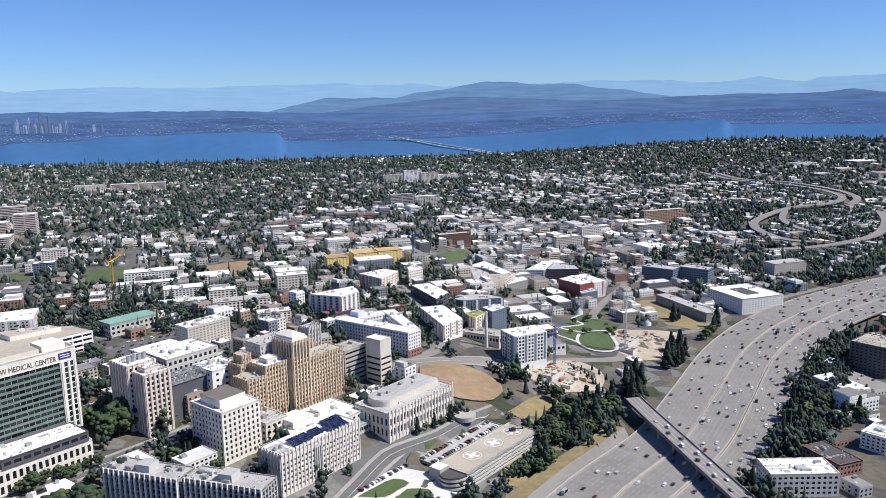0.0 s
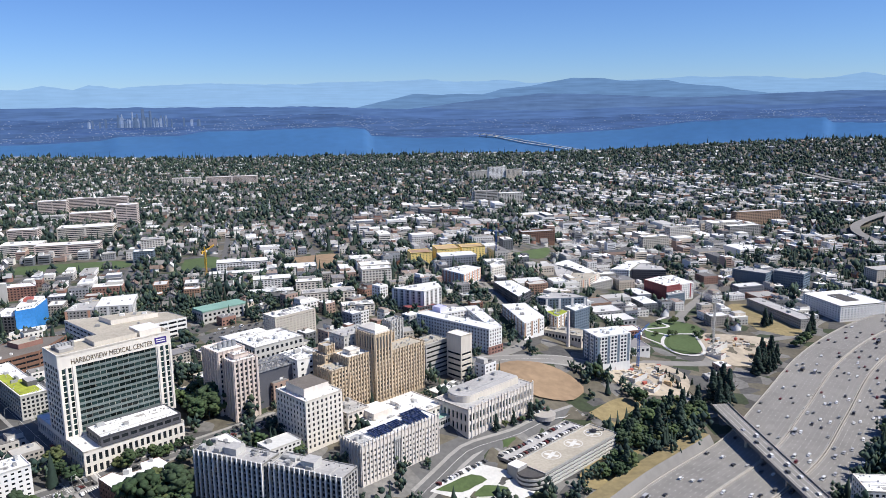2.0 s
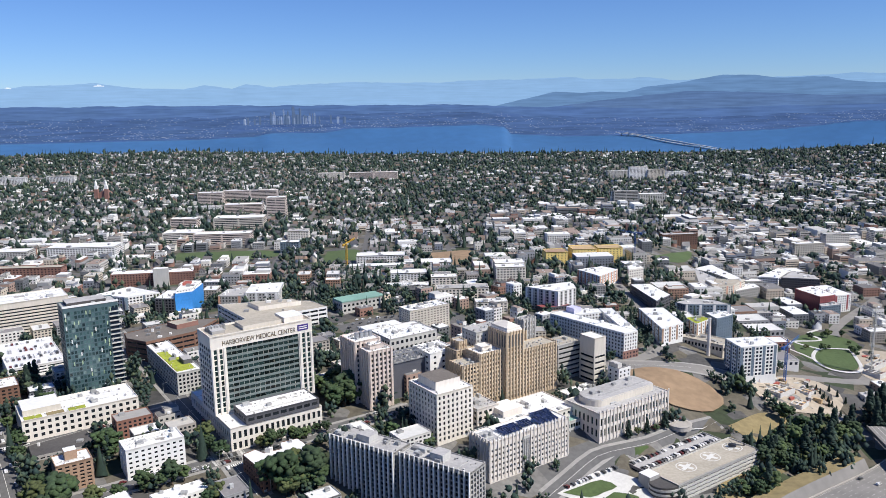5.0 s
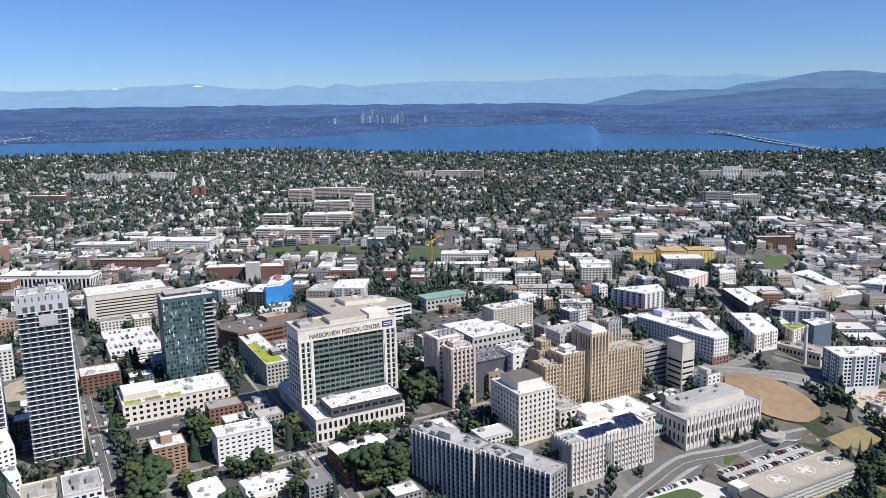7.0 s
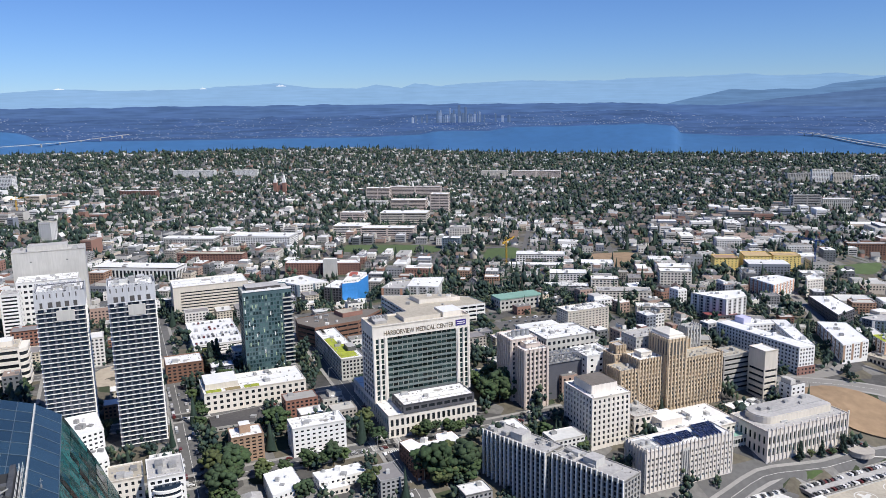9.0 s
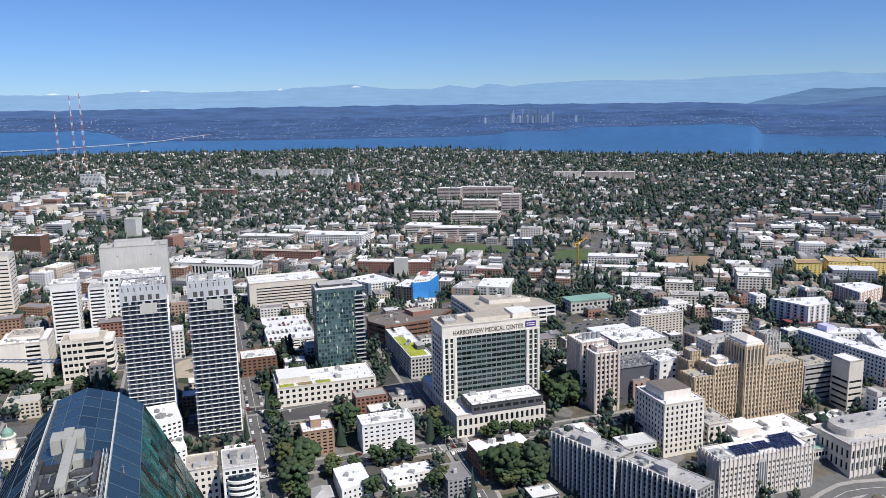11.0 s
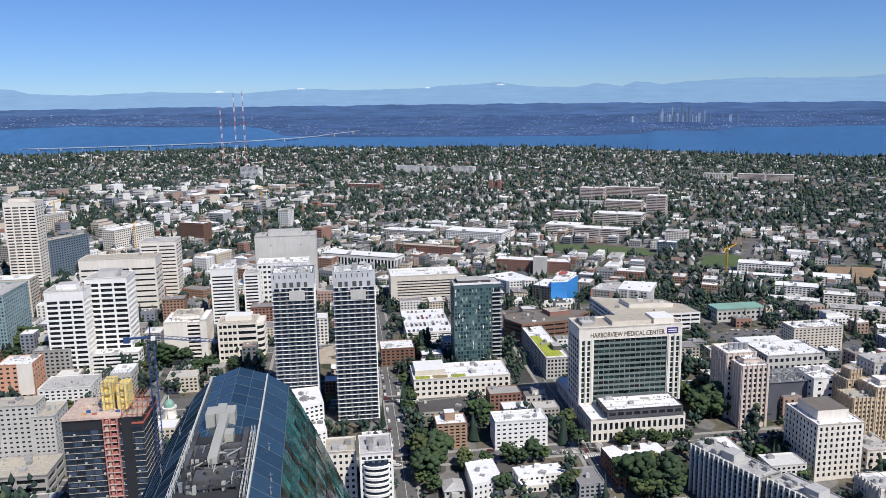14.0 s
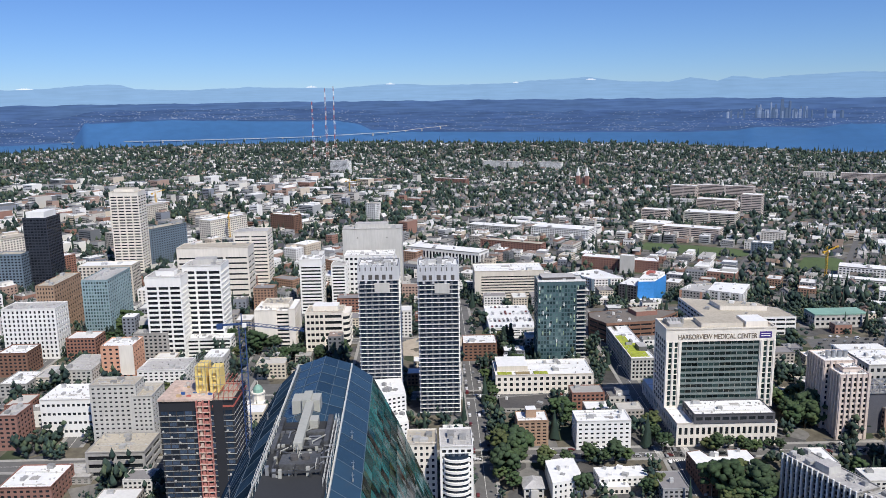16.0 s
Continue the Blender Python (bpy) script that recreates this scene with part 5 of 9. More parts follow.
# ---- apartment slabs with white fins ----
for cx, cy, dd in ((25.2, 428.7, 50), (-18.4, 459.0, 51)):
    home = block("apartment_slab", "concrete apartment slab with white vertical fins and dark balconies", cx, cy, 68, 17, dd, 44, 38, wall="grey", roof="roofgrey", floors=13, bays=5, sbays=14, wx=0.6, wz=0.84, deep=0.9, head=1.6, units=9, sunk=20)
    for k in range(15):
        q = Shape()
        q.box(-9.4, -dd / 2 + k * (dd - 0.7) / 14, 0, -8.502, -dd / 2 + 0.7 + k * (dd - 0.7) / 14, 45)
        part("fin", q, M["white"], home)
    extra(home, "penthouse", -5, -4, 43.5, 4, 5, 48, "lgrey", "roofgrey")
block("apartment_building", "beige stepped condominium with white flat roofs", 400, 388, 47, 47, 24, 21, 110, wall="cream", roof="roofwhite", floors=5, bays=12, sbays=7, units=4)
block("brick_building", "old brick warehouse with dark felt roof", 450, 406, 46, 22, 35, 15, 90, wall="redbrick", roof="roofdark", floors=3, bays=6, sbays=9, units=2)

# ---- hospital group: roofs, piers and steps ----
extra(cube, "penthouse", -11, -10, 36.7, 10, 12, 43.0, "stone", "roofbrown")
hv_east = winged("hospital_wing", "pinkish stone hospital wing with vertical piers and stepped top", -21.7, 579.7, 89.5, 59, (
    (-9.9, -19.4, 10.0, -4.0, 0, 46.0, "pinkstone", "roofwhite", 5, 4, 11, 0.52, 0.66, 1.5, 0.5),
    (-13.5, -4.0, 8.5, 19.4, 0, 50.5, "pinkstone", "roofwhite", 5, 6, 12, 0.48, 0.62, 1.3, 0.4),
    (-6.0, -14.0, 6.0, -4.0, 46, 49.0, "pinkstone", "roofwhite", 0, 0, 0, 0.5, 0.5, 0, 0)))
for k in range(4):
    q = Shape()
    q.prism([(-7 + 4.0 * k + 1.7 * math.cos(a * math.pi / 5), 5 + 1.7 * math.sin(a * math.pi / 5)) for a in range(10)], 50, 54.8)
    part("water_tank", q, M["steel"], hv_east)
deco = winged("hospital_tower", "tan brick stepped art deco hospital with pale capped tower", 85.8, 589.6, 84.5, 59, (
    (-8.4, -13.6, 8.4, 9.5, 0, 57.0, "tan", "rooftan", 5, 7, 15, 0.42, 0.70, 1.1, 0.8),
    (8.4, -13.0, 44.0, 5.0, 0, 40.5, "tan", "rooftan", 12, 6, 11, 0.45, 0.62, 0.9, 0.9),
    (-31.0, -9.0, -8.4, 10.0, 0, 43.5, "tan", "roofwhite", 8, 6, 11, 0.45, 0.62, 0.9, 0.9),
    (-47.0, -8.6, -31.0, 9.0, 0, 37.0, "tan", "rooftan", 5, 6, 10, 0.45, 0.62, 0.9, 0.9),
    (-25.0, -3.0, -15.0, 6.0, 43.5, 46.6, "cream", "roofwhite", 0, 0, 0, 0.5, 0.5, 0, 0),
    (-38.0, 12.0, -20.0, 27.0, 0, 42.0, "tan", "rooftan", 5, 5, 10, 0.4, 0.55, 0.8, 0.6),
    (-34.0, 15.0, -26.0, 25.0, 42, 48.0, "tan", "roofgrey", 3, 3, 1, 0.3, 0.5, 0.8, 0.8),
    (-18.0, 13.0, 12.0, 32.0, 0, 53.0, "lgrey", "roofgrey", 8, 5, 13, 0.35, 0.5, 0, 0),
    (14.0, 8.0, 30.0, 22.0, 0, 47.0, "tan", "rooftan", 4, 4, 12, 0.4, 0.5, 0.8, 0.6),
    (28.0, 9.0, 41.0, 20.0, 0, 56.0, "lgrey", "roofgrey", 4, 4, 13, 0.3, 0.72, 1.0, 1.2),
    (8.4, -6.0, 13.0, 4.0, 40.5, 45.5, "tan", "rooftan", 0, 0, 0, 0.5, 0.5, 0, 0)), glass="glass")
q = Shape()
for z0, z1, i in ((56.6, 58.6, 0.8), (58.6, 60.4, 1.8)):
    q.box(-8.4 + i, -13.6 + i, z0, 8.4 - i, 9.5 - i, z1)
k = len(q.v)
q.v += [(-6.4, -11.6, 60.4), (6.4, -11.6, 60.4), (6.4, 7.5, 60.4), (-6.4, 7.5, 60.4), (0, -4.5, 63.8), (0, 0.5, 63.8)]
q.f += [(k, k + 1, k + 4), (k + 1, k + 2, k + 5, k + 4), (k + 2, k + 3, k + 5), (k + 3, k, k + 4, k + 5)]
q.m += [0] * 4
part("hip_roof", q, M["cream"], deco, "low pale hipped stone cap")
for k in range(5):
    q = Shape()
    c = -8.4 + 1.1 + (k + 0.5) * (16.8 - 2.2) / 5
    q.box(c - 0.7, -13.66, 45.0, c + 0.7, -13.615, 55.0)
    part("louvre", q, M["roofdark"], deco)
for k in range(7):
    q = Shape()
    c = -13.6 + 1.1 + (k + 0.5) * (23.1 - 2.2) / 7
    q.box(-8.46, c - 0.7, 45.0, -8.415, c + 0.7, 55.0)
    part("louvre", q, M["roofdark"], deco)
link_wing = block("hospital_wing", "white hospital link block with blank walls", 30.9, 604.1, 92, 26, 26, 31, 59, wall="white", roof="roofwhite", floors=6, bays=3, sbays=3, wx=0.3, wz=0.4, units=5)
clinic = block("hospital_wing", "wide white-roofed hospital block behind trees", 6, 632, 94, 46, 34, 36, 59, wall="lgrey", roof="roofwhite", floors=6, bays=10, sbays=8, units=3)
extra(link_wing, "dark_link", -47.0, -6.0, -6, -13.2, 9.0, 27.0, "towergrey", "roofgrey", "dark glazed link block")
q = Shape()
for y in (-6.6, 1.5):
    for k in range(7):
        a = -46 + k * 4.7
        q.beam((a, y, 27.6), (a + 4.7, y, 27.6), 0.34)
        q.beam((a, y, 34.4), (a + 4.7, y, 34.4), 0.34)
        q.beam((a, y, 27.6 if k % 2 else 34.4), (a + 4.7, y, 34.4 if k % 2 else 27.6), 0.30)
        q.beam((a, y, 27.6), (a, y, 34.4), 0.24)
for k in range(8):
    a = -46 + k * 4.7
    q.beam((a, -6.6, 34.4), (a, 1.5, 34.4), 0.24)
    q.beam((a, -6.6, 34.4), (a + 4.7, 1.5, 34.4), 0.2)
part("roof_truss", q, M["steel"], link_wing, "exposed pale steel roof truss")

# solar panels, plant well and corner piers of the stone building
for x0, y0, cols, rows_ in ((-20, -7.0, 8, 5), (-1.6, -4.5, 5, 4), (10.5, -8.2, 9, 5), (16.0, 3.4, 8, 3)):
    q = Shape()
    for i in range(cols):
        for j in range(rows_):
            a, c, z0 = x0 + i * 2.06, y0 + j * 2.02, 29.7 + j * 0.34
            P = [(a, c, z0), (a + 1.96, c, z0), (a + 1.96, c + 1.92, z0 + 0.34), (a, c + 1.92, z0 + 0.34)]
            q.quad(*P)
            q.quad(*[(x, y, z - 0.08) for x, y, z in P[::-1]])
    P = [(x0, y0, 29.66), (x0 + cols * 2.06, y0, 29.66), (x0 + cols * 2.06, y0 + rows_ * 2.02, 29.66 + rows_ * 0.34), (x0, y0 + rows_ * 2.02, 29.66 + rows_ * 0.34)]
    q.quad(*P, 1)
    part("solar_array", q, (M["solar"], M["steel"]), solar, "tilted table of dark blue solar panels")
    q = Shape()
    for i in range(cols + 1):
        for j in (0, rows_):
            q.beam((x0 + i * 2.06, y0 + j * 2.02 * 0.98, 28.6), (x0 + i * 2.06, y0 + j * 2.02 * 0.98, 29.55 + j * 0.33), 0.07)
    part("panel_stand", q, M["steel"], solar)
for k in range(23):
    q = Shape()
    x0 = -35.5 + k * 70.2 / 22
    q.box(x0, -11.6, 2, x0 + 0.8, -11.052, 29.8)
    q.box(x0 - 0.3, -11.7, 29.8, x0 + 1.1, -10.9, 31.4)
    q.box(x0 + 0.1, -11.5, 31.4, x0 + 0.7, -11.1, 32.2)
    part("pier", q, M["stone"], solar)
for k in range(8):
    q = Shape()
    y0 = -11.0 + k * 21.3 / 7
    q.box(-36.1, y0, 2, -35.502, y0 + 0.8, 29.8)
    q.box(-36.2, y0 - 0.3, 29.8, -35.4, y0 + 1.1, 31.4)
    part("pier", q, M["stone"], solar)
q = Shape()
q.box(-34, -8, 28.7, -24, 7, 29.4)
for k in range(2):
    q.prism([(-31 + 4.4 * k + 1.6 * math.cos(a * math.pi / 6), -1 + 1.6 * math.sin(a * math.pi / 6)) for a in range(12)], 29.3, 32.2)
for a, b in (((-34.5, -9), (-24, -9)), ((-24, -9), (-24, 8)), ((-34.5, 8), (-24, 8))):
    q.beam((*a, 31.8), (*b, 31.8), 0.15)
    q.beam((*a, 29), (*a, 31.8), 0.15)
part("cooling_plant", q, M["unit"], solar)
for z0, z1 in ((4.0, 27.0),):
    q = Shape()
    q.box(-7.2, -11.9, z0, -1.6, -11.62, z1)
    for k in range(3):
        q.box(-6.6 + 1.9 * k, -11.96, z0 + 2, -5.6 + 1.9 * k, -11.905, z1 - 2, 1)
    part("centre_bay", q, (M["lgrey"], M["dgrey"]), solar, "tall grey stone centre bay")

# stepped round-cornered upper roof
q = Shape()
ring = [(-24, -8.5), (31, -8.5), (33, -6.5), (33, 13), (31, 15), (-24, 15)] + [(-24 - 9 * math.sin(a * math.pi / 12), 3.25 + 11.75 * math.cos(a * math.pi / 12)) for a in range(1, 12)]
q.prism(ring, 23.4, 28.2, 0, 1)
q.prism([(x * 0.985, 3.25 + (y - 3.25) * 0.955) for x, y in ring], 28.2, 28.9, 0, 1)
for ux, uy, us in ((-22, 5, 2.2), (-16, 3, 1.4), (4, 8, 1.6), (22, 9, 2.0), (12, 2, 1.0)):
    q.box(ux - us, uy - us * 0.8, 28.7, ux + us, uy + us * 0.8, 30.0 + us * 0.5, 2)
q.box(-22, -1.2, 28.85, 30, -0.7, 29.3, 2)
part("upper_storey", q, (M["beige"], M["roofgrey"], M["unit"]), rounded, "curved pale upper storey")
for k in range(21):
    q = Shape()
    x0 = -38.5 + k * 75.9 / 20
    q.box(x0, -18.4, 0, x0 + 1.1, -17.802, 25.0 if k % 2 else 26.2)
    part("pier", q, M["stone"], rounded)

# helipads on the parking garage
def disc(shape, x, y, r0, r1, z, n=40, m=0):
    for i in range(n):
        a, b = 2 * math.pi * i / n, 2 * math.pi * (i + 1) / n
        p = lambda r, t: (x + r * math.cos(t), y + r * math.sin(t), z)
        if r0 > 0:
            shape.quad(p(r0, a), p(r1, a), p(r1, b), p(r0, b), m)
        else:
            k = len(shape.v)
            shape.v += [(x, y, z), p(r1, a), p(r1, b)]
            shape.f.append((k, k + 1, k + 2))
            shape.m.append(m)


for px in (-19, 8, 34):
    pad = Shape()
    disc(pad, px, 2.0, 6.6, 7.3, 12.075)
    for a in (0.3, 0.3 + math.pi / 2):
        c, s_ = math.cos(a), math.sin(a)
        pts = [(-5.4, -1.5), (5.4, -1.5), (5.4, 1.5), (-5.4, 1.5)]
        pad.quad(*[(px + u * c - v * s_, 2 + u * s_ + v * c, 12.075 + a * 0.004) for u, v in pts])
    part("helipad_marking", pad, M["paint"], heli, "white painted helipad ring and cross")
pad = Shape()
pad.box(-43.6, -13.0, 12.06, 43.6, -12.6, 12.09)
part("edge_line", pad, M["paint"], heli)
extra(heli, "stair_tower", -56, 3, -6, -46.1, 13, 14.5, "grey", "roofwhite")
q = Shape()
# dark inset bands put the shade between ramp slabs into colour
for k in range(4):
    arc = [(-46 - 13 * math.sin(a * math.pi / 12), -2.5 + 11 * math.cos(a * math.pi / 12)) for a in range(13)]
    q.prism(arc, k * 3.1 - 0.6, k * 3.1 + 0.9)
    q.prism([(x * 0.985 - 0.7, -2.5 + (y + 2.5) * 0.93) for x, y in arc], k * 3.1 + 0.9, k * 3.1 + 2.5, 1)
part("curved_ramp", q, (M["lgrey"], M["roofdark"]), heli, "curved garage ramp end, its open levels filled dark for shade")
q = Shape()
for k in range(40):
    q.beam((-45 + k * 2.3, -13.3, 12.4), (-45 + k * 2.3, -13.3, 13.6), 0.05)
for z in (13.0, 13.6):
    q.beam((-45.5, -13.3, z), (45.5, -13.3, z), 0.05)
part("roof_railing", q, M["steel"], heli)
block("parking_deck", "sunken parking deck with rows of cars beside the garage", 205.6, 530.3, 51, 88, 17.5, 9, 59, wall="grey", roof="roofgrey", floors=2, bays=6, sbays=3, wx=0.95, wz=0.5, units=0)
q = Shape()
q.prism([(9 * math.cos(a * math.pi / 10), 9 * math.sin(a * math.pi / 10)) for a in range(20)], 0, 3.5)
disc(q, 0, 0, 6.5, 9.2, 3.7)
ob = thing("ramp_drum", pose(219, 557, ground(219, 557), 0, 0, 0), "round concrete ramp drum beside the forecourt", "ramp")
part("drum_wall", q, M["barrier"], ob)
canopy = block("entrance_link", "pale green glazed entrance link between two stone buildings", 130, 545, 70, 22, 10, 13, 59, wall="lgrey", roof="copper", floors=2, bays=8, sbays=3, wx=0.8, wz=0.6, glass="glassgreen", units=0)

# apartments and halls on angled plots
def plotted(name, label, ring, z, top, wall, roof="roofwhite", bay=3.6, storey=3.2, wx=0.5, wz=0.5, glass="glass", foot=1.0, head=1.0, accent=None, every=3, deep=0.25, units=6, category="building"):
    """A flat-roofed building over a plot's corners; accent gives upright coloured panels between some windows."""
    area = sum(a[0] * b[1] - b[0] * a[1] for a, b in zip(ring, (*ring[1:], ring[0])))
    ring = list(ring) if area > 0 else list(ring)[::-1]
    cx, cy = sum(p[0] for p in ring) / len(ring), sum(p[1] for p in ring) / len(ring)
    home = thing(name, pose(cx, cy, z), label, category)
    loc = [(x - cx, y - cy) for x, y in ring]
    w, d = max(x for x, _ in loc) - min(x for x, _ in loc), max(y for _, y in loc) - min(y for _, y in loc)
    take(cx, cy, w * 0.86, d * 0.86, 90)
    h = top - z
    s, panes, acc = Shape(), [], Shape()
    for a, b in zip(loc, (*loc[1:], loc[0])):
        v = Vector((b[0] - a[0], b[1] - a[1], 0))
        L = v.length
        u = v.normalized()
        n = max(1, round(L / bay))
        panes += s.facade((a[0], a[1], 0), u, L, h, n, max(1, round((h - foot - head) / storey)), wx, wz, deep, foot, head, min(0.5, L / 6))
        if accent:
            out = u.cross(Vector((0, 0, 1)))
            for i in range(0, n, every):
                c = Vector((*a, 0)) + u * (L * (i + 0.02) / n)
                e = c + u * min(2.6, L / n * 0.8)
                P = [c + out * 0.14, e + out * 0.14]
                acc.quad((P[0].x, P[0].y, 3.5), (P[1].x, P[1].y, 3.5), (P[1].x, P[1].y, h - 0.6), (P[0].x, P[0].y, h - 0.6))
                acc.quad((c.x, c.y, 3.5), (P[0].x, P[0].y, 3.5), (P[0].x, P[0].y, h - 0.6), (c.x, c.y, h - 0.6))
                acc.quad((P[1].x, P[1].y, 3.5), (e.x, e.y, 3.5), (e.x, e.y, h - 0.6), (P[1].x, P[1].y, h - 0.6))
    s.prism(loc, -8, -0.01)
    part("wall", s, M[wall], home)
    r = Shape()
    r.prism([(x * 0.985, y * 0.985) for x, y in loc], h - 1.2, h - 0.35)
    part("roof", r, M[roof], home)
    hang_panes(home, panes, glass, joined=True)
    if accent:
        part("coloured_panels", acc, M[accent], home)
    g = random.Random(int(abs(cx) * 3 + abs(cy)))
    q = Shape()
    for k in range(units):
        i = g.randrange(len(loc))
        f, t = g.uniform(0.2, 0.75), g.random()
        ex, ey = loc[i][0] * (1 - t) + loc[i - 1][0] * t, loc[i][1] * (1 - t) + loc[i - 1][1] * t
        us = g.uniform(0.6, 2.2)
        q.box(ex * f - us, ey * f - us * 0.8, h - 0.4, ex * f + us, ey * f + us * 0.8, h + g.uniform(0.3, 2.4), k % 2)
    if units:
        tagged(part("roof_plant", q, (M["unit"], M["white"]), home), kind="stuff")
    return home


tri = "white apartment wing round a triangular court"
plotted("apartment_building", tri, ((152.8, 735.1), (205.4, 662.4), (220, 669.8), (165, 744)), 86, 110.8, "white", wx=0.5, wz=0.55)
plotted("apartment_building", tri, ((220.2, 670), (218.5, 749), (205, 749), (208.4, 686.3)), 86, 110.6, "white")
plotted("apartment_building", tri, ((165, 744.3), (177, 729.6), (205, 737), (204.8, 749)), 86, 110.4, "white")
plotted("stair_tower", "lilac sheathed stair tower on an apartment roof", ((170, 741), (176, 732), (184, 738), (178, 747)), 109.9, 115.5, "lilac", "lilac", wx=0.05, wz=0.05, units=0)
plotted("shop_base", "red brick shop base at an apartment corner", ((204, 660.5), (214, 665.5), (221, 669), (207, 661.5)), 82, 94, "redbrick", units=0)
plotted("apartment_building", "white apartment block with orange panels on stilts", ((252.5, 769), (278.5, 767.4), (278.6, 711.4), (251.5, 694.6)), 85, 104, "white", foot=4.0, accent="orangebrick")
plotted("apartment_building", "white and orange apartment block with planted roof", ((290.6, 738.2), (306.1, 743.2), (314.8, 732.7), (293.8, 715.8)), 83, 101, "white", "roofgreen", foot=4.0, accent="orangebrick", every=2)
plotted("apartment_building", "slate grey apartment block with white roof", ((312.9, 743.7), (333.7, 746.9), (337.5, 732.6), (316, 721)), 81, 104, "slate", glass="glassblue")
plotted("apartment_building", "dark navy apartment block with white roof", ((273.7, 866.2), (297.1, 866.9), (302.5, 813.3), (278.6, 789.1)), 91, 105.5, "dgrey", wx=0.55)
plotted("apartment_building", "low blue-grey apartment row with roof decks", ((304, 803), (312, 793), (359, 786), (350, 806), (330, 818)), 82, 99.5, "slate", "roofgrey", accent="white", every=4)
plotted("apartment_building", "white and grey seven-storey block with blue glass bays", ((301.4, 667.7), (339.1, 669.3), (340, 645.3), (303.9, 640.6)), 70, 101, "white", wx=0.66, wz=0.62, glass="glassblue", accent="slate", every=3, foot=3.0)
plotted("apartment_building", "tan and white apartment block round a deck", ((397, 1054), (430, 1075), (438, 1010), (410.3, 959.6)), 58, 76, "cream", "roofgrey", accent="tan", every=4)
plotted("apartment_building", "white-roofed apartment wing beside a court", ((430, 1075.5), (468.7, 1100), (473, 1010), (455, 1000), (448, 1050)), 56, 74, "lgrey")
plotted("apartment_building", "tan-roofed apartment wing with orange gable", ((438, 1008), (454, 999), (473, 996), (444, 968), (412, 958)), 54, 75, "beige", "rooftan", accent="orange", every=6)
plotted("hall_building", "low grey building with saw-tooth roof", ((446, 1004), (492, 1009), (490.6, 989.4), (450, 972)), 50, 66, "grey")
plotted("apartment_building", "white six-storey block with pale green roof edge", ((511.2, 1040.6), (565.8, 1088.1), (574.1, 1071.4), (535.4, 1028.1)), 47, 68, "white", wx=0.6)
plotted("apartment_building", "charcoal six-storey block with window bands", ((540.5, 1030), (576, 1068), (593.1, 1036.9), (587, 1011.4)), 47, 68, "dgrey", "roofgrey", wx=0.7, wz=0.5)
plotted("apartment_building", "dark red panelled apartment block with white roof", ((523, 958.7), (552.8, 971.5), (556, 920.9), (532.3, 914.2)), 46, 70, "red", wx=0.45)
plotted("apartment_building", "white apartment wing beside a red block", ((553, 971.5), (576, 976), (580, 926), (556.3, 920.8)), 46, 69, "white", accent="red", every=5)
plotted("apartment_building", "slate five-storey corner block", ((527, 901), (556.5, 908), (556, 920), (531, 913.5)), 46, 61, "slate", "roofgrey")
plotted("apartment_building", "pink and white apartment block under trees", ((224.2, 919.3), (259, 933.4), (272.9, 914.8), (241.4, 881)), 95, 113, "white", accent="orange", every=2)
plotted("apartment_building", "cream apartment block with white gable end", ((286.8, 920.7), (301.8, 935), (303.5, 910), (282.4, 900.6)), 94, 115, "cream")
plotted("apartment_building", "pale grey balcony block above a red awning", ((141.9, 815.1), (197.1, 833.1), (195, 804.5), (172.1, 789.3)), 95, 119, "lgrey", wx=0.66, wz=0.6, accent="white", every=2)
plotted("market_hall", "low hall with a red metal roof", ((150, 797), (180, 806), (186, 793), (156, 783)), 95, 103, "dgrey", "red", units=0)
plotted("construction_block", "building wrapped in bright blue weather sheeting", ((-233.3, 821.8), (-217.4, 831.5), (-214.7, 869.5), (-236.4, 872.8)), 96, 121, "blue", wx=0.04, wz=0.04, units=3)
plotted("construction_floor", "white roofed top floor with red site plant", ((-232.5, 824), (-218.5, 832.5), (-216, 868), (-235, 871)), 120.7, 124.5, "white", units=5)
plotted("weather_tent", "white sheeting tent below blue wrapping", ((-238, 812), (-213, 822), (-209, 834), (-216.8, 831), (-233, 821)), 95, 102, "white", wx=0.04, wz=0.04, units=0)
plotted("site_hut", "orange-red roof plant on a wrapped building", ((-231, 846), (-224, 848), (-224, 858), (-231, 858)), 124.2, 127, "redsteel", "redsteel", wx=0.04, wz=0.04, units=0)
plotted("apartment_building", "dark mid-rise block with large windows beside blue sheeting", ((-255.7, 825.4), (-234, 822), (-236.8, 860), (-252, 862)), 96, 116, "dgrey", wx=0.66, wz=0.66)
plotted("apartment_building", "white apartment block with blue-grey bays", ((-329.7, 860), (-292.3, 842.5), (-260.8, 862.1), (-303, 894.1)), 96, 114, "white", wx=0.6, wz=0.55, accent="slate", every=5)
plotted("brick_building", "long red brick hall with rows of white windows", ((-352.2, 971.3), (-250.8, 978.8), (-262.7, 1000.1), (-356.1, 992)), 95, 112, "redbrick", "roofwhite", wx=0.55, wz=0.5)
plotted("stair_tower", "blank pale concrete stair tower in a brick hall", ((-298, 964), (-280, 967), (-282, 976), (-298.5, 974.8)), 95, 119, "lgrey", wx=0.03, wz=0.03, units=0)
plotted("clinic_building", "wide white clinic with angled roof decks and brick base", ((-183, 794.2), (-141.3, 729.5), (-68.8, 772.1), (-87.6, 796.8), (-129.6, 800)), 96, 115.5, "white", "rooftan", bay=9.0, storey=5.0, wx=0.9, wz=0.5, deep=0.8)
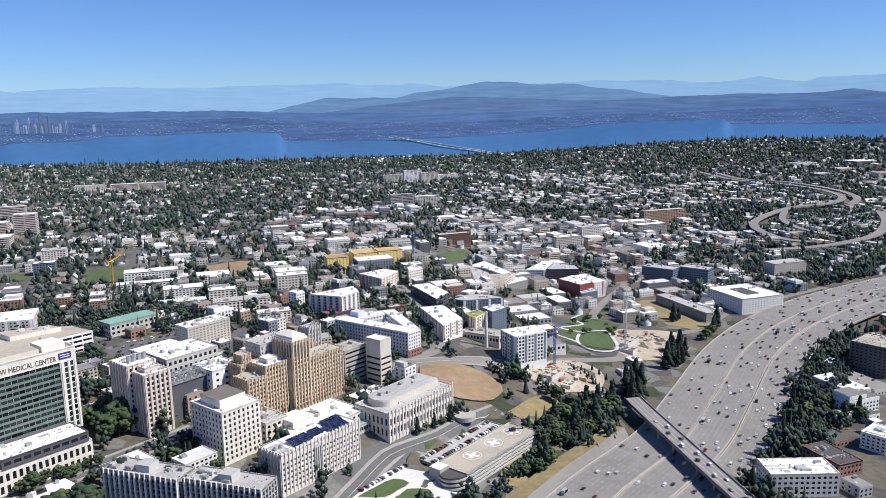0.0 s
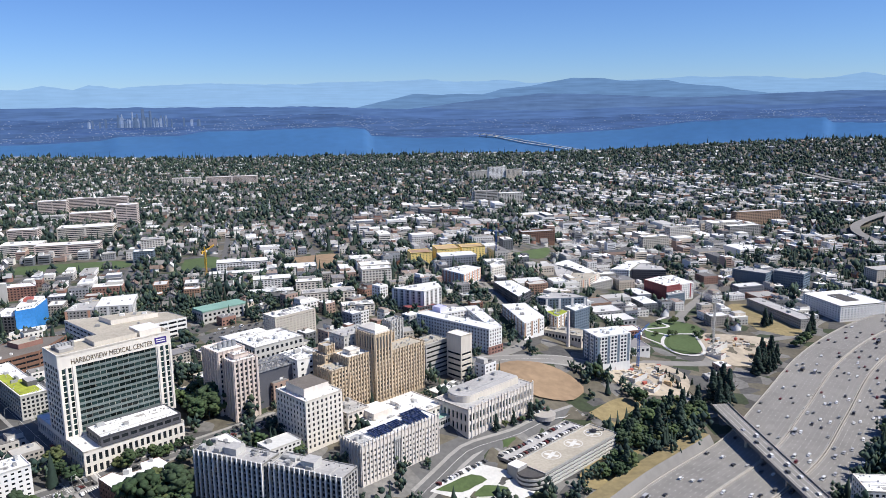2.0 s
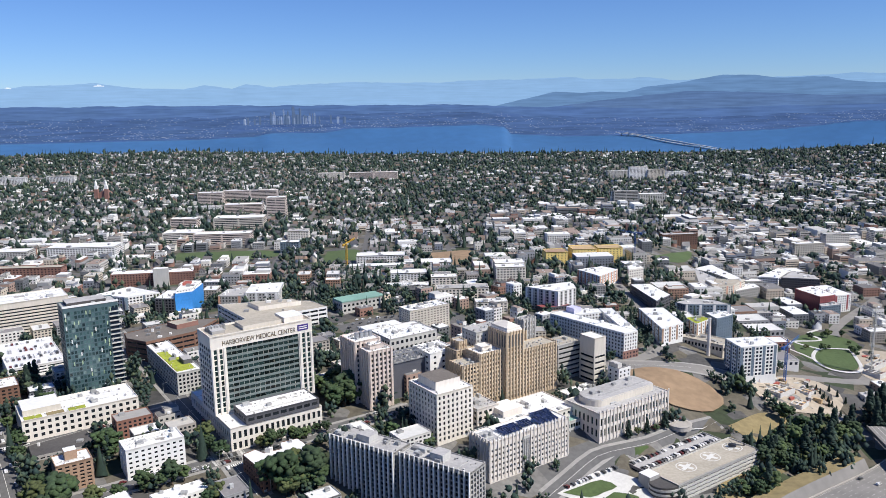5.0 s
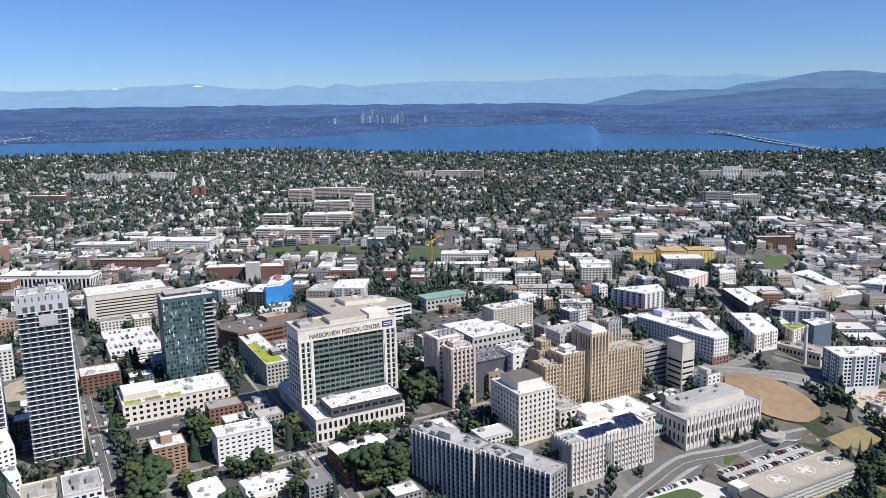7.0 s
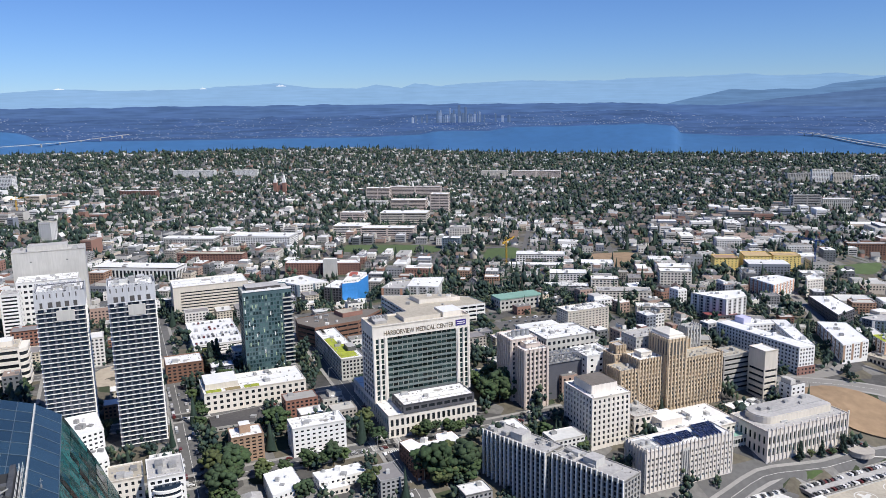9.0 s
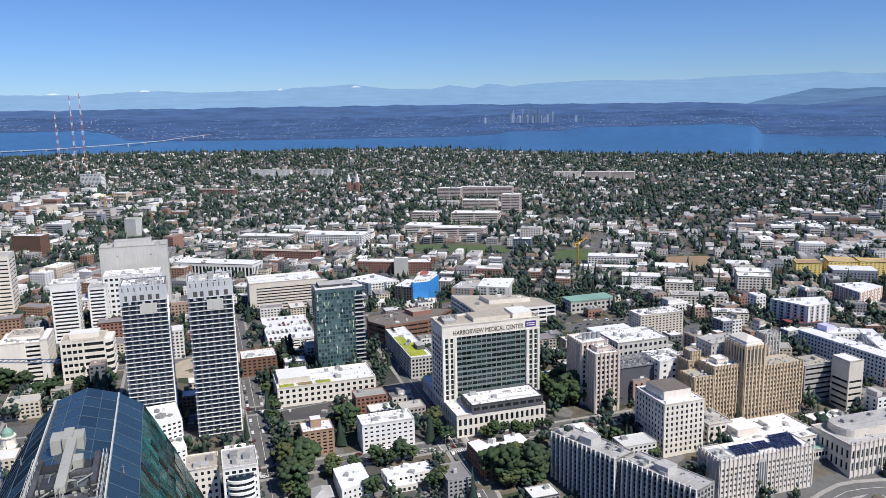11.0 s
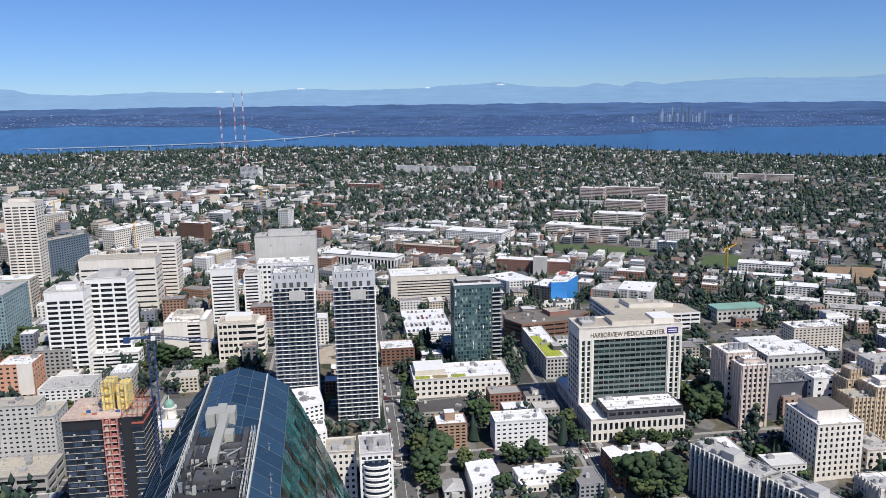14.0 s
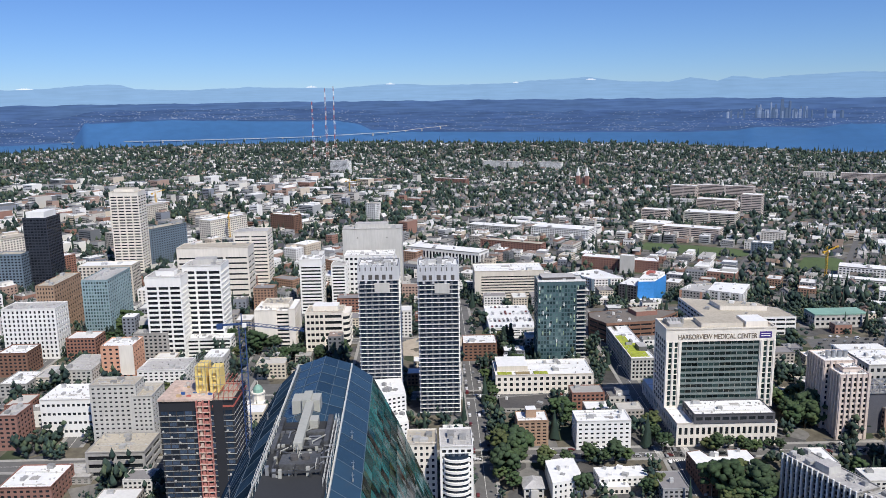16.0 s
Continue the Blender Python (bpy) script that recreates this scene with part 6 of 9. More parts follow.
plotted("clinic_penthouse", "pale stepped roof storey on a clinic", ((-150, 784), (-136, 764), (-96, 782), (-106, 792)), 115.1, 119.5, "cream", "rooftan", wx=0.03, wz=0.03, units=4)
plotted("brick_building", "dark red brick building with ribbon windows and terraces", ((-244.7, 694.8), (-238, 680), (-217, 667), (-182.2, 694.5), (-169.6, 737.6), (-206.7, 733.4)), 97, 116.5, "brownbrick", "roofbrown", bay=12, storey=4.0, wx=0.94, wz=0.4, deep=0.5, units=9)
plotted("brick_penthouse", "red brick plant room on a roof", ((-212, 715), (-200, 703), (-184, 717), (-196, 728)), 116.1, 120.5, "redbrick", "rooftan", wx=0.03, wz=0.03, units=1)
plotted("apartment_building", "grey and tan apartment row with stepped roofs", ((-194.5, 847.8), (-165, 846), (-166, 886), (-190, 880)), 96, 111, "grey", "roofgrey", accent="orange", every=6)
plotted("apartment_building", "pale grey apartment block with white gables", ((-164.5, 846), (-127.8, 844), (-128.4, 893.6), (-164.8, 888.2)), 96, 114, "lgrey", "roofwhite", accent="white", every=3)
plotted("brick_building", "brick apartment house with white roof round a notch", ((-100.2, 474.3), (-93.5, 481.1), (-86.7, 475), (-76, 480.6), (-78.4, 490.4), (-67.5, 495.6), (-51.2, 471.7), (-83.7, 450)), 83, 98, "brownbrick", wx=0.45, wz=0.5, units=5)
plotted("house_row", "low white-roofed house with stepped terraces", ((-149.2, 439.5), (-123.8, 456.4), (-115.5, 445.8), (-141.7, 429)), 83, 91, "white", units=5)
plotted("house_row", "white terrace wing with red paving beside it", ((-141.5, 428.8), (-127, 437.8), (-123, 432), (-137.5, 423)), 82, 88, "cream", units=2)
plotted("apartment_building", "white three-storey apartment house with grey roof", ((-176.6, 426.7), (-162.8, 439.8), (-147.2, 416.4), (-161.1, 401.6)), 82, 95, "white", "roofwhite", wx=0.4, wz=0.45, units=3)
plotted("garage_building", "low dark-roofed parking building", ((-247.3, 503.9), (-218.2, 527.4), (-203, 503), (-236.6, 486)), 90, 97, "grey", "roofdark", wx=0.7, wz=0.4, units=2)
plotted("office_building", "white stepped podium building under a tower", ((-321, 444), (-304, 457.9), (-284, 433), (-296.6, 416), (-310, 424)), 88, 118, "white", wx=0.55, wz=0.45, units=8)
plotted("office_building", "white lower roof terrace beside a tower", ((-296, 415.5), (-284.5, 432), (-272, 417), (-282, 402)), 86, 106, "white", "roofwhite", wx=0.5, wz=0.4, units=7)
home = thing("house", pose(-176, 406, 82.5, 0, 0, 31), "old grey house with a hipped shingle roof", "house")
q = Shape()
panes = q.facade((-6, -7, 0), (1, 0, 0), 12, 7, 3, 2, 0.45, 0.5, 0.2) + q.facade((6, -7, 0), (0, 1, 0), 14, 7, 4, 2, 0.4, 0.5, 0.2) + q.facade((6, 7, 0), (-1, 0, 0), 12, 7, 3, 2, 0.4, 0.5, 0.2) + q.facade((-6, 7, 0), (0, -1, 0), 14, 7, 4, 2, 0.4, 0.5, 0.2)
part("wall", q, M["lgrey"], home)
hang_panes(home, panes, "glass")
q = Shape()
q.v = [(-6.7, -7.7, 6.9), (6.7, -7.7, 6.9), (6.7, 7.7, 6.9), (-6.7, 7.7, 6.9), (0, -2.5, 10.6), (0, 2.5, 10.6)]
q.f = [(0, 1, 4), (1, 2, 5, 4), (2, 3, 5), (3, 0, 4, 5), (3, 2, 1, 0)]
q.m = [0] * 5
part("hip_roof", q, M["roofgrey"], home)
q = Shape()
q.box(-2, -9.4, 0, 2, -7.0, 6.4)
part("porch", q, M["lgrey"], home)
take(-176, 406, 16, 18, 59)
take(285, 680, 60, 44, 140)
take(238, 590, 30, 30, 90)

# courtyard and coloured details of the apartments
# dark slab laid on the solid roof in place of an open court
q = Shape()
q.box(-10, -16, 20.46, 10, 18, 21.0)
part("court_floor", q, M["roofdark"], courty, "dark roof slab in place of a courtyard opening")
extra(greyblk, "plant_screen", -20, -8, 76.5, 18, 10, 82, "lgrey", "roofgrey")
extra(navy, "penthouse_frame", -15, -11, 88.5, 15, 11, 96, "white", "roofwhite")
extra(tantower, "crown_block", -14, -9, 109.7, 12, 9, 114, "cream", "rooftan")
extra(white1, "plant_room", -8, -6, 74.6, 8, 6, 79, "white", "roofgrey")
extra(white2, "plant_room", -9, -6, 79.3, 9, 8, 84, "lgrey", "roofgrey")
for k in range(3):
    q = Shape()
    q.box(-36 + k * 14, -16, 15.3, -25 + k * 14, -10, 15.8)
    part("planted_bed", q, M["roofgreen"] if k != 1 else M["drygrass"], green_pod, "planted roof terrace bed")
extra(green_pod, "lower_roof", -36, -8, 15.3, -12, 16, 19.5, "beige", "roofwhite")
extra(green, "plant_screen", -16, -8, 74.5, 12, 8, 77.6, "roofdark", "roofgrey")
extra(green, "tower_cornice", -19.9, -11.3, 74.6, 19.9, -10.6, 76.2, "white")
extra(orangewhite, "cream_bay", 2, -13.0, 4, 13.5, -12.4, 29.3, "cream")
extra(bricktower, "lift_tower", -4, -2, 18.3, 3, 5, 24, "orangebrick", "roofwhite")
extra(greenroof, "ridge_roof", -26, -11, 12.3, 26, 11, 14.0, "copper")
for k in range(13):
    arc = [(-7.5 * math.cos(a * math.pi / 10), -12.55 - 5.0 * math.sin(a * math.pi / 10)) for a in range(11)]
    q = Shape()
    q.prism(arc, k * 3.4, k * 3.4 + 1.25)
    part("balcony", q, M["white"], roundbal)
    q = Shape()
    q.prism([(x * 0.9, (y + 12.55) * 0.72 - 12.55) for x, y in arc], k * 3.4 + 1.25, k * 3.4 + 3.4)
    part("bay_glazing", q, M["glassblue"], roundbal)
extra(roundb, "penthouse", -11, -6, 36, 12, 8, 40.5, "cream", "roofwhite")
for k in range(6):
    q = Shape()
    arc = [(17.0 + 6.0 * math.sin(a * math.pi / 12), -6.5 - 6.0 * math.cos(a * math.pi / 12)) for a in range(7)] + [(23.0, 12.4), (17.0, 12.4)]
    q.prism(arc, 1.5 + k * 5.6 + 2.8, 1.5 + k * 5.6 + 5.6)
    q.prism([(17.0 + (x - 17.0) * 0.9, y * 0.97) for x, y in arc], 1.5 + k * 5.6, 1.5 + k * 5.6 + 2.8, 1)
    part("rounded_bay", q, (M["cream"], M["glass"]), roundb, "rounded corner with window band")
for k in range(5):
    q = Shape()
    q.box(-17.2 + k * 4.1, -13.3, 0, -16.2 + k * 4.1, -12.502, 36.5)
    part("pier", q, M["cream"], roundb)
block("office_podium", "white stepped tower podium with window bands", -524.4, 477.5, 96.5, 44, 14, 17, 59, wall="white", roof="roofwhite", floors=4, bays=3, sbays=2, wx=0.9, wz=0.5, units=2)
# low white-roofed links of the hospital
link_a = block("hospital_link", "low white-roofed hospital link between stone wings", 97.5, 552, 74, 66, 38, 15, 59, wall="stone", roof="roofwhite", floors=3, bays=14, sbays=8, wx=0.5, wz=0.5, units=9)
extra(link_a, "raised_roof", -26, -4, 14.5, -8, 14, 20, "stone", "roofwhite")
extra(link_a, "raised_roof", 4, 2, 14.5, 16, 12, 17.5, "white", "roofwhite")
link_b = block("hospital_link", "low white-roofed plant block behind stone building", 150, 590, 74, 32, 24, 12, 59, wall="lgrey", roof="roofwhite", floors=2, bays=7, sbays=5, units=8)
link_c = block("hospital_link", "low grey-roofed hospital annex beside office block", 58, 556, 80, 20, 34, 16, 59, wall="stone", roof="roofgrey", floors=3, bays=4, sbays=7, units=3)

# mixed panels, planted roof and a helicopter
M["limepanel"] = mat("pale_green_panel", (0.42, 0.52, 0.34), 0.6)
rng = random.Random(12)
for k in range(40):
    bx, fl = rng.randrange(12), rng.randrange(20)
    q = Shape()
    x0, z0 = -19.4 + bx * 2.9, 1.0 + fl * 3.5
    q.box(x0 + 0.9, -11.1, z0 + 0.3, x0 + 1.7, -11.002, z0 + 3.2)
    part("facade_panel", q, M["limepanel"] if k % 3 else M["white"], green)
for fl in range(19):
    q = Shape()
    q.box(12.6, -12.4, 2.0 + fl * 3.6, 20.6, -11.0, 2.22 + fl * 3.6)
    q.box(12.6, -12.4, 2.22 + fl * 3.6, 20.6, -12.32, 3.1 + fl * 3.6)
    q.box(13.0, -11.06, 2.3 + fl * 3.6, 19.2, -11.003, 5.1 + fl * 3.6, 1)
    part("balcony", q, (M["lgrey"], M["glassblue"]), green)
q = Shape()
q.box(-8.2, -44, 18.02, 6.5, -8, 18.3)
q.box(-8.2, -8, 18.02, 0.0, 14, 18.3)
part("planted_bed", q, M["roofgreen"], lime, "yellow-green sedum bed")
extra(lime, "penthouse", 1.5, -30, 18.0, 8.5, -18, 22, "dgrey", "roofgrey")
bird = thing("helicopter", heli.matrix_world @ pose(34, 2, 12.1, 0, 0, 40), "dark helicopter parked on a rooftop helipad", "helicopter")
q = Shape()
q.prism([(-1.1, -2.6), (1.1, -2.6), (1.4, 0), (0.9, 2.2), (0, 3.0), (-0.9, 2.2), (-1.4, 0)], 0.6, 2.6)
part("fuselage", q, M["navy"], bird)
q = Shape()
q.beam((0, -2.4, 2.1), (0, -8.2, 2.3), 0.28)
q.box(-0.1, -8.6, 1.9, 0.1, -7.6, 3.8)
part("tail_boom", q, M["navy"], bird)
q = Shape()
for a in (0.4, 0.4 + math.pi / 2):
    q.beam((-5.2 * math.cos(a), -5.2 * math.sin(a), 3.2), (5.2 * math.cos(a), 5.2 * math.sin(a), 3.2), 0.10)
q.beam((0, 0, 2.6), (0, 0, 3.3), 0.2)
part("rotor", q, M["dgrey"], bird)
q = Shape()
for x in (-1.1, 1.1):
    q.beam((x, -2.2, 0.1), (x, 2.4, 0.1), 0.07)
    q.beam((x, -1, 0.1), (x * 0.7, -1, 0.8), 0.06)
    q.beam((x, 1, 0.1), (x * 0.7, 1, 0.8), 0.06)
part("skid", q, M["steel"], bird)


# ---- freeway ----
def slab(name, points, half, label, category="road", lift=0.12, thick=0.0, material="asphalt", z=None, kind="structure", gap=2.0, clear=True):
    """A road along ground points, or at heights of its own when the points carry them."""
    line = spline(points, 14.0)
    s = Shape()
    ribbon(s, line, half, -half, lift, thick, height=True if len(points[0]) == 3 else None)
    ob = part(name, s, M[material])
    if clear:
        for a, b in zip(line, line[1:]):
            m, w = (a + b) / 2, b - a
            TAKEN.append((m.x, m.y, w.x / w.length, w.y / w.length, w.length / 2 + 2, half + gap))
    return tagged(ob, label, category, kind=kind)


drive = [Vector((p.x, p.y, 44.5 + 5.0 * mix(0, 1, (p.x - 520) / 180))) for p in spline(FREEWAY, 14.0)]
LANES = []
for a, b, up in ((44, 4.4, 0.0), (4, -28, 0.6), (-28.6, -60, 0.5)):
    s = Shape()
    ribbon(s, drive, a, b, up, 1.6, height=True)
    tagged(part("freeway", s, M["freeway"]), "pale concrete freeway carriageway with many lanes", "road", kind="structure")
    w = Shape()
    for e in (a - 0.3, b + 0.9):
        ribbon(w, drive, e, e - 0.6, up + 1.0, 1.0, height=True)
    tagged(part("barrier", w, M["barrier"]), "low concrete barrier along the freeway", "barrier", kind="structure")
    n = round((a - b - 4) / 3.9)
    for i in range(n):
        LANES.append((b + 2 + (a - b - 4) * (i + 0.5) / n, up))
    mk = Shape()
    nr = sides(drive)
    for i in range(n + 1):
        off = b + 2 + (a - b - 4) * i / n
        for k in range(len(drive) - 1):
            p, q = drive[k] + nr[k] * off, drive[k + 1] + nr[k + 1] * off
            spans = ((0, 1),) if i in (0, n) else ((0.05, 0.30), (0.55, 0.80))
            for f0, f1 in spans:
                c0, c1 = p.lerp(q, f0), p.lerp(q, f1)
                o = nr[k] * 0.06
                mk.quad(*[tuple(v + Vector((0, 0, up + 0.03))) for v in (c0 - o, c1 - o, c1 + o, c0 + o)])
    tagged(part("lane_markings", mk, M["paint"]), "white lane dashes on the freeway", "road marking", kind="stuff")
for p, n in zip(drive, sides(drive)):
    TAKEN.append((p.x, p.y, n.x, n.y, 70, 11))
pier_rows = [i for i in range(len(drive)) if drive[i].x > 600][::2]
for i in pier_rows:
    n = sides(drive)[i]
    q = Shape()
    for off in (40, 15, -12, -43):
        c = drive[i] + n * off
        q.box(c.x - 0.9, c.y - 0.9, 36, c.x + 0.9, c.y + 0.9, drive[i].z - 1.2)
    tagged(part("viaduct_pier", q, M["barrier"]), "concrete viaduct column row under the freeway", "pier", kind="structure")
# sloped concrete wall beside the lower carriageways
w = Shape()
low = [p for p in drive if p.x < 372]
for (a, za), (b, zb) in (((44.5, 0.0), (49, 7.0)),):
    nr = sides(low)
    for k in range(len(low) - 1):
        P = [low[k] + nr[k] * a + Vector((0, 0, za)), low[k + 1] + nr[k + 1] * a + Vector((0, 0, za)), low[k + 1] + nr[k + 1] * b + Vector((0, 0, zb)), low[k] + nr[k] * b + Vector((0, 0, zb))]
        w.quad(*[tuple(v) for v in P])
        Q = [low[k] + nr[k] * (b + 14), low[k + 1] + nr[k + 1] * (b + 14)]
        w.quad(tuple(P[3]), tuple(P[2]), (Q[1].x, Q[1].y, max(ground(Q[1].x, Q[1].y), 50.0)), (Q[0].x, Q[0].y, max(ground(Q[0].x, Q[0].y), 50.0)), 1)
tagged(part("retaining_wall", w, (M["freeway"], M["drygrass"])), "sloped concrete retaining wall with dry bank above", "wall", kind="structure")

# overpass
deck = [Vector((385, 566, 55.5)), Vector((380, 537, 54.5)), Vector((368, 470, 54)), Vector((356, 405, 54)), Vector((344, 345, 56))]
line = spline([tuple(p) for p in deck], 10)
s = Shape()
ribbon(s, line, 7.6, -7.6, 0, 2.0, height=True)
for e in (7.9, -7.3):
    ribbon(s, line, e, e - 0.6, 1.1, 1.4, height=True)
over = tagged(part("overpass", s, M["freeway"]), "concrete road bridge crossing over the freeway", "bridge", kind="structure")
mk = Shape()
for e in (0.2, 4.4, -4.0):
    ribbon(mk, line, e, e - 0.25, 0.03, 0, height=True)
part("lane_marking", mk, M["paint"], over)
for y in (505, 478, 440, 415):
    q = Shape()
    mid_x = 368 + (y - 470) * 0.182
    for x in (mid_x - 5, mid_x, mid_x + 5):
        q.box(x - 0.7, y - 0.7, 43, x + 0.7, y + 0.7, 52.2)
    q.box(mid_x - 7, y - 0.9, 51.2, mid_x + 7, y + 0.9, 52.2)
    part("bridge_pier", q, M["barrier"], over)

# far interchange ramps
for pts, half in ((((1592, 2010), (1579, 1840), (1590, 1676), (1618, 1566), (1597, 1473), (1503, 1420), (1384, 1418), (1231, 1349), (1156, 1281), (1117, 1198), (1112, 1134), (1137, 1105)), 9),
                  (((1625, 1990), (1610, 1840), (1625, 1690), (1655, 1560), (1630, 1460), (1540, 1392)), 9), (((1348, 1398), (1267, 1320), (1225, 1237), (1218, 1170), (1221, 1118)), 7), (((1000, 1080), (1101, 1068), (1194, 1080), (1302, 1114), (1442, 1212), (1553, 1325)), 9)):
    slab("freeway_ramp", [(x, y, ground(x, y) + 9) for x, y in pts], half, "curving concrete freeway ramp on columns", lift=0, thick=1.8, material="freeway", gap=10)
    for p in spline(pts, 42)[1:-1]:
        q = Shape()
        g = ground(p.x, p.y)
        q.box(p.x - 1, p.y - 1, g - 2, p.x + 1, p.y + 1, g + 7.6)
        tagged(part("ramp_column", q, M["barrier"]), "concrete ramp column", "pier", kind="structure")


# ---- streets ----
def hill(s, q):
    """Plan place from the hill's own street grid: s runs up the streets, q along the avenues."""
    return (-0.515 * s + 0.857 * q, 0.857 * s + 0.515 * q)


STREETS = []
for q0, s0, s1 in ((30, 395, 860), (156, 400, 800), (-62, 470, 900), (-155, 430, 900), (-250, 500, 900), (-345, 420, 900), (-440, 430, 900), (-540, 450, 900), (250, 560, 800)):
    STREETS.append(([hill(s0 + (s1 - s0) * k / 6, q0) for k in range(7)], 6.5))
for s0, q0, q1 in ((478, -560, 300), (572, -560, 150), (705, -560, 330), (800, -560, 330), (395, -420, 150)):
    STREETS.append(([hill(s0, q0 + (q1 - q0) * k / 6) for k in range(7)], 6.0))
STREETS += [([(182, 648), (260, 650), (331, 638), (366, 610), (385, 566)], 7), ([(331, 640), (372, 668), (440, 672), (470, 700), (506, 836), (656, 990), (700, 1080)], 6), ([(182, 648), (250, 690), (268, 800), (270, 980)], 6), ([(440, 672), (503, 731), (600, 745), (700, 800), (900, 850)], 5), ([(97, 467), (120, 491), (142, 513), (164, 524), (190, 535), (214, 550), (254, 570)], 5)]
PALE = [v[0] for v in STREETS[-5:-1]]
for x in (-700, -560, -430, -300, -170, -45, 85, 215, 345, 470, 600, 730, 860, 990):
    STREETS.append(([(x + 0.1, y) for y in range(max(930, int(900 + abs(x) * 0.25)), 2300, 120)], 5.5))
for y in (960, 1080, 1200, 1330, 1460, 1600, 1740, 1900):
    STREETS.append(([(x, y + 0.1) for x in range(-1500, 1200, 150)], 5.0))
for pts, half in STREETS:
    far_one = min(math.hypot(*p) for p in pts) > 850
    pale = pts in PALE
    slab("street", pts, half * (0.72 if far_one else 1.0), "pale concrete street" if pale else "grey asphalt city street", lift=0.14, gap=-1.5 if far_one else 1.5, material="freeway" if pale else "asphalt")
    near = sum(math.hypot(*p) for p in pts) / len(pts) < 800
    if near:
        line = spline(pts, 14)
        for side in (1, -1):
            s = Shape()
            a = side * (half + 2.6)
            b = side * half
            ribbon(s, line, max(a, b), min(a, b), 0.28, 0.3)
            tagged(part("pavement", s, M["sidewalk"]), "pale concrete pavement along the street", "pavement", kind="structure")
        mk = Shape()
        ribbon(mk, line, 0.12, -0.12, 0.17)
        tagged(part("centre_line", mk, M["paint"]), "painted street centre line", "road marking", kind="structure")
for s0, q0, turn in ((468, 156, 0), (488, 156, 0), (478, 146, 1), (478, 166, 1), (478, 20, 1), (478, 40, 1), (572, 146, 1), (572, 20, 1)):
    mk = Shape()
    for k in range(8):
        u = -5.2 + k * 1.4
        c = [hill(s0 + (u if turn else -1.4), q0 + (-1.4 if turn else u)), hill(s0 + (u + 0.7 if turn else -1.4), q0 + (-1.4 if turn else u + 0.7)), hill(s0 + (u + 0.7 if turn else 1.4), q0 + (1.4 if turn else u + 0.7)), hill(s0 + (u if turn else 1.4), q0 + (1.4 if turn else u))]
        mk.quad(*[(x, y, ground(x, y) + 0.30) for x, y in c])
    tagged(part("zebra_crossing", mk, M["paint"]), "white zebra crossing bars on the street", "road marking", kind="structure")


# ---- open ground ----
def patch(name, ring, material, label, category, lift=0.25, rough=0.0, clear=True, kind="structure"):
    """A sheet over the ground inside a rounded ring of corners."""
    pts = spline([*ring, ring[0]], 9)[:-1]
    c = sum(pts, Vector()) / len(pts)
    rows = 7
    v = [(c.x, c.y, ground(c.x, c.y) + lift)]
    f = []
    n = len(pts)
    for i in range(1, rows + 1):
        for p in pts:
            q = c.lerp(p, i / rows)
            v.append((q.x, q.y, ground(q.x, q.y) + lift + rough * noise.noise((q.x * 0.09, q.y * 0.09, 2.0)) * (1 - (i / rows) ** 4)))
    for j in range(n):
        k = (j + 1) % n
        f.append((0, 1 + j, 1 + k))
        for i in range(rows - 1):
            f.append((1 + i * n + j, 1 + (i + 1) * n + j, 1 + (i + 1) * n + k, 1 + i * n + k))
    ob = part(name, mesh_of(name, v, f, (M[material],), smooth=True), ())
    if clear:
        for p in pts[::2]:
            for k in (0.25, 0.6, 0.95):
                q = c.lerp(p, k)
                TAKEN.append((q.x, q.y, 1, 0, 9, 9))
    return tagged(ob, label, category, kind=kind)


patch("bare_field", ((193, 632), (227, 644), (262, 630), (274, 604), (263, 588), (246, 580), (215, 590)), "soil", "freshly graded brown soil field", "field", 1.3, 1.2)
patch("forecourt", (hill(382, 336), hill(382, 400), hill(384, 470), hill(366, 492), hill(344, 470), hill(342, 400), hill(346, 340)), "asphalt", "dark paved hospital forecourt with parking", "forecourt", 0.12)
patch("dry_bank", ((262, 566), (305, 592), (327, 575), (305, 548), (280, 545)), "drygrass", "dry yellow grass bank beside the garage", "field", 0.5, 1.5)
patch("dry_verge", ((230, 470), (262, 500), (300, 528), (285, 540), (240, 508), (215, 480)), "drygrass", "dry grass strip under the trees", "field", 0.6, 1.0, clear=False)
patch("plaza", ((104, 471), (138, 497), (155, 497), (184, 483), (176, 467), (156, 461), (126, 463)), "paleconc", "pale concrete plaza round two lawns", "plaza", 0.3)
patch("lawn", ((108, 472), (122, 480), (138, 488), (148, 483), (137, 476), (126, 470)), "lawn", "mown green lawn edged by pale paths", "lawn", 0.5)
patch("lawn", ((144, 477), (152, 477), (160, 474), (158, 467), (144, 465), (133, 467)), "lawn", "small mown lawn edged by pale paths", "lawn", 0.5)
patch("garden_bed", (hill(356, 400), hill(362, 420), hill(357, 440), hill(350, 432), hill(349, 408)), "lawn", "planted island in the forecourt", "garden bed", 0.35, clear=False)
patch("park_lawn", ((485, 838), (508, 800), (488, 756), (440, 700), (418, 704), (412, 740), (440, 800)), "lawn", "green park lawn with curving paths", "park", 0.3)
patch("park_oval", ((480, 762), (455, 705), (428, 700), (425, 722), (450, 758)), "lawn", "oval park lawn ringed by a pale path", "park", 0.75, clear=False)
path = Shape()
ribbon(path, spline(((484, 766), (455, 700), (424, 696), (420, 724), (448, 762), (484, 766)), 6), 1.8, -1.8, 0.85)
ribbon(path, spline(((448, 762), (432, 786), (470, 800), (470, 826), (492, 845)), 6), 2.0, -2.0, 0.5)
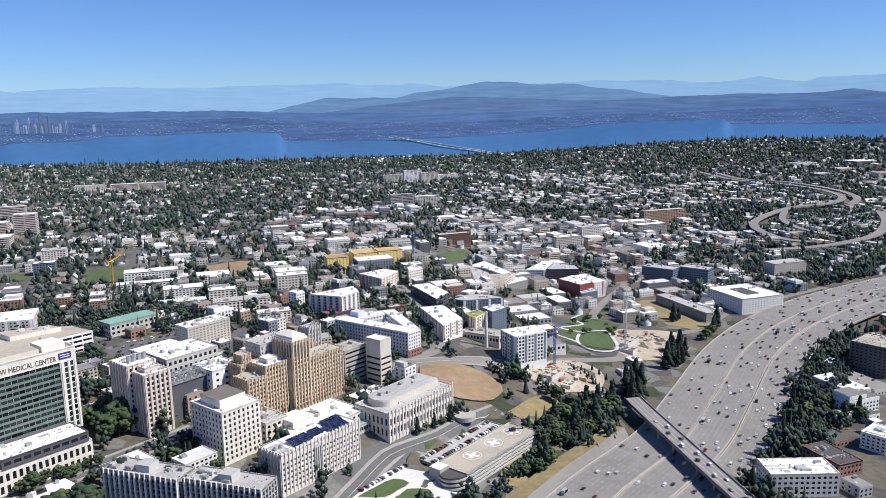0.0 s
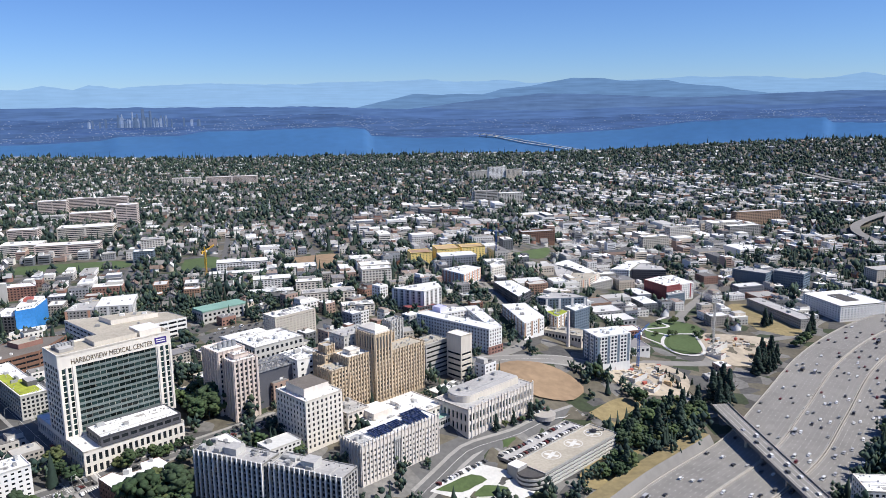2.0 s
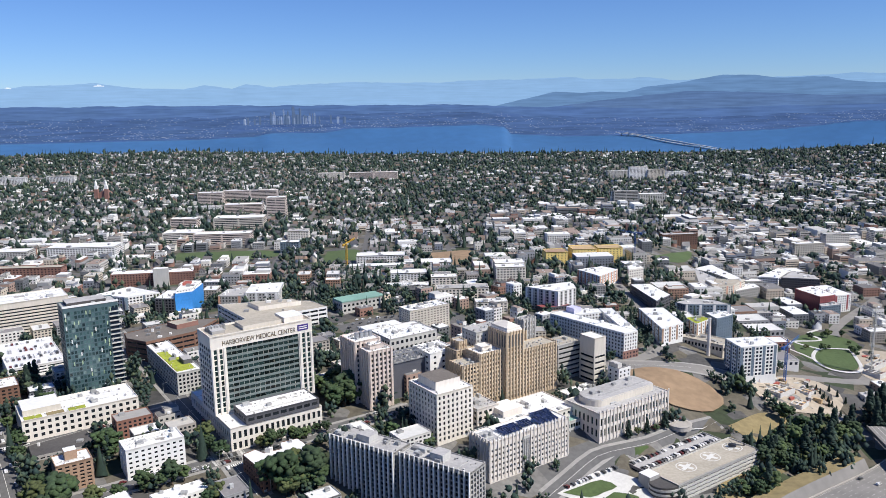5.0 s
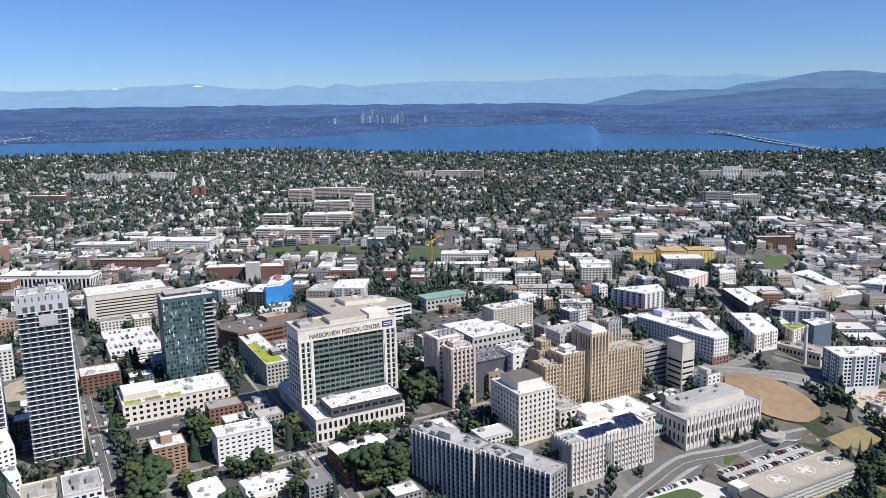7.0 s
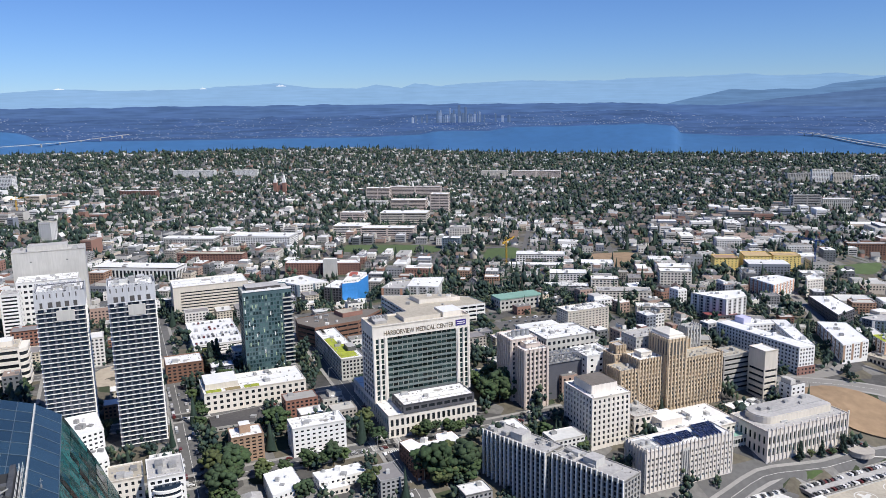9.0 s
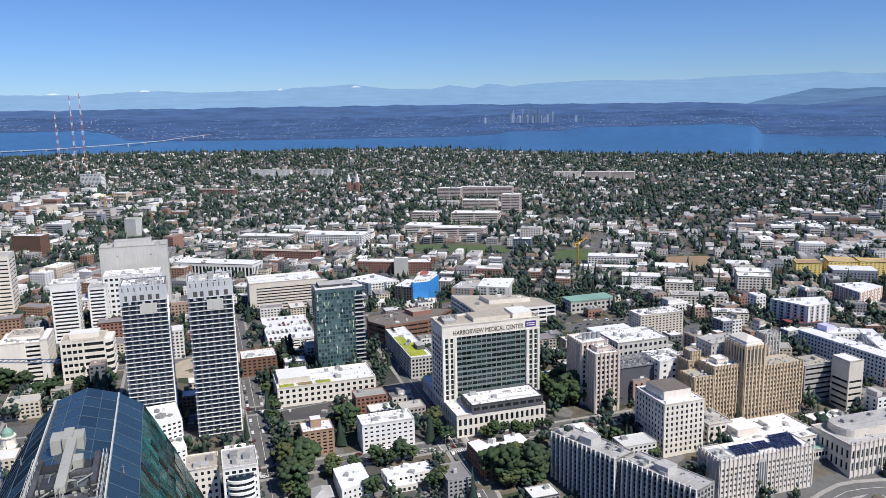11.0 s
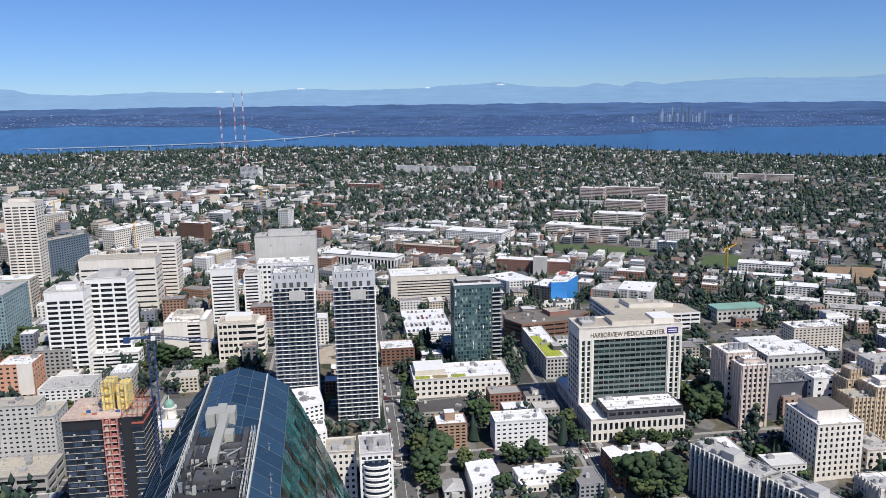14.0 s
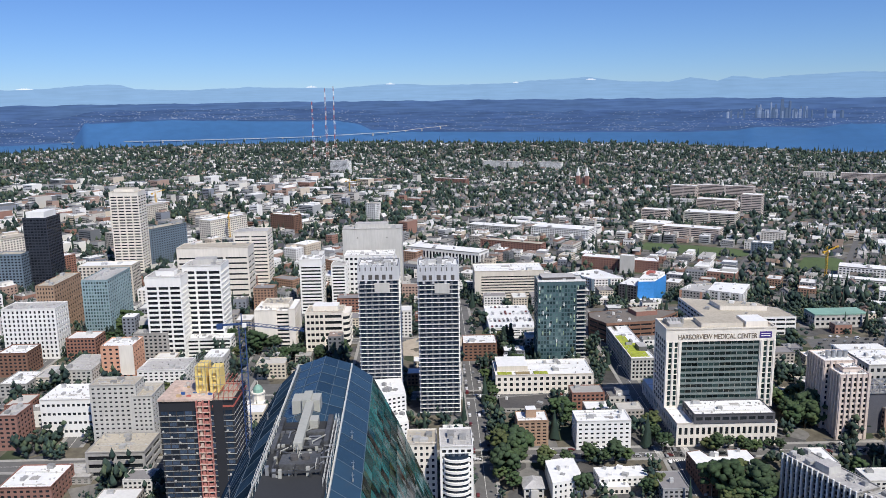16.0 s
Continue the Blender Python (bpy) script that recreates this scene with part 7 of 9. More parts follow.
ribbon(path, spline(((420, 724), (408, 760), (430, 786)), 6), 1.8, -1.8, 0.55)
tagged(part("park_path", path, M["paleconc"]), "pale curving concrete park path", "path", kind="structure")
patch("green_verge", ((380, 384), (426, 430), (486, 484), (530, 522), (522, 532), (470, 490), (410, 434), (362, 396)), "lawn", "rough green verge beside the freeway", "verge", 0.5, 0.8, clear=False)
patch("building_site", ((312, 648), (378, 668), (398, 640), (372, 604), (318, 604)), "sand", "churned pale building site", "building site", 0.4, 3.0)
patch("sand_lot", ((500, 770), (560, 742), (540, 700), (487, 668), (450, 684), (470, 740)), "sand", "graded sandy lot with earth heaps", "building site", 0.4, 3.0)
patch("dry_lot", ((570, 772), (604, 880), (640, 860), (628, 770), (598, 744)), "drygrass", "long dry grass lot beside apartments", "field")
patch("sports_field", ((-336, 1222), (-196, 1215), (-186, 1148), (-318, 1154)), "lawn", "green sports field in front of the campus", "field")
patch("school_lawn", ((-102, 1188), (-56, 1196), (-56, 1104), (-98, 1096)), "lawn", "school lawn beside a pale school", "lawn")
patch("dirt_lot", ((53, 1148), (117, 1158), (107, 1060), (61, 1060)), "soil", "bare brown dirt lot", "field", 0.4, 1.0)
patch("excavation", ((-372, 548), (-340, 566), (-322, 602), (-350, 622), (-384, 590)), "sand", "sandy excavation between towers", "building site", 0.4, 1.5)
patch("hill_lawn", ((380, 1104), (481, 1215), (434, 1114), (380, 1074)), "lawn", "sloping green park lawn", "lawn")
patch("hospital_lot", ((-60, 760), (-10, 792), (62, 800), (70, 770), (20, 744), (-40, 730)), "asphalt", "hospital parking lot with rows of cars", "parking lot", 0.2)
patch("edge_lot", (hill(600, -175), hill(600, -90), hill(570, -90), hill(570, -175)), "asphalt", "asphalt parking lot beside the street", "parking lot", 0.25)
for cx, cy, n, rx, ry in ((350, 640, 44, 30, 22), (510, 720, 28, 32, 26)):
    rng = random.Random(int(cx))
    for k in range(n):
        x, y = cx + rng.uniform(-rx, rx), cy + rng.uniform(-ry, ry)
        q = Shape()
        r = rng.uniform(0.7, 3.6)
        h = rng.uniform(0.6, 2.8)
        if k % 3:
            q.prism([(r * (0.7 + 0.5 * rng.random()) * math.cos(a * math.pi / 4), r * (0.7 + 0.5 * rng.random()) * math.sin(a * math.pi / 4)) for a in range(8)], -1.5, h * 0.6)
            ob = part("earth_heap", q, M["sand"] if k % 2 else M["soil"])
            tagged(ob, "heap of excavated earth on the building site", "earth heap", "site heaps")
        else:
            q.box(-r, -1.2, -1, r, 1.2, h + 0.6)
            q.box(-r + 0.2, -1.3, h * 0.4, r - 0.2, 1.3, h * 0.4 + 0.3)
            ob = part("site_container", q, M["redsteel"] if k % 12 == 3 else M["wood"] if k % 2 else M["lgrey"])
            tagged(ob, "steel site container on the building site", "container", "site containers")
        ob.matrix_world = pose(x, y, ground(x, y) + 0.6, 0, 0, rng.uniform(0, 180))


for x, y, turn, w, d, h in ((338, 632, 31, 22, 14, 3.0), (362, 640, 31, 12, 20, 2.2), (345, 612, 40, 16, 10, 2.6), (478, 712, 33, 30, 9, 5.0), (462, 690, 33, 12, 16, 4.0), (330, 650, 31, 18, 6, 2.0)):
    s = Shape()
    for k in range(3):
        a = -w / 2 + k * w / 2
        s.box(a - 0.25, -d / 2, -2, a + 0.25, d / 2, h - 0.5 * k)
    for k in range(3):
        b = -d / 2 + k * d / 2
        s.box(-w / 2, b - 0.25, -2, w / 2, b + 0.25, h - 0.4 * k + 0.02)
    for k in range(10):
        s.beam((-w / 2 + k * w / 9, -d / 2, h - 0.5), (-w / 2 + k * w / 9, -d / 2, h + 1.4), 0.08, 1)
    s.box(-w / 2 + 0.4, -d / 2 + 0.4, -2, w / 2 - 0.4, d / 2 - 0.4, 0.6, 2)
    ob = part("foundation", s, (M["paleconc"], M["redsteel"], M["wood"]))
    ob.matrix_world = pose(x, y, ground(x, y) + 0.5, 0, 0, turn)
    tagged(ob, "new concrete foundation walls with starter bars", "foundation", "site foundations")

# ---- glass tower with the window-cleaning machine ----
AX, AY = Vector((-0.5463, 0.8376, 0)), Vector((0.8376, 0.5463, 0))
CORE = Vector((-89.6, 97.3, 0))
crown_m = Matrix(((AY.x, AX.x, 0, CORE.x), (AY.y, AX.y, 0, CORE.y), (0, 0, 1, 0), (0, 0, 0, 1)))
crown_tower = thing("glass_tower", crown_m, "blue glass office tower with sloping roof panels and roof machine", "building")
take(CORE.x + AX.x * 28, CORE.y + AX.y * 28, 80, 96, 55.6)
# local: x across, y along, z up from the lake
PROFILE = ((-38, 60), (-38, 150), (-36.5, 195), (-29.6, 214.6), (-19.9, 232.7), (-12.1, 245.1), (-7.0, 250), (0, 252.4), (7.0, 250), (12.4, 246.2), (18.7, 233.6), (27.6, 212.1), (34.5, 190), (36, 150), (36, 60))
M["roofblue"] = mat("blue_roof_glass", (0.020, 0.044, 0.068), 0.26, spread=0.14, grain=0.2, piece="object")
M["facadegreen"] = mat("dark_green_facade_glass", (0.012, 0.058, 0.058), 0.08, spread=0.8, piece="object")
M["shoulderblue"] = mat("dark_blue_shoulder_glass", (0.026, 0.050, 0.080), 0.5, spread=0.3, piece="object")
M["shoulderblue"].node_tree.nodes["Principled BSDF"].inputs["Specular IOR Level"].default_value = 0.0
M["facadegreen"].node_tree.nodes["Principled BSDF"].inputs["Specular IOR Level"].default_value = 0.07
tilt = random.Random(90)
M["mullion"] = mat("pale_mullion", (0.10, 0.13, 0.16), 0.6)
M["railing"] = mat("pale_roof_rail", (0.62, 0.62, 0.58), 0.5)
Y0, Y1 = -16.0, 72.0
q = Shape()
for (xa, za), (xb, zb) in zip(PROFILE, PROFILE[1:]):
    n = Vector((zb - za, 0, xa - xb)).normalized() * 0.22 * (1 if True else 0)
    q.quad((xa, Y0, za - 0.25), (xa, Y1, za - 0.25), (xb, Y1, zb - 0.25), (xb, Y0, zb - 0.25))
for y, flip in ((Y0, 0), (Y1, 1)):
    k = len(q.v)
    q.v += [(x, y, z - 0.25) for x, z in PROFILE]
    q.f.append(tuple(range(k, k + len(PROFILE))) if not flip else tuple(range(k + len(PROFILE) - 1, k - 1, -1)))
    q.m.append(0)
part("tower_body", q, M["mullion"], crown_tower)


def sheet(a, b, y0, y1, gap, name, material):
    """One glass panel between two points of the section."""
    (xa, za), (xb, zb) = a, b
    d = Vector((xb - xa, 0, zb - za))
    L = d.length
    d.normalize()
    n = Vector((-d.z, 0, d.x))
    if n.z < 0:
        n = -n
    A, B = Vector((xa, 0, za)) + d * gap, Vector((xb, 0, zb)) - d * gap
    s = Shape()
    up, dn = n * 0.06, -n * 0.12
    lean = [n * tilt.uniform(-0.06, 0.06) if material == 'facadegreen' else Vector() for _ in range(4)]
    P = [(A, y0 + gap), (B, y0 + gap), (B, y1 - gap), (A, y1 - gap)]
    s.v = [tuple(Vector((p.x, y, p.z)) + up + e) for (p, y), e in zip(P, lean)] + [tuple(Vector((p.x, y, p.z)) + dn) for p, y in P]
    s.f, s.m = [(0, 1, 2, 3), (7, 6, 5, 4), (0, 4, 5, 1), (1, 5, 6, 2), (2, 6, 7, 3), (3, 7, 4, 0)], [0] * 6
    part(name, s, M[material], crown_tower)


fine_y = [Y0 + (Y1 - Y0) * i / 28 for i in range(29)]
rows_y = [Y0 + (Y1 - Y0) * i / 14 for i in range(15)]
for i, (a, b) in enumerate(zip(PROFILE, PROFILE[1:])):
    steep = i in (0, 1, 12, 13)
    if i in (4, 5, 6, 7, 8):
        cuts = 2 if i in (6, 7) else 1
        for c in range(cuts):
            p0 = (a[0] + (b[0] - a[0]) * c / cuts, a[1] + (b[1] - a[1]) * c / cuts)
            p1 = (a[0] + (b[0] - a[0]) * (c + 1) / cuts, a[1] + (b[1] - a[1]) * (c + 1) / cuts)
            for y0, y1 in zip(rows_y, rows_y[1:]):
                sheet(p0, p1, y0, y1, 0.07, "roof_panel", "shoulderblue" if i < 6 else "roofblue")
    elif not steep:
        right = i >= 9
        for c in range(4 if right else 7):
            m7 = 4 if right else 7
            p0 = (a[0] + (b[0] - a[0]) * c / m7, a[1] + (b[1] - a[1]) * c / m7)
            p1 = (a[0] + (b[0] - a[0]) * (c + 1) / m7, a[1] + (b[1] - a[1]) * (c + 1) / m7)
            for y0, y1 in (zip(fine_y, fine_y[1:]) if right else zip(rows_y[::7], rows_y[7::7])):
                sheet(p0, p1, y0, y1, 0.10, "facade_panel", "facadegreen" if right else "shoulderblue")
    else:
        for c in range(4):
            p0 = (a[0] + (b[0] - a[0]) * c / 4, a[1] + (b[1] - a[1]) * c / 4)
            p1 = (a[0] + (b[0] - a[0]) * (c + 1) / 4, a[1] + (b[1] - a[1]) * (c + 1) / 4)
            sheet(p0, p1, Y0, Y1, 0.2, "facade_panel", "facadegreen" if i > 6 else "shoulderblue")
for x in (-7.1, 7.1):
    s = Shape()
    s.box(x - 0.15, Y0, 250.0, x + 0.15, Y1 - 1.5, 250.75)
    part("roof_rail", s, M["railing"], crown_tower)

# pale glazing bars over the roof panels
M["glazebar"] = mat("pale_glazing_bar", (0.085, 0.125, 0.165), 0.5)
s = Shape()
for y in rows_y[:-1]:
    for a, b in zip(PROFILE[4:9], PROFILE[5:10]):
        s.beam((a[0], y, a[1] + 0.08), (b[0], y, b[1] + 0.08), 0.07)
for x, z in (*PROFILE[4:10], (-3.5, 251.2), (3.5, 251.2)):
    s.beam((x, Y0, z + 0.08), (x, Y1, z + 0.08), 0.07)
part("glazing_bars", s, M["glazebar"], crown_tower)

# window-cleaning machine in its well
M["machine"] = mat("machine_grey_paint", (0.075, 0.078, 0.082), 0.6, spread=0.5, piece="object")
M["roofdark_own"] = mat("dark_well_lining", (0.03, 0.032, 0.035), 0.8)
M["machine_pale"] = mat("machine_cream_paint", (0.40, 0.40, 0.36), 0.5, spread=0.1)
well = thing("roof_crane", crown_m @ Matrix.Translation((0, 0, 252.6)), "grey window-cleaning crane with cream arm in a roof well", "roof crane")


def mbox(name, x0, y0, z0, x1, y1, z1, material="machine"):
    s = Shape()
    s.box(x0, y0, z0, x1, y1, z1)
    b = 0.12
    s.box(x0 + b, y0 + b, z1, x1 - b, y1 - b, z1 + 0.08)
    part(name, s, M[material], well)


mbox("counterweight", -4.0, 35.0, -1.2, -1.7, 39.6, 1.9, "machine_pale")
mbox("counterweight", 0.2, 35.0, -1.2, 2.2, 39.6, 1.9, "machine_pale")
mbox("arm_head", -1.7, 34.4, -0.4, 0.2, 40.2, 2.3, "machine_pale")
mbox("arm", -0.8, 13.0, 0.6, 1.0, 34.6, 2.0, "machine_pale")
mbox("hoist_cab", 1.1, 24.2, -1.4, 2.9, 27.2, 1.7, "machine_pale")
mbox("well_floor", -5.4, -9.0, -2.4, 6.4, 28.0, -0.08, "roofdark_own")
mbox("cross_beam", -4.4, 20.4, -0.9, 5.6, 21.8, 0.8)
mbox("cross_beam", -4.4, 23.2, -1.2, -0.9, 24.4, 0.4)
mbox("side_beam", -5.2, 13.0, -1.2, -4.3, 28.4, 1.0)
mbox("side_beam", 4.8, 15.0, -1.2, 5.8, 28.6, 1.2)
mbox("gearbox", -3.6, 14.4, -1.1, -1.2, 19.4, 1.1)
mbox("gearbox", 1.6, 14.0, -1.1, 4.4, 19.0, 0.7)
mbox("winch", -2.4, 5.0, -1.1, 5.0, 9.4, 1.4)
mbox("winch_cover", -1.6, 10.2, -1.1, 3.8, 12.4, 0.5)
mbox("control_box", -3.9, 9.6, -1.1, -2.9, 12.6, 0.6)
mbox("control_box", 4.6, 9.8, -1.1, 5.6, 12.6, 0.4)
mbox("well_kerb", -5.6, 1.8, -2.0, 6.6, 2.2, -0.6, "roofdark_own")
for k in range(2):
    s = Shape()
    s.prism([(0.2 + 2.2 * k + 0.8 * math.cos(a * math.pi / 8), 7.2 + 0.8 * math.sin(a * math.pi / 8)) for a in range(16)], 1.5, 2.2)
    part("cable_drum", s, M["roofdark"], well)
for x in (-6.2, -5.6, 6.3, 6.9):
    s = Shape()
    s.beam((x, -1, 1.2), (x, 29, 1.2), 0.04)
    s.beam((x, -1, 0.5), (x, 29, 0.5), 0.03)
    for k in range(11):
        s.beam((x, -1 + k * 3, -1.4), (x, -1 + k * 3, 1.2), 0.035)
    part("guard_rail", s, M["railing"], well)
s = Shape()
for a, b in (((-3.4, 3.2), (5.4, 3.2)), ((-3.0, 13.0), (4.6, 13.6)), ((-3.4, 3.2), (-3.4, 13)), ((5.4, 3.2), (5.4, 13)), ((1.0, 3.2), (1.0, 5.0)), ((-4.2, 12.8), (-1.0, 10.4))):
    s.beam((*a, 0.9), (*b, 0.9), 0.20)
    s.beam((*a, -1.2), (*a, 0.9), 0.16)
    s.beam((*b, -1.2), (*b, 0.9), 0.16)
part("lattice_frame", s, M["machine"], well)
bits = random.Random(44)
for name, mk, n in (("pipework", "machine_pale", 26), ("cable_tray", "roofdark_own", 22), ("fitting", "steel", 22)):
    s = Shape()
    for k in range(n):
        x, y, z = bits.uniform(-4.6, 5.4), bits.uniform(2.6, 20), bits.uniform(0.2, 1.7)
        if k % 2:
            s.box(x - 0.3, y - 0.3, -1.2, x + bits.uniform(0.1, 0.5), y + bits.uniform(0.1, 0.6), z)
        else:
            s.beam((x, y, z), (x + bits.choice((0, 2.4)), y + bits.choice((0, 3.0)), z + 0.02), 0.09)
            s.beam((x, y, -1.2), (x, y, z), 0.07)
    part(name, s, M[mk], well)
for k in range(9):
    s = Shape()
    x, y = -4.0 + (k % 3) * 4.0 + 0.4 * (k % 2), 16.6 + (k // 3) * 2.0 - (k % 3) * 0.5
    s.box(x - 0.5, y - 0.4, -1.2, x + 0.5, y + 0.4, -0.3 + 0.25 * (k % 4))
    part("motor_housing", s, M["machine"], well)
for x, y in ((-13.0, 30), (-14.4, 16), (-13.6, 10), (10.6, 15), (10.8, 10), (-11.6, 46), (9.6, 28), (-15.0, 6)):
    s = Shape()
    base = 250 - (abs(x) - 7) * (0.95 if x < 0 else 0.70)
    s.beam((0, 0, -1.5), (0, 0, 1.5), 0.05)
    s.box(-0.15, -0.1, -0.4, 0.15, 0.1, 0.25)
    s.beam((-0.35, 0, 1.0), (0.35, 0, 1.0), 0.04)
    ob = part("roof_antenna", s, M["steel"])
    ob.matrix_world = crown_m @ Matrix.Translation((x, y, base + 0.6))
    tagged(ob, "small white roof antenna on a bracket", "antenna", "roof antennas")

# ---- tower under construction ----
M["glassraw"] = mat("blue_grey_new_glass", (0.03, 0.05, 0.085), 0.2, spread=0.5, piece="island", tone=((0.02, 0.035, 0.06), (0.06, 0.09, 0.14), (0.015, 0.02, 0.03)))
raw = block("construction_tower", "dark glass tower under construction with raw top floors", -326.8, 290.7, 76.8, 40.5, 30.0, 84.1, 59, wall="frameblack", roof="rooftan", floors=24, bays=9, sbays=6, wx=0.86, wz=0.66, deep=0.25, glass="glassraw", units=0, head=5)
q = Shape()
for k in range(24):
    b = 1.5 + k * (84.1 - 6.5) / 24
    q.box(-20.4, -15.12, b - 0.12, 9.3, -15.0, b + 0.12)
    q.box(14.7, -15.12, b - 0.12, 20.4, -15.0, b + 0.12)
    q.box(20.25, -15.0, b - 0.12, 20.37, 15.0, b + 0.12)
    for i in range(9):
        if (i * 7 + k * 3) % 4 == 0:
            q.box(-19.4 + i * 4.4, -15.1, b + 0.3, -18.3 + i * 4.4, -15.0, b + 1.2)
part("slab_edges", q, M["lgrey"], raw)
extra(raw, "dark_slot", 9.4, -15.3, 0, 14.6, -14.98, 84, "frameblack")
for k in range(25):
    s = Shape()
    b = 1 + k * 3.35
    s.box(0.4, -17.0, b, 7.8, -15.05, b + 0.35, 1)
    s.box(0.4, -16.9, b + 0.36, 0.9, -15.05, b + 3.3)
    s.box(1.6, -16.6, b + 0.36, 3.2, -15.05, b + 2.4, k % 2)
    s.box(4.6, -16.7, b + 0.36, 6.6, -15.05, b + 1.6, 0)
    s.box(7.3, -16.9, b + 0.36, 7.8, -15.05, b + 3.3)
    s.box(3.8, -16.9, b + 0.36, 4.4, -15.05, b + 3.3)
    part("hoist_bay", s, (M["hoistred"], M["rawpink"]), raw, "red primed hoist bay")
extra(raw, "raw_floor", -20.6, -15.2, 84.2, 9.0, 15.2, 85.4, "rawpink", "rawpink", "raw timber formwork floor")
extra(raw, "raw_floor", 8.8, -15.2, 80.5, 20.6, 15.2, 81.6, "redsteel", "redsteel", "red primed steel floor")
clut = random.Random(6)
for k in range(26):
    x_, y_, a_ = clut.uniform(-19, 8), clut.uniform(-14, 13), clut.uniform(0.4, 1.5)
    extra(raw, "site_load", x_ - a_, y_ - 0.5, 85.4, x_ + a_, y_ + 0.6, 85.4 + clut.uniform(0.3, 1.6), clut.choice(("white", "redsteel", "rawpink", "wood", "lgrey", "bluesteel")))
for k in range(14):
    s = Shape()
    x = 9.5 + (k % 5) * 2.6
    y = -13 + (k // 5) * 11
    s.beam((x, y, 81.5), (x, y, 87.5), 0.14)
    s.beam((x, y, 87.4), (x, y + 10.8, 87.4), 0.14)
    s.beam((x, y, 85), (x + 2.4, y, 85), 0.12)
    part("steel_frame", s, M["redsteel"], raw)
core = thing("lift_core", raw.matrix_world @ Matrix.Translation((0, 0, 85.4)), "yellow sheathed lift core formwork on raw tower top", "formwork")
for x0, x1, y0, y1, z1 in ((-2, 3.8, -6, 6, 15), (5.6, 11.0, -6, 6, 13)):
    s = Shape()
    s.facade((x0, y0, 0), (1, 0, 0), x1 - x0, z1, 1, 3, 0.45, 0.55, 1.2, 1.0, 1.0)
    s.box(x0, y0 + 1.25, 0, x1, y1, z1)
    part("core_wall", s, M["coreyellow"], core)
s = Shape()
for x in range(-4, 14, 2):
    for z in (0, 5, 10, 15, 18):
        s.beam((x, -7, z), (x + 2, -7, z), 0.08)
    s.beam((x, -7, 0), (x, -7, 18), 0.08)
    s.beam((x, 7, 9), (x, 7, 18), 0.08)
    s.beam((x, -7, 18), (x, 7, 18), 0.08)
part("scaffold", s, M["steel"], core)


M["cranenavy"] = mat("navy_crane_paint", (0.025, 0.06, 0.17), 0.5, spread=0.2)


def crane(x, y, z, h, jib, back, turn, colour, label, r=1.1, lift=6.0):
    """A lattice tower crane: mast, jib, counter-jib and cab."""
    home = thing("tower_crane", pose(x, y, z, 0, 0, turn), label, "crane")
    s = Shape()
    n = int(h / (2.2 * r))
    for i in range(n):
        a, b = h * i / n, h * (i + 1) / n
        for u, v in ((-r, -r), (r, -r), (r, r), (-r, r)):
            s.beam((u, v, a), (u, v, b), 0.16)
        s.beam((-r, -r, a), (r, -r, b), 0.10)
        s.beam((r, -r, a), (r, r, b), 0.10)
        s.beam((-r, r, a), (-r, -r, b), 0.10)
        s.beam((-r, -r, b), (r, -r, b), 0.10)
    part("mast", s, M[colour], home)
    s = Shape()
    n = int(jib / 2.4)
    for i in range(n):
        a, b = jib * i / n, jib * (i + 1) / n
        up = lambda t: h + 0.5 + lift * t / jib
        s.beam((a, -0.7, up(a)), (b, -0.7, up(b)), 0.13)
        s.beam((a, 0.7, up(a)), (b, 0.7, up(b)), 0.13)
        s.beam((a, 0, up(a) + 1.6), (b, 0, up(b) + 1.6), 0.13)
        s.beam((a, -0.7, up(a)), (b, 0, up(b) + 1.6), 0.08)
        s.beam((a, 0.7, up(a)), (b, 0, up(b) + 1.6), 0.08)
    part("jib", s, M[colour], home)
    s = Shape()
    s.beam((0, 0, h + 1), (-back, 0, h + 1), 0.5)
    s.box(-back - 1.5, -1.1, h - 1.2, -back + 1.5, 1.1, h + 1.6)
    s.beam((0, 0, h), (0, 0, h + 7), 0.3)
    s.beam((0, 0, h + 7), (-back, 0, h + 1.4), 0.08)
    part("counter_jib", s, M[colour], home)
    s = Shape()
    s.box(0.4, -2.2, h - 0.6, 2.6, -0.8, h + 1.6)
    part("cab", s, M["white"], home)


crane(-308.0, 304.8, 78, 120, 34, 12, 40, "cranenavy", "blue lattice tower crane beside the raw tower", 1.7, -6)
crane(352, 652, 62, 34, 26, 8, 40, "bluesteel", "blue tower crane on the building site", 0.9, 3)
M["cranepale"] = mat("pale_crane_paint", (0.55, 0.53, 0.48), 0.6)
crane(458, 690, 50, 62, 30, 9, 110, "cranepale", "pale lattice tower crane over the sandy lot", 0.8, 4)
crane(330, 1030, 90, 46, 24, 8, 150, "bluesteel", "blue tower crane behind the yellow blocks", 0.8, 3)
M["craneyellow"] = mat("yellow_crane_paint", (0.62, 0.36, 0.03), 0.6)
for b, r, h in ((44.3, 1250, 46), (53.0, 1700, 40), (39.5, 1500, 50), (37.4, 1150, 44), (86.5, 1050, 34)):
    p = polar(b, r)
    crane(p.x, p.y, p.z - 1, h, 26, 8, b * 7 % 180, "craneyellow", "yellow tower crane among city buildings", 1.0, 3)

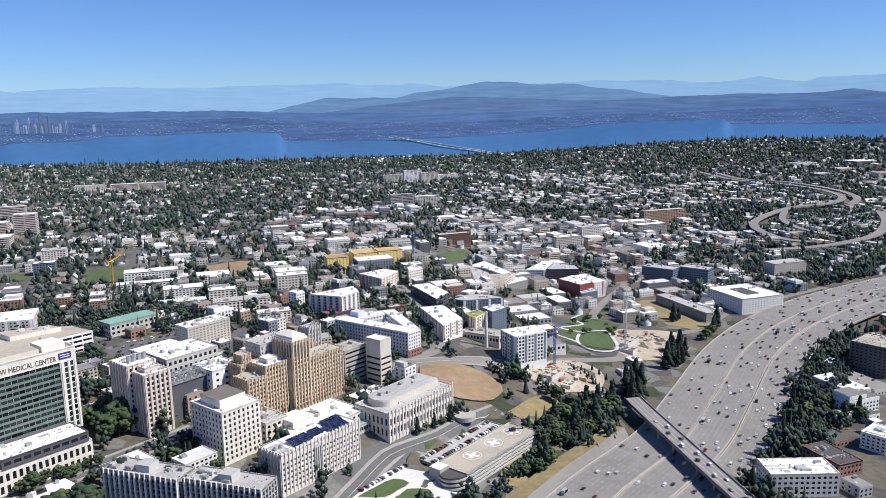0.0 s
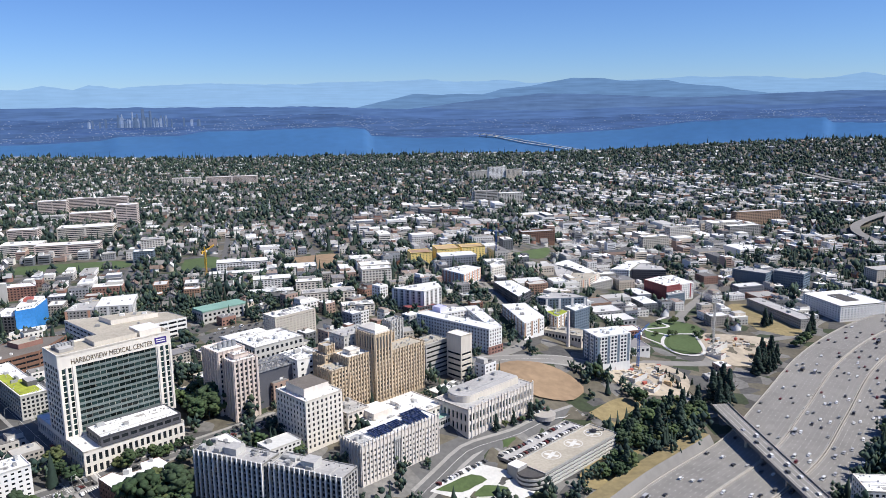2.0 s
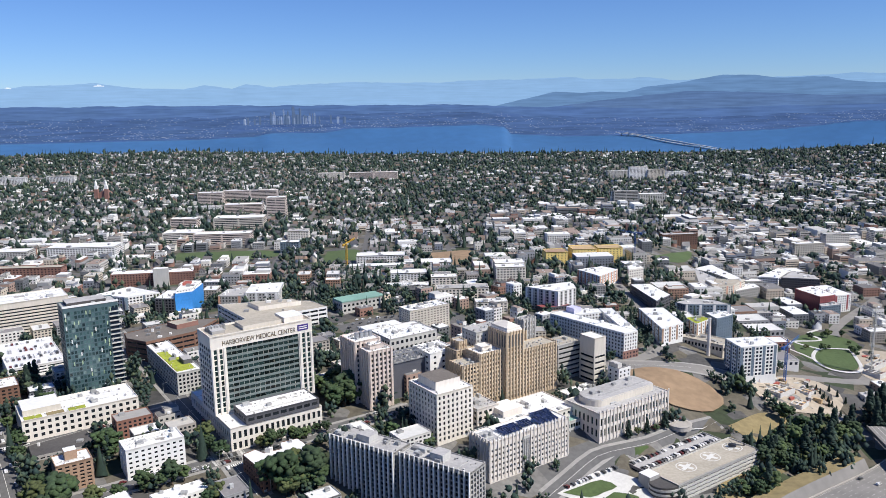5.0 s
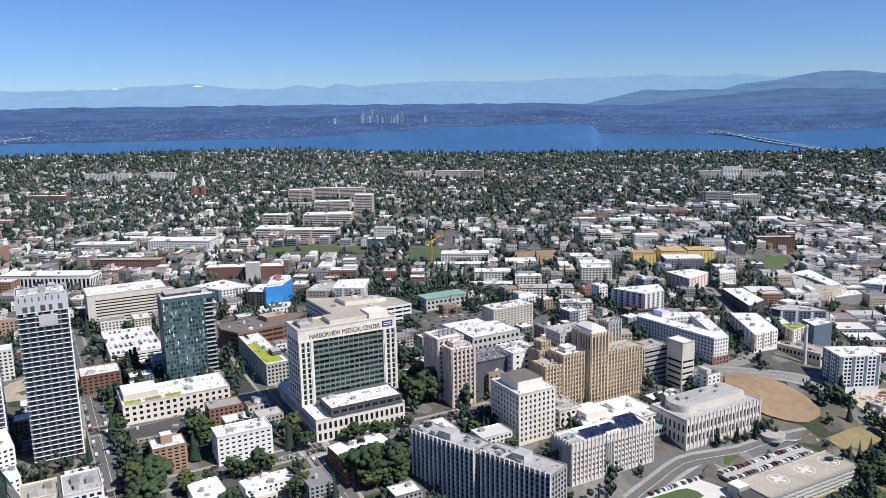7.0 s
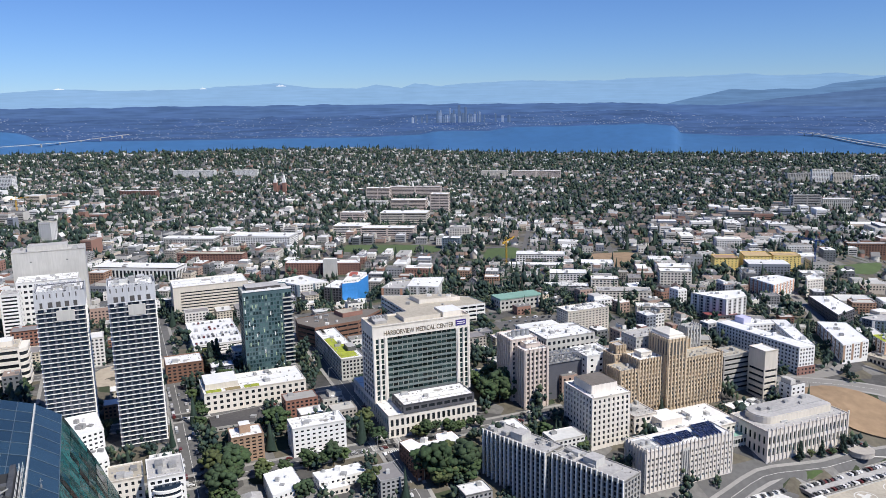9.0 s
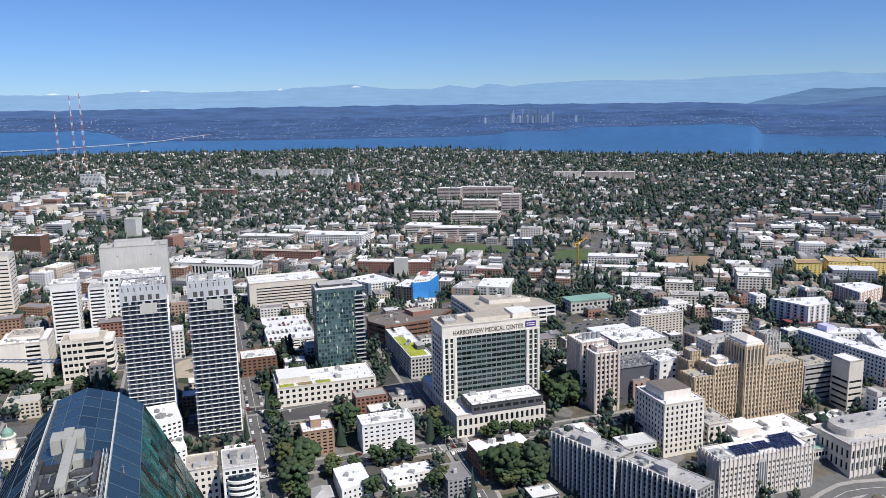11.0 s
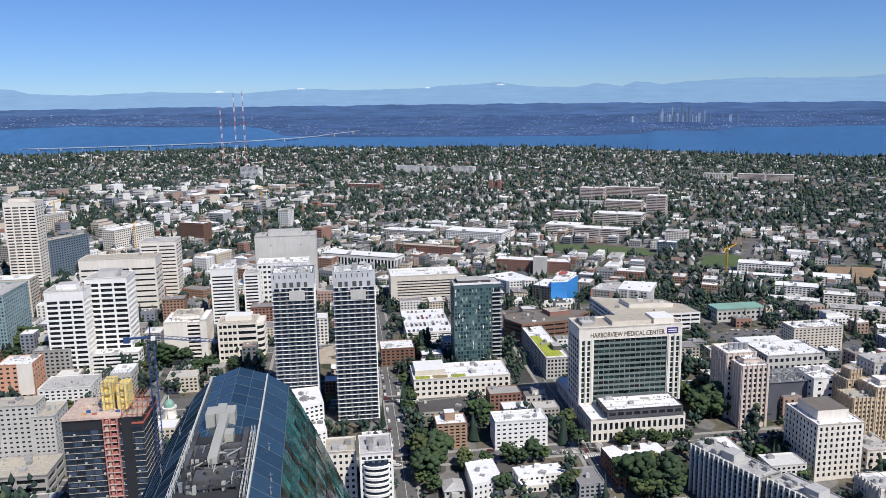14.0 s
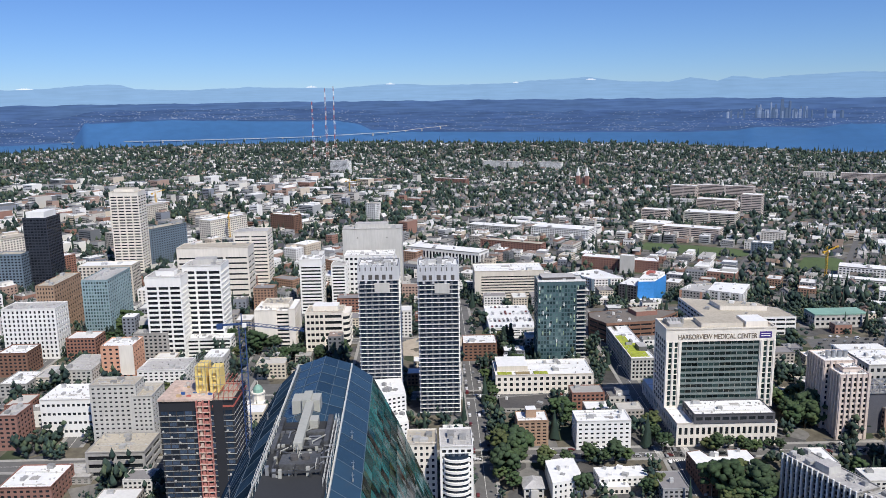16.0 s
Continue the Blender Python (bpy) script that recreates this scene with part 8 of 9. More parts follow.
# ---- landmarks of the further city ----
def cone(shape, x, y, z0, z1, r0, r1, n=14, m=0):
    k = len(shape.v)
    for z, r in ((z0, r0), (z1, r1)):
        shape.v += [(x + r * math.cos(2 * math.pi * i / n), y + r * math.sin(2 * math.pi * i / n), z) for i in range(n)]
    for i in range(n):
        j = (i + 1) % n
        shape.f.append((k + i, k + j, k + n + j, k + n + i))
        shape.m.append(m)
    shape.f.append(tuple(k + n + i for i in range(n)))
    shape.m.append(m)


s = Shape()
cone(s, 0, 0, -1, 35, 1.9, 1.25)
cone(s, 0, 0, 35, 36.2, 1.45, 1.4)
stack = part("smokestack", s, M["stone"])
stack.matrix_world = pose(293, 684, ground(293, 684))
tagged(stack, "tall pale brick smokestack beside a low plant", "chimney")
block("steam_plant", "low curved old plant building with tan roof", 300, 705, ground(300, 705), 44, 22, 9, 140, wall="beige", roof="rooftan", floors=1, bays=12, sbays=5, wx=0.6, wz=0.5, units=4)
for b, r, top, w in ((50.55, 2700, 0.0, 5), (51.5, 2710, 0.95, 5), (52.1, 2690, 1.05, 5)):
    p = polar(b, r)
    H = EYE[2] + r * math.tan(radians(top)) - p.z
    home = thing("radio_mast", pose(p.x, p.y, p.z - 1), "red and white lattice radio mast on the hill", "mast", "radio masts")
    n = 16
    for i in range(n):
        s = Shape()
        za, zb = H * i / n, H * (i + 1) / n
        ra, rb = w * (1 - 0.75 * i / n), w * (1 - 0.75 * (i + 1) / n)
        cs = [(math.cos(t), math.sin(t)) for t in (0.5, 0.5 + 2 * math.pi / 3, 0.5 + 4 * math.pi / 3)]
        for k in range(3):
            (c, d), (e, f) = cs[k], cs[(k + 1) % 3]
            s.beam((c * ra, d * ra, za), (c * rb, d * rb, zb), 0.20)
            s.beam((c * ra, d * ra, za), (e * rb, f * rb, zb), 0.15)
        part("mast_section", s, M["redsteel"] if i % 2 else M["white"], home)
church = thing("church", pose(-705, 1950, ground(-705, 1950), 0, 0, 0), "red brick church with twin white-topped towers", "church")
s = Shape()
s.box(-11, -10, -3, 11, 34, 17)
s.v += [(-11, -10, 17), (11, -10, 17), (0, -10, 25), (-11, 34, 17), (11, 34, 17), (0, 34, 25)]
k = len(s.v) - 6
s.f += [(k, k + 1, k + 2), (k + 4, k + 3, k + 5), (k + 1, k + 4, k + 5, k + 2), (k + 3, k, k + 2, k + 5)]
s.m += [0, 0, 0, 0]
part("nave", s, M["redbrick"], church)
for x in (-12, 12):
    s = Shape()
    s.box(x - 4.5, -14, -3, x + 4.5, -5, 30)
    part("tower", s, M["redbrick"], church)
    s = Shape()
    s.box(x - 3.8, -13.3, 30, x + 3.8, -5.7, 38)
    cone(s, x, -9.5, 38, 46, 3.4, 2.6)
    cone(s, x, -9.5, 46, 52, 2.6, 0.3)
    part("belfry", s, M["white"], church)
s = Shape()
cone(s, -6, -4, 20, 30, 4.0, 3.4, 8)
cone(s, -6, -4, 30, 40, 3.0, 0.2, 8)
part("spire", s, M["white"], far_sub2, "white pointed spire")
s = Shape()
for i in range(6):
    cone(s, 0, 0, 13 + 11 * math.sin(i * math.pi / 12), 13 + 11 * math.sin((i + 1) * math.pi / 12), 15 * math.cos(i * math.pi / 12), 15 * math.cos((i + 1) * math.pi / 12), 18)
part("dome_roof", s, M["cream"], far_dome, "pale domed roof")
s = Shape()
cone(s, 0, 0, -2, 12, 5.0, 4.6, 12)
cone(s, 0, 0, 12, 13, 5.3, 5.3, 12)
cone(s, 0, 0, 13, 15.5, 3.8, 3.6, 10, 1)
cone(s, 0, 0, 15.5, 17.5, 3.6, 2.2, 10, 1)
cone(s, 0, 0, 17.5, 18.6, 2.2, 0.6, 10, 1)
cone(s, 0, 0, 18.6, 21.5, 0.35, 0.1, 6)
cup = part("church_cupola", s, (M["cream"], M["copper"]))
cup.matrix_world = pose(-400, 408, ground(-400, 408))
tagged(cup, "cream church cupola with green copper dome", "church")

# far bridges, skyline and specks across the lake
def on_lake(b, e):
    k = min((e + 5.2) / (steps(SHORE, b) + 5.2), 0.97)
    return polar(b, 3440 + 840 * k, e)


for pts, w in ((((106.2, -2.58), (107.5, -2.76), (110, -3.28), (112, -3.58), (113.8, -3.9)), 11), (((106.7, -2.55), (109.1, -2.96), (112, -3.48), (114, -3.82)), 8), (((60.2, -1.97), (58, -2.18), (56.5, -2.33), (51.6, -2.54), (48.4, -2.6), (42.6, -2.6), (38.5, -2.56), (34, -2.5)), 7)):
    line = [on_lake(b, e) + Vector((0, 0, 7)) for b, e in pts]
    s = Shape()
    L = spline([tuple(p) for p in line], 30)
    ribbon(s, L, w / 2, -w / 2, 0, 2.0, height=True)
    ob = part("lake_bridge", s, M["lgrey"])
    tagged(ob, "long low floating bridge across the lake", "bridge", kind="structure")
    for i, p in enumerate(L[1:-1:3]):
        q = Shape()
        q.box(p.x - 1.5, p.y - 4, p.z - 16, p.x + 1.5, p.y + 4, p.z - 2.5)
        part("pontoon_pier", q, M["barrier"], ob)
rng = random.Random(8)
# walls and towers across the lake carry their haze as blue emission
M["farwall"] = haze_mat("far_walls_haze_glow", (0.14, 0.15, 0.16), (0.10, 0.155, 0.30), 0.6, 0.5)
M["fartower"] = haze_mat("far_glass_haze_glow", (0.05, 0.06, 0.07), (0.060, 0.105, 0.215), 0.2, 0.5)
for k in range(44):
    b = 81.5 + 3.3 * rng.random() if k < 28 else 79.0 + 8 * rng.random()
    top = -0.66 - 0.4 * rng.random() if k < 16 else -0.98 - 0.22 * rng.random()
    if k < 4:
        b, top = (82.45, 83.13, 83.6, 81.8)[k], (-0.58, -0.38, -0.52, -0.72)[k]
    p = polar(b, 4330, -1.6)
    z1 = EYE[2] + 4330 * math.tan(radians(top))
    s = Shape()
    w = rng.uniform(6, 13)
    s.box(-w / 2, -w / 2, 0, w / 2, w / 2, z1 - p.z)
    s.box(-w / 4, -w / 4, z1 - p.z, w / 4, w / 4, z1 - p.z + 3)
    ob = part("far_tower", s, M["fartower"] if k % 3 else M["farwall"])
    ob.matrix_world = pose(p.x, p.y, p.z, 0, 0, rng.uniform(0, 90))
    tagged(ob, "high-rise in a far skyline across the lake, haze in its glow", "tower", "far skyline")
s = Shape()
for k in range(4200):
    b = rng.uniform(30, 142)
    lo, hi = steps(SHORE, b), steps(PLATEAU, b)
    f = 0.02 + 0.60 * rng.random() ** 1.6
    if noise.noise((b * 0.35, f * 3.0, 4.0)) < -0.05 and rng.random() < 0.75:
        continue
    r = 4270 + 300 * f
    p = polar(b, r - 8, lo + (hi - lo) * f + 0.03)
    w, h = rng.uniform(1.5, 8), rng.uniform(0.7, 2.4)
    a = radians(90 - b)
    c, d = math.cos(a) * w / 2, math.sin(a) * w / 2
    s.quad((p.x - c, p.y - d, p.z), (p.x + c, p.y + d, p.z), (p.x + c, p.y + d, p.z + h), (p.x - c, p.y - d, p.z + h))
    s.quad((p.x - c, p.y - d, p.z + h), (p.x + c, p.y + d, p.z + h), (p.x + c + (p.x / r) * 3, p.y + d + (p.y / r) * 3, p.z + h + 0.6), (p.x - c + (p.x / r) * 3, p.y - d + (p.y / r) * 3, p.z + h + 0.6))
tagged(part("far_houses", s, M["farwall"]), "specks of houses on the far shore, pale haze in their glow", "houses", kind="stuff")
# the haze over the snow is put into its emission
M["snow"] = haze_mat("far_snow_haze_glow", (0.5, 0.5, 0.5), (0.35, 0.42, 0.50), 0.1, 0.05)
for b, e, w in ((56.2, 1.22, 26), (50.6, 1.08, 30), (32.2, 1.12, 40), (70.5, 1.28, 26), (65.2, 1.16, 16)):
    p = polar(b, 4745, e)
    s = Shape()
    t = radians(90 - b)
    ux, uy = math.cos(t), math.sin(t)
    for i in range(7):
        o = (i - 3) / 3.5
        h = 13 * (1 - abs(o)) * (0.7 + 0.3 * ((i * 37) % 5) / 4)
        s.v += [(p.x + ux * (o - 0.2) * w, p.y + uy * (o - 0.2) * w, p.z - 10), (p.x + ux * (o + 0.22) * w, p.y + uy * (o + 0.22) * w, p.z - 10), (p.x + ux * o * w, p.y + uy * o * w, p.z - 6 + h * 0.8)]
        k = len(s.v)
        s.f.append((k - 3, k - 2, k - 1))
        s.m.append(0)
    tagged(part("snow_peak", s, M["snow"]), "snow fields on a distant peak, given a hazy glow", "mountain", kind="structure")


# ---- trees ----
PHI = (1 + 5 ** 0.5) / 2
ICO_V = np.array([(-1, PHI, 0), (1, PHI, 0), (-1, -PHI, 0), (1, -PHI, 0), (0, -1, PHI), (0, 1, PHI), (0, -1, -PHI), (0, 1, -PHI), (PHI, 0, -1), (PHI, 0, 1), (-PHI, 0, -1), (-PHI, 0, 1)]) / math.hypot(1, PHI)
ICO_F = np.array([0, 11, 5, 0, 5, 1, 0, 1, 7, 0, 7, 10, 0, 10, 11, 1, 5, 9, 5, 11, 4, 11, 10, 2, 10, 7, 6, 7, 1, 8, 3, 9, 4, 3, 4, 2, 3, 2, 6, 3, 6, 8, 3, 8, 9, 4, 9, 5, 2, 4, 11, 6, 2, 10, 8, 6, 7, 9, 8, 1]).reshape(20, 3)
OCT_V = np.array([(1, 0, 0), (-1, 0, 0), (0, 1, 0), (0, -1, 0), (0, 0, 1), (0, 0, -1)], float)
OCT_F = np.array([(0, 2, 4), (2, 1, 4), (1, 3, 4), (3, 0, 4), (2, 0, 5), (1, 2, 5), (3, 1, 5), (0, 3, 5)])
rs = np.random.RandomState(5)


def many(name, base_v, base_f, places, sizes, jitter, material, n_mats=1, index=None):
    """One mesh of many small copies: places (n,3), sizes (n,3), each turned and jittered."""
    n, kv = len(places), len(base_v)
    turn = rs.uniform(0, 2 * math.pi, n)
    v = base_v[None] * (1 + rs.uniform(-jitter, jitter, (n, kv, 1))) * sizes[:, None, :]
    c, s = np.cos(turn)[:, None], np.sin(turn)[:, None]
    x, y = v[..., 0] * c - v[..., 1] * s, v[..., 0] * s + v[..., 1] * c
    v = np.stack([x, y, v[..., 2]], -1) + places[:, None, :]
    f = (base_f[None] + (np.arange(n) * kv)[:, None, None]).reshape(-1)
    return mesh_np(name, v.reshape(-1, 3), f, base_f.shape[1], (material,))


def mesh_np(name, v, loops, corners, mats, index=None):
    me = bpy.data.meshes.new(name)
    nf = len(loops) // corners
    me.vertices.add(len(v))
    me.vertices.foreach_set("co", np.asarray(v, np.float32).ravel())
    me.loops.add(len(loops))
    me.loops.foreach_set("vertex_index", np.asarray(loops, np.int32))
    me.polygons.add(nf)
    me.polygons.foreach_set("loop_start", np.arange(0, len(loops), corners, dtype=np.int32))
    for m in mats:
        me.materials.append(m)
    if index is not None:
        me.polygons.foreach_set("material_index", np.asarray(index, np.int32))
    me.update(calc_edges=True)
    return me


def trunk_mesh(h, r, seed):
    rng = random.Random(seed)
    s = Shape()
    cone(s, 0, 0, -0.6, h * 0.55, r, r * 0.55, 7)
    for k in range(5):
        a = k * 1.3 + rng.random()
        s.beam((0, 0, h * (0.32 + 0.05 * k)), (math.cos(a) * h * 0.28, math.sin(a) * h * 0.28, h * (0.55 + 0.06 * k)), r * 0.25)
    return s.mesh("trunk", M["bark"])


def crown_mesh(h, w, seed):
    """A broadleaf crown of many leaf clumps with gaps and an uneven outline."""
    n = 54
    u = rs.normal(size=(n, 3))
    u /= np.linalg.norm(u, axis=1)[:, None]
    lump = 0.78 + 0.3 * np.sin(u[:, 0] * 3 + seed) * np.cos(u[:, 1] * 4 + seed * 2)
    r = rs.uniform(0.55, 1.0, n) ** 0.5 * lump
    p = u * r[:, None] * np.array([w / 2, w / 2, h * 0.36]) + np.array([0, 0, h * 0.62])
    z = rs.uniform(0.6, 1.25, (n, 1)) * w * 0.135 * np.array([1, 1, 0.72])
    return many("crown", ICO_V, ICO_F, p, z * rs.uniform(0.8, 1.2, (n, 3)), 0.32, M["leaf"])


def fir_mesh(h, w, seed):
    n = 70
    k = np.linspace(0, 1, n)
    rad = (1 - k) * w / 2 * rs.uniform(0.55, 1.05, n)
    a = k * 140 + rs.uniform(0, 1, n)
    p = np.stack([np.cos(a) * rad, np.sin(a) * rad, h * (0.10 + 0.9 * k)], 1)
    z = np.stack([(0.16 + 0.10 * (1 - k)) * w, (0.16 + 0.10 * (1 - k)) * w, np.full(n, h * 0.055)], 1) * rs.uniform(0.7, 1.2, (n, 3))
    return many("crown", ICO_V, ICO_F, p, z, 0.35, M["conifer"])


LEAFY = [(trunk_mesh(h, h * 0.028, i), crown_mesh(h, w, i), h) for i, (h, w) in enumerate(((11, 9), (14, 12), (8.5, 8), (12, 9.5), (16, 13), (9.5, 10)))]
FIRS = [(trunk_mesh(h, h * 0.02, 20 + i), fir_mesh(h, w, i), h) for i, (h, w) in enumerate(((20, 8), (16, 7.5), (24, 9), (13, 5)))]
tree_count = [0]


def tree(x, y, k, fir=False, scale=1.0):
    t, c, h = (FIRS if fir else LEAFY)[k % (4 if fir else 6)]
    home = thing("conifer_tree" if fir else "broadleaf_tree", pose(x, y, ground(x, y), 0, 0, (k * 67) % 360) @ Matrix.Scale(scale, 4), "dark green conifer with layered boughs" if fir else ("tall green broadleaf tree with a full crown" if h > 11 else "small green broadleaf street tree"), "tree", "conifers" if fir else "broadleaf trees")
    part("trunk", t, (), home)
    part("crown", c, (), home)
    tree_count[0] += 1


rng = random.Random(21)


def grove(cx, cy, rx, ry, n, fir=0.3, turn=0.0, scale=1.0, keep=False):
    c, s = math.cos(radians(turn)), math.sin(radians(turn))
    for i in range(n):
        a, r = rng.uniform(0, 2 * math.pi), rng.random() ** 0.5
        u, v = r * rx * math.cos(a), r * ry * math.sin(a)
        x, y = cx + u * c - v * s, cy + u * s + v * c
        if keep or free(x, y, -3):
            tree(x, y, rng.randrange(100), rng.random() < fir, scale * rng.uniform(0.75, 1.2))


grove(320, 546, 60, 15, 66, 0.3, 26, 1.25, True)
grove(252, 491, 20, 8, 14, 0.3, 27, 1.1, True)
grove(596, 724, 40, 4, 8, 0.8, 38, 1.0, True)
grove(285, 528, 16, 8, 8, 0.0, 33, 1.0, True)
grove(402, 588, 26, 10, 20, 0.9, 52, 1.15, True)
grove(508, 668, 46, 10, 22, 0.9, 45, 1.1, True)
grove(318, 588, 9, 8, 3, 0.0, 0, 1.2, True)
grove(300, 630, 10, 9, 4, 0.1, 0, 1.1, True)
grove(514, 500, 50, 10, 28, 0.4, 38, 0.9, True)
grove(466, 448, 36, 9, 20, 0.2, 38, 0.8, True)
grove(560, 494, 60, 18, 30, 0.3, 38, 0.85, True)
grove(620, 800, 40, 16, 12, 0.5, 35, 1.0)
grove(470, 780, 50, 60, 14, 0.0, 0, 0.7, True)
grove(-60, 590, 34, 10, 12, 0.0, 31, 1.3, True)
grove(-75, 512, 40, 5, 11, 0.1, 31, 0.95, True)
grove(-128, 540, 40, 4, 9, 0.0, 121, 0.7, True)
grove(-40, 470, 32, 9, 14, 0.1, 31, 1.35, True)
grove(-20, 505, 30, 6, 8, 0.1, 31, 0.8, True)
grove(20, 505, 8, 8, 3, 0.1, 0, 0.7, True)
grove(-285, 600, 70, 6, 16, 0.5, 121, 0.9)
grove(-262, 520, 60, 4, 12, 0.1, 121, 0.7, True)
grove(-205, 425, 45, 5, 10, 0.2, 121, 1.2, True)
grove(-180, 440, 30, 14, 12, 0.1, 31, 1.25)
grove(-455, 500, 60, 10, 14, 0.1, 31, 1.0)
grove(-610, 470, 30, 12, 12, 0.2, 31, 1.1)
grove(-400, 350, 30, 14, 10, 0.1, 31, 1.0)
grove(-482, 500, 14, 6, 9, 0.0, 31, 1.3, True)
grove(-660, 480, 26, 9, 12, 0.1, 31, 1.4, True)
grove(-425, 520, 22, 4, 8, 0.0, 31, 0.9, True)
grove(-524, 500, 9, 6, 5, 0.3, 31, 1.2, True)
grove(-196, 416, 7, 7, 3, 0.0, 31, 1.5, True)
grove(-63, 452, 16, 6, 9, 0.0, 31, 1.5, True)
grove(-45, 566, 14, 9, 9, 0.0, 60, 1.5, True)
grove(-148, 456, 16, 4, 6, 0.0, 31, 0.9, True)
grove(-126, 500, 18, 3, 6, 0.0, 121, 0.9, True)
grove(-112, 437, 5, 7, 4, 0.0, 31, 1.2, True)
grove(-150, 416, 8, 4, 2, 0.0, 31, 1.2, True)
grove(-190, 490, 7, 5, 4, 0.1, 31, 1.2, True)
grove(-69, 462, 22, 8, 8, 0.0, 31, 1.2, True)
grove(-470, 385, 26, 10, 8, 0.1, 31, 1.0)
for k in range(10):
    tree(*hill(357 - 6 * k, 655 - 4 * k), 3, True, 0.45)

for k in range(4):
    tree(369 + 1.5 * k, 643 - 9.5 * k, 3, True, 0.5)
    tree(390 + 2.0 * k, 644 - 10.0 * k, 3, True, 0.5)
for k in range(5):
    tree(172 + 8.5 * k, 537 + 4.2 * k, 2 + k, k % 2 == 0, 0.6)

# ---- low-rise city ----
def box_block(n, w, d, h, floors, bays):
    home = thing("apartment_building", pose(0, 0, -400), "plain flat-roofed low-rise city building with window rows", "building", "low-rise city buildings")
    s = Shape()
    panes = []
    for o, u, L in (((-w / 2, -d / 2, 0), (1, 0, 0), w), ((w / 2, -d / 2, 0), (0, 1, 0), d), ((w / 2, d / 2, 0), (-1, 0, 0), w), ((-w / 2, d / 2, 0), (0, -1, 0), d)):
        panes += s.facade(o, u, L, h, max(2, round(L / bays)), floors, 0.55, 0.5, 0.0, 0.8, 0.8, 0.4)
    s.box(-w / 2, -d / 2, -6, w / 2, d / 2, -0.01)
    t = 0.4
    for x0, y0, x1, y1 in ((-w / 2, -d / 2, w / 2, -d / 2 + t), (-w / 2, d / 2 - t, w / 2, d / 2), (-w / 2, -d / 2 + t, -w / 2 + t, d / 2 - t), (w / 2 - t, -d / 2 + t, w / 2, d / 2 - t)):
        s.box(x0, y0, h - 0.8, x1, y1, h + 0.2)
    part("wall", s, M["block_wall"], home)
    r = Shape()
    r.box(-w / 2 + t, -d / 2 + t, h - 1, w / 2 - t, d / 2 - t, h - 0.4)
    hang_panes(home, panes, "glass", joined=True)
    g = random.Random(n)
    for k in range(1):
        q = Shape()
        x, y, a = g.uniform(-w / 3, w / 3), g.uniform(-d / 3, d / 3), g.uniform(1, 2.4)
        q.box(x - a, y - a * 0.8, h - 0.4, x + a, y + a * 0.8, h + g.uniform(0.8, 2.4))
        q.m = [1] * len(q.f)
        k0 = len(r.v)
        r.v += q.v
        r.f += [tuple(k0 + i_ for i_ in f_) for f_ in q.f]
        r.m += q.m
    part("roof", r, (M["block_roof"], M["unit"]), home)
    return home, w, d


LOWS = [box_block(i, *v) for i, v in enumerate(((18, 14, 10, 3, 3.2), (24, 16, 13, 4, 3.4), (32, 18, 16, 5, 3.6), (14, 12, 7, 2, 3.0), (40, 20, 12, 3, 4.0), (26, 22, 20, 6, 3.4), (20, 30, 9, 2, 4.0), (36, 28, 7, 1, 5.0), (22, 18, 26, 8, 3.4), (16, 22, 12, 4, 3.2)))]
used, low_count = set(), 0


def put_low(i, x, y, bearing):
    global low_count
    home, w, d = LOWS[i]
    m = pose(x, y, ground(x, y), 0, 0, 90 - bearing)
    if i in used:
        copy_thing(home, m)
    else:
        home.matrix_world = m
        used.add(i)
    take(x, y, w, d, bearing, 2)
    low_count += 1


def fits(x, y, w, d, bearing):
    a = radians(90 - bearing)
    c, s = math.cos(a), math.sin(a)
    return all(free(x + u * w / 2 * c - v * d / 2 * s, y + u * w / 2 * s + v * d / 2 * c) for u, v in ((0, 0), (-1, -1), (1, -1), (1, 1), (-1, 1), (0, -1), (0, 1), (1, 0), (-1, 0)))


rng = random.Random(3)
spots = []
for s0 in range(400, 1000, 25):
    for q0 in range(-760, 340, 25):
        x, y = hill(s0 + rng.uniform(-4, 4), q0 + rng.uniform(-4, 4))
        r, b = math.hypot(x, y), math.degrees(math.atan2(y, -x))
        if 28 < b < 112 and 430 < r < 960:
            spots.append((x, y, 59, r, b))
for x0 in range(-1300, 1300, 34):
    for y0 in range(560, 1800, 34):
        x, y = x0 + rng.uniform(-5, 5), y0 + rng.uniform(-5, 5)
        r, b = math.hypot(x, y), math.degrees(math.atan2(y, -x))
        if 27 < b < 143 and r > 690 and (b > 100 or r > 920) and r < 1850:
            spots.append((x, y, 90, r, b))
rng.shuffle(spots)
spots.sort(key=lambda v: (v[3] > 980) + (v[3] > 1300))
for x, y, g, r, b in spots:
    if low_count >= 200:
        break
    dense = 0.9 if r < 980 else 0.6 if b < 58 else 0.5 if b > 110 else 0.2
    if rng.random() > dense:
        continue
    i = rng.choice((0, 1, 2, 5, 8, 9, 2, 1) if b < 58 and r > 700 else (6, 7, 4, 3, 0, 7, 1) if b > 110 else (0, 1, 3, 3, 9, 0))
    if fits(x, y, LOWS[i][1], LOWS[i][2], g):
        put_low(i, x, y, g)

# joined flat-roofed blocks packed into the free lots
packed = []
rng = random.Random(29)


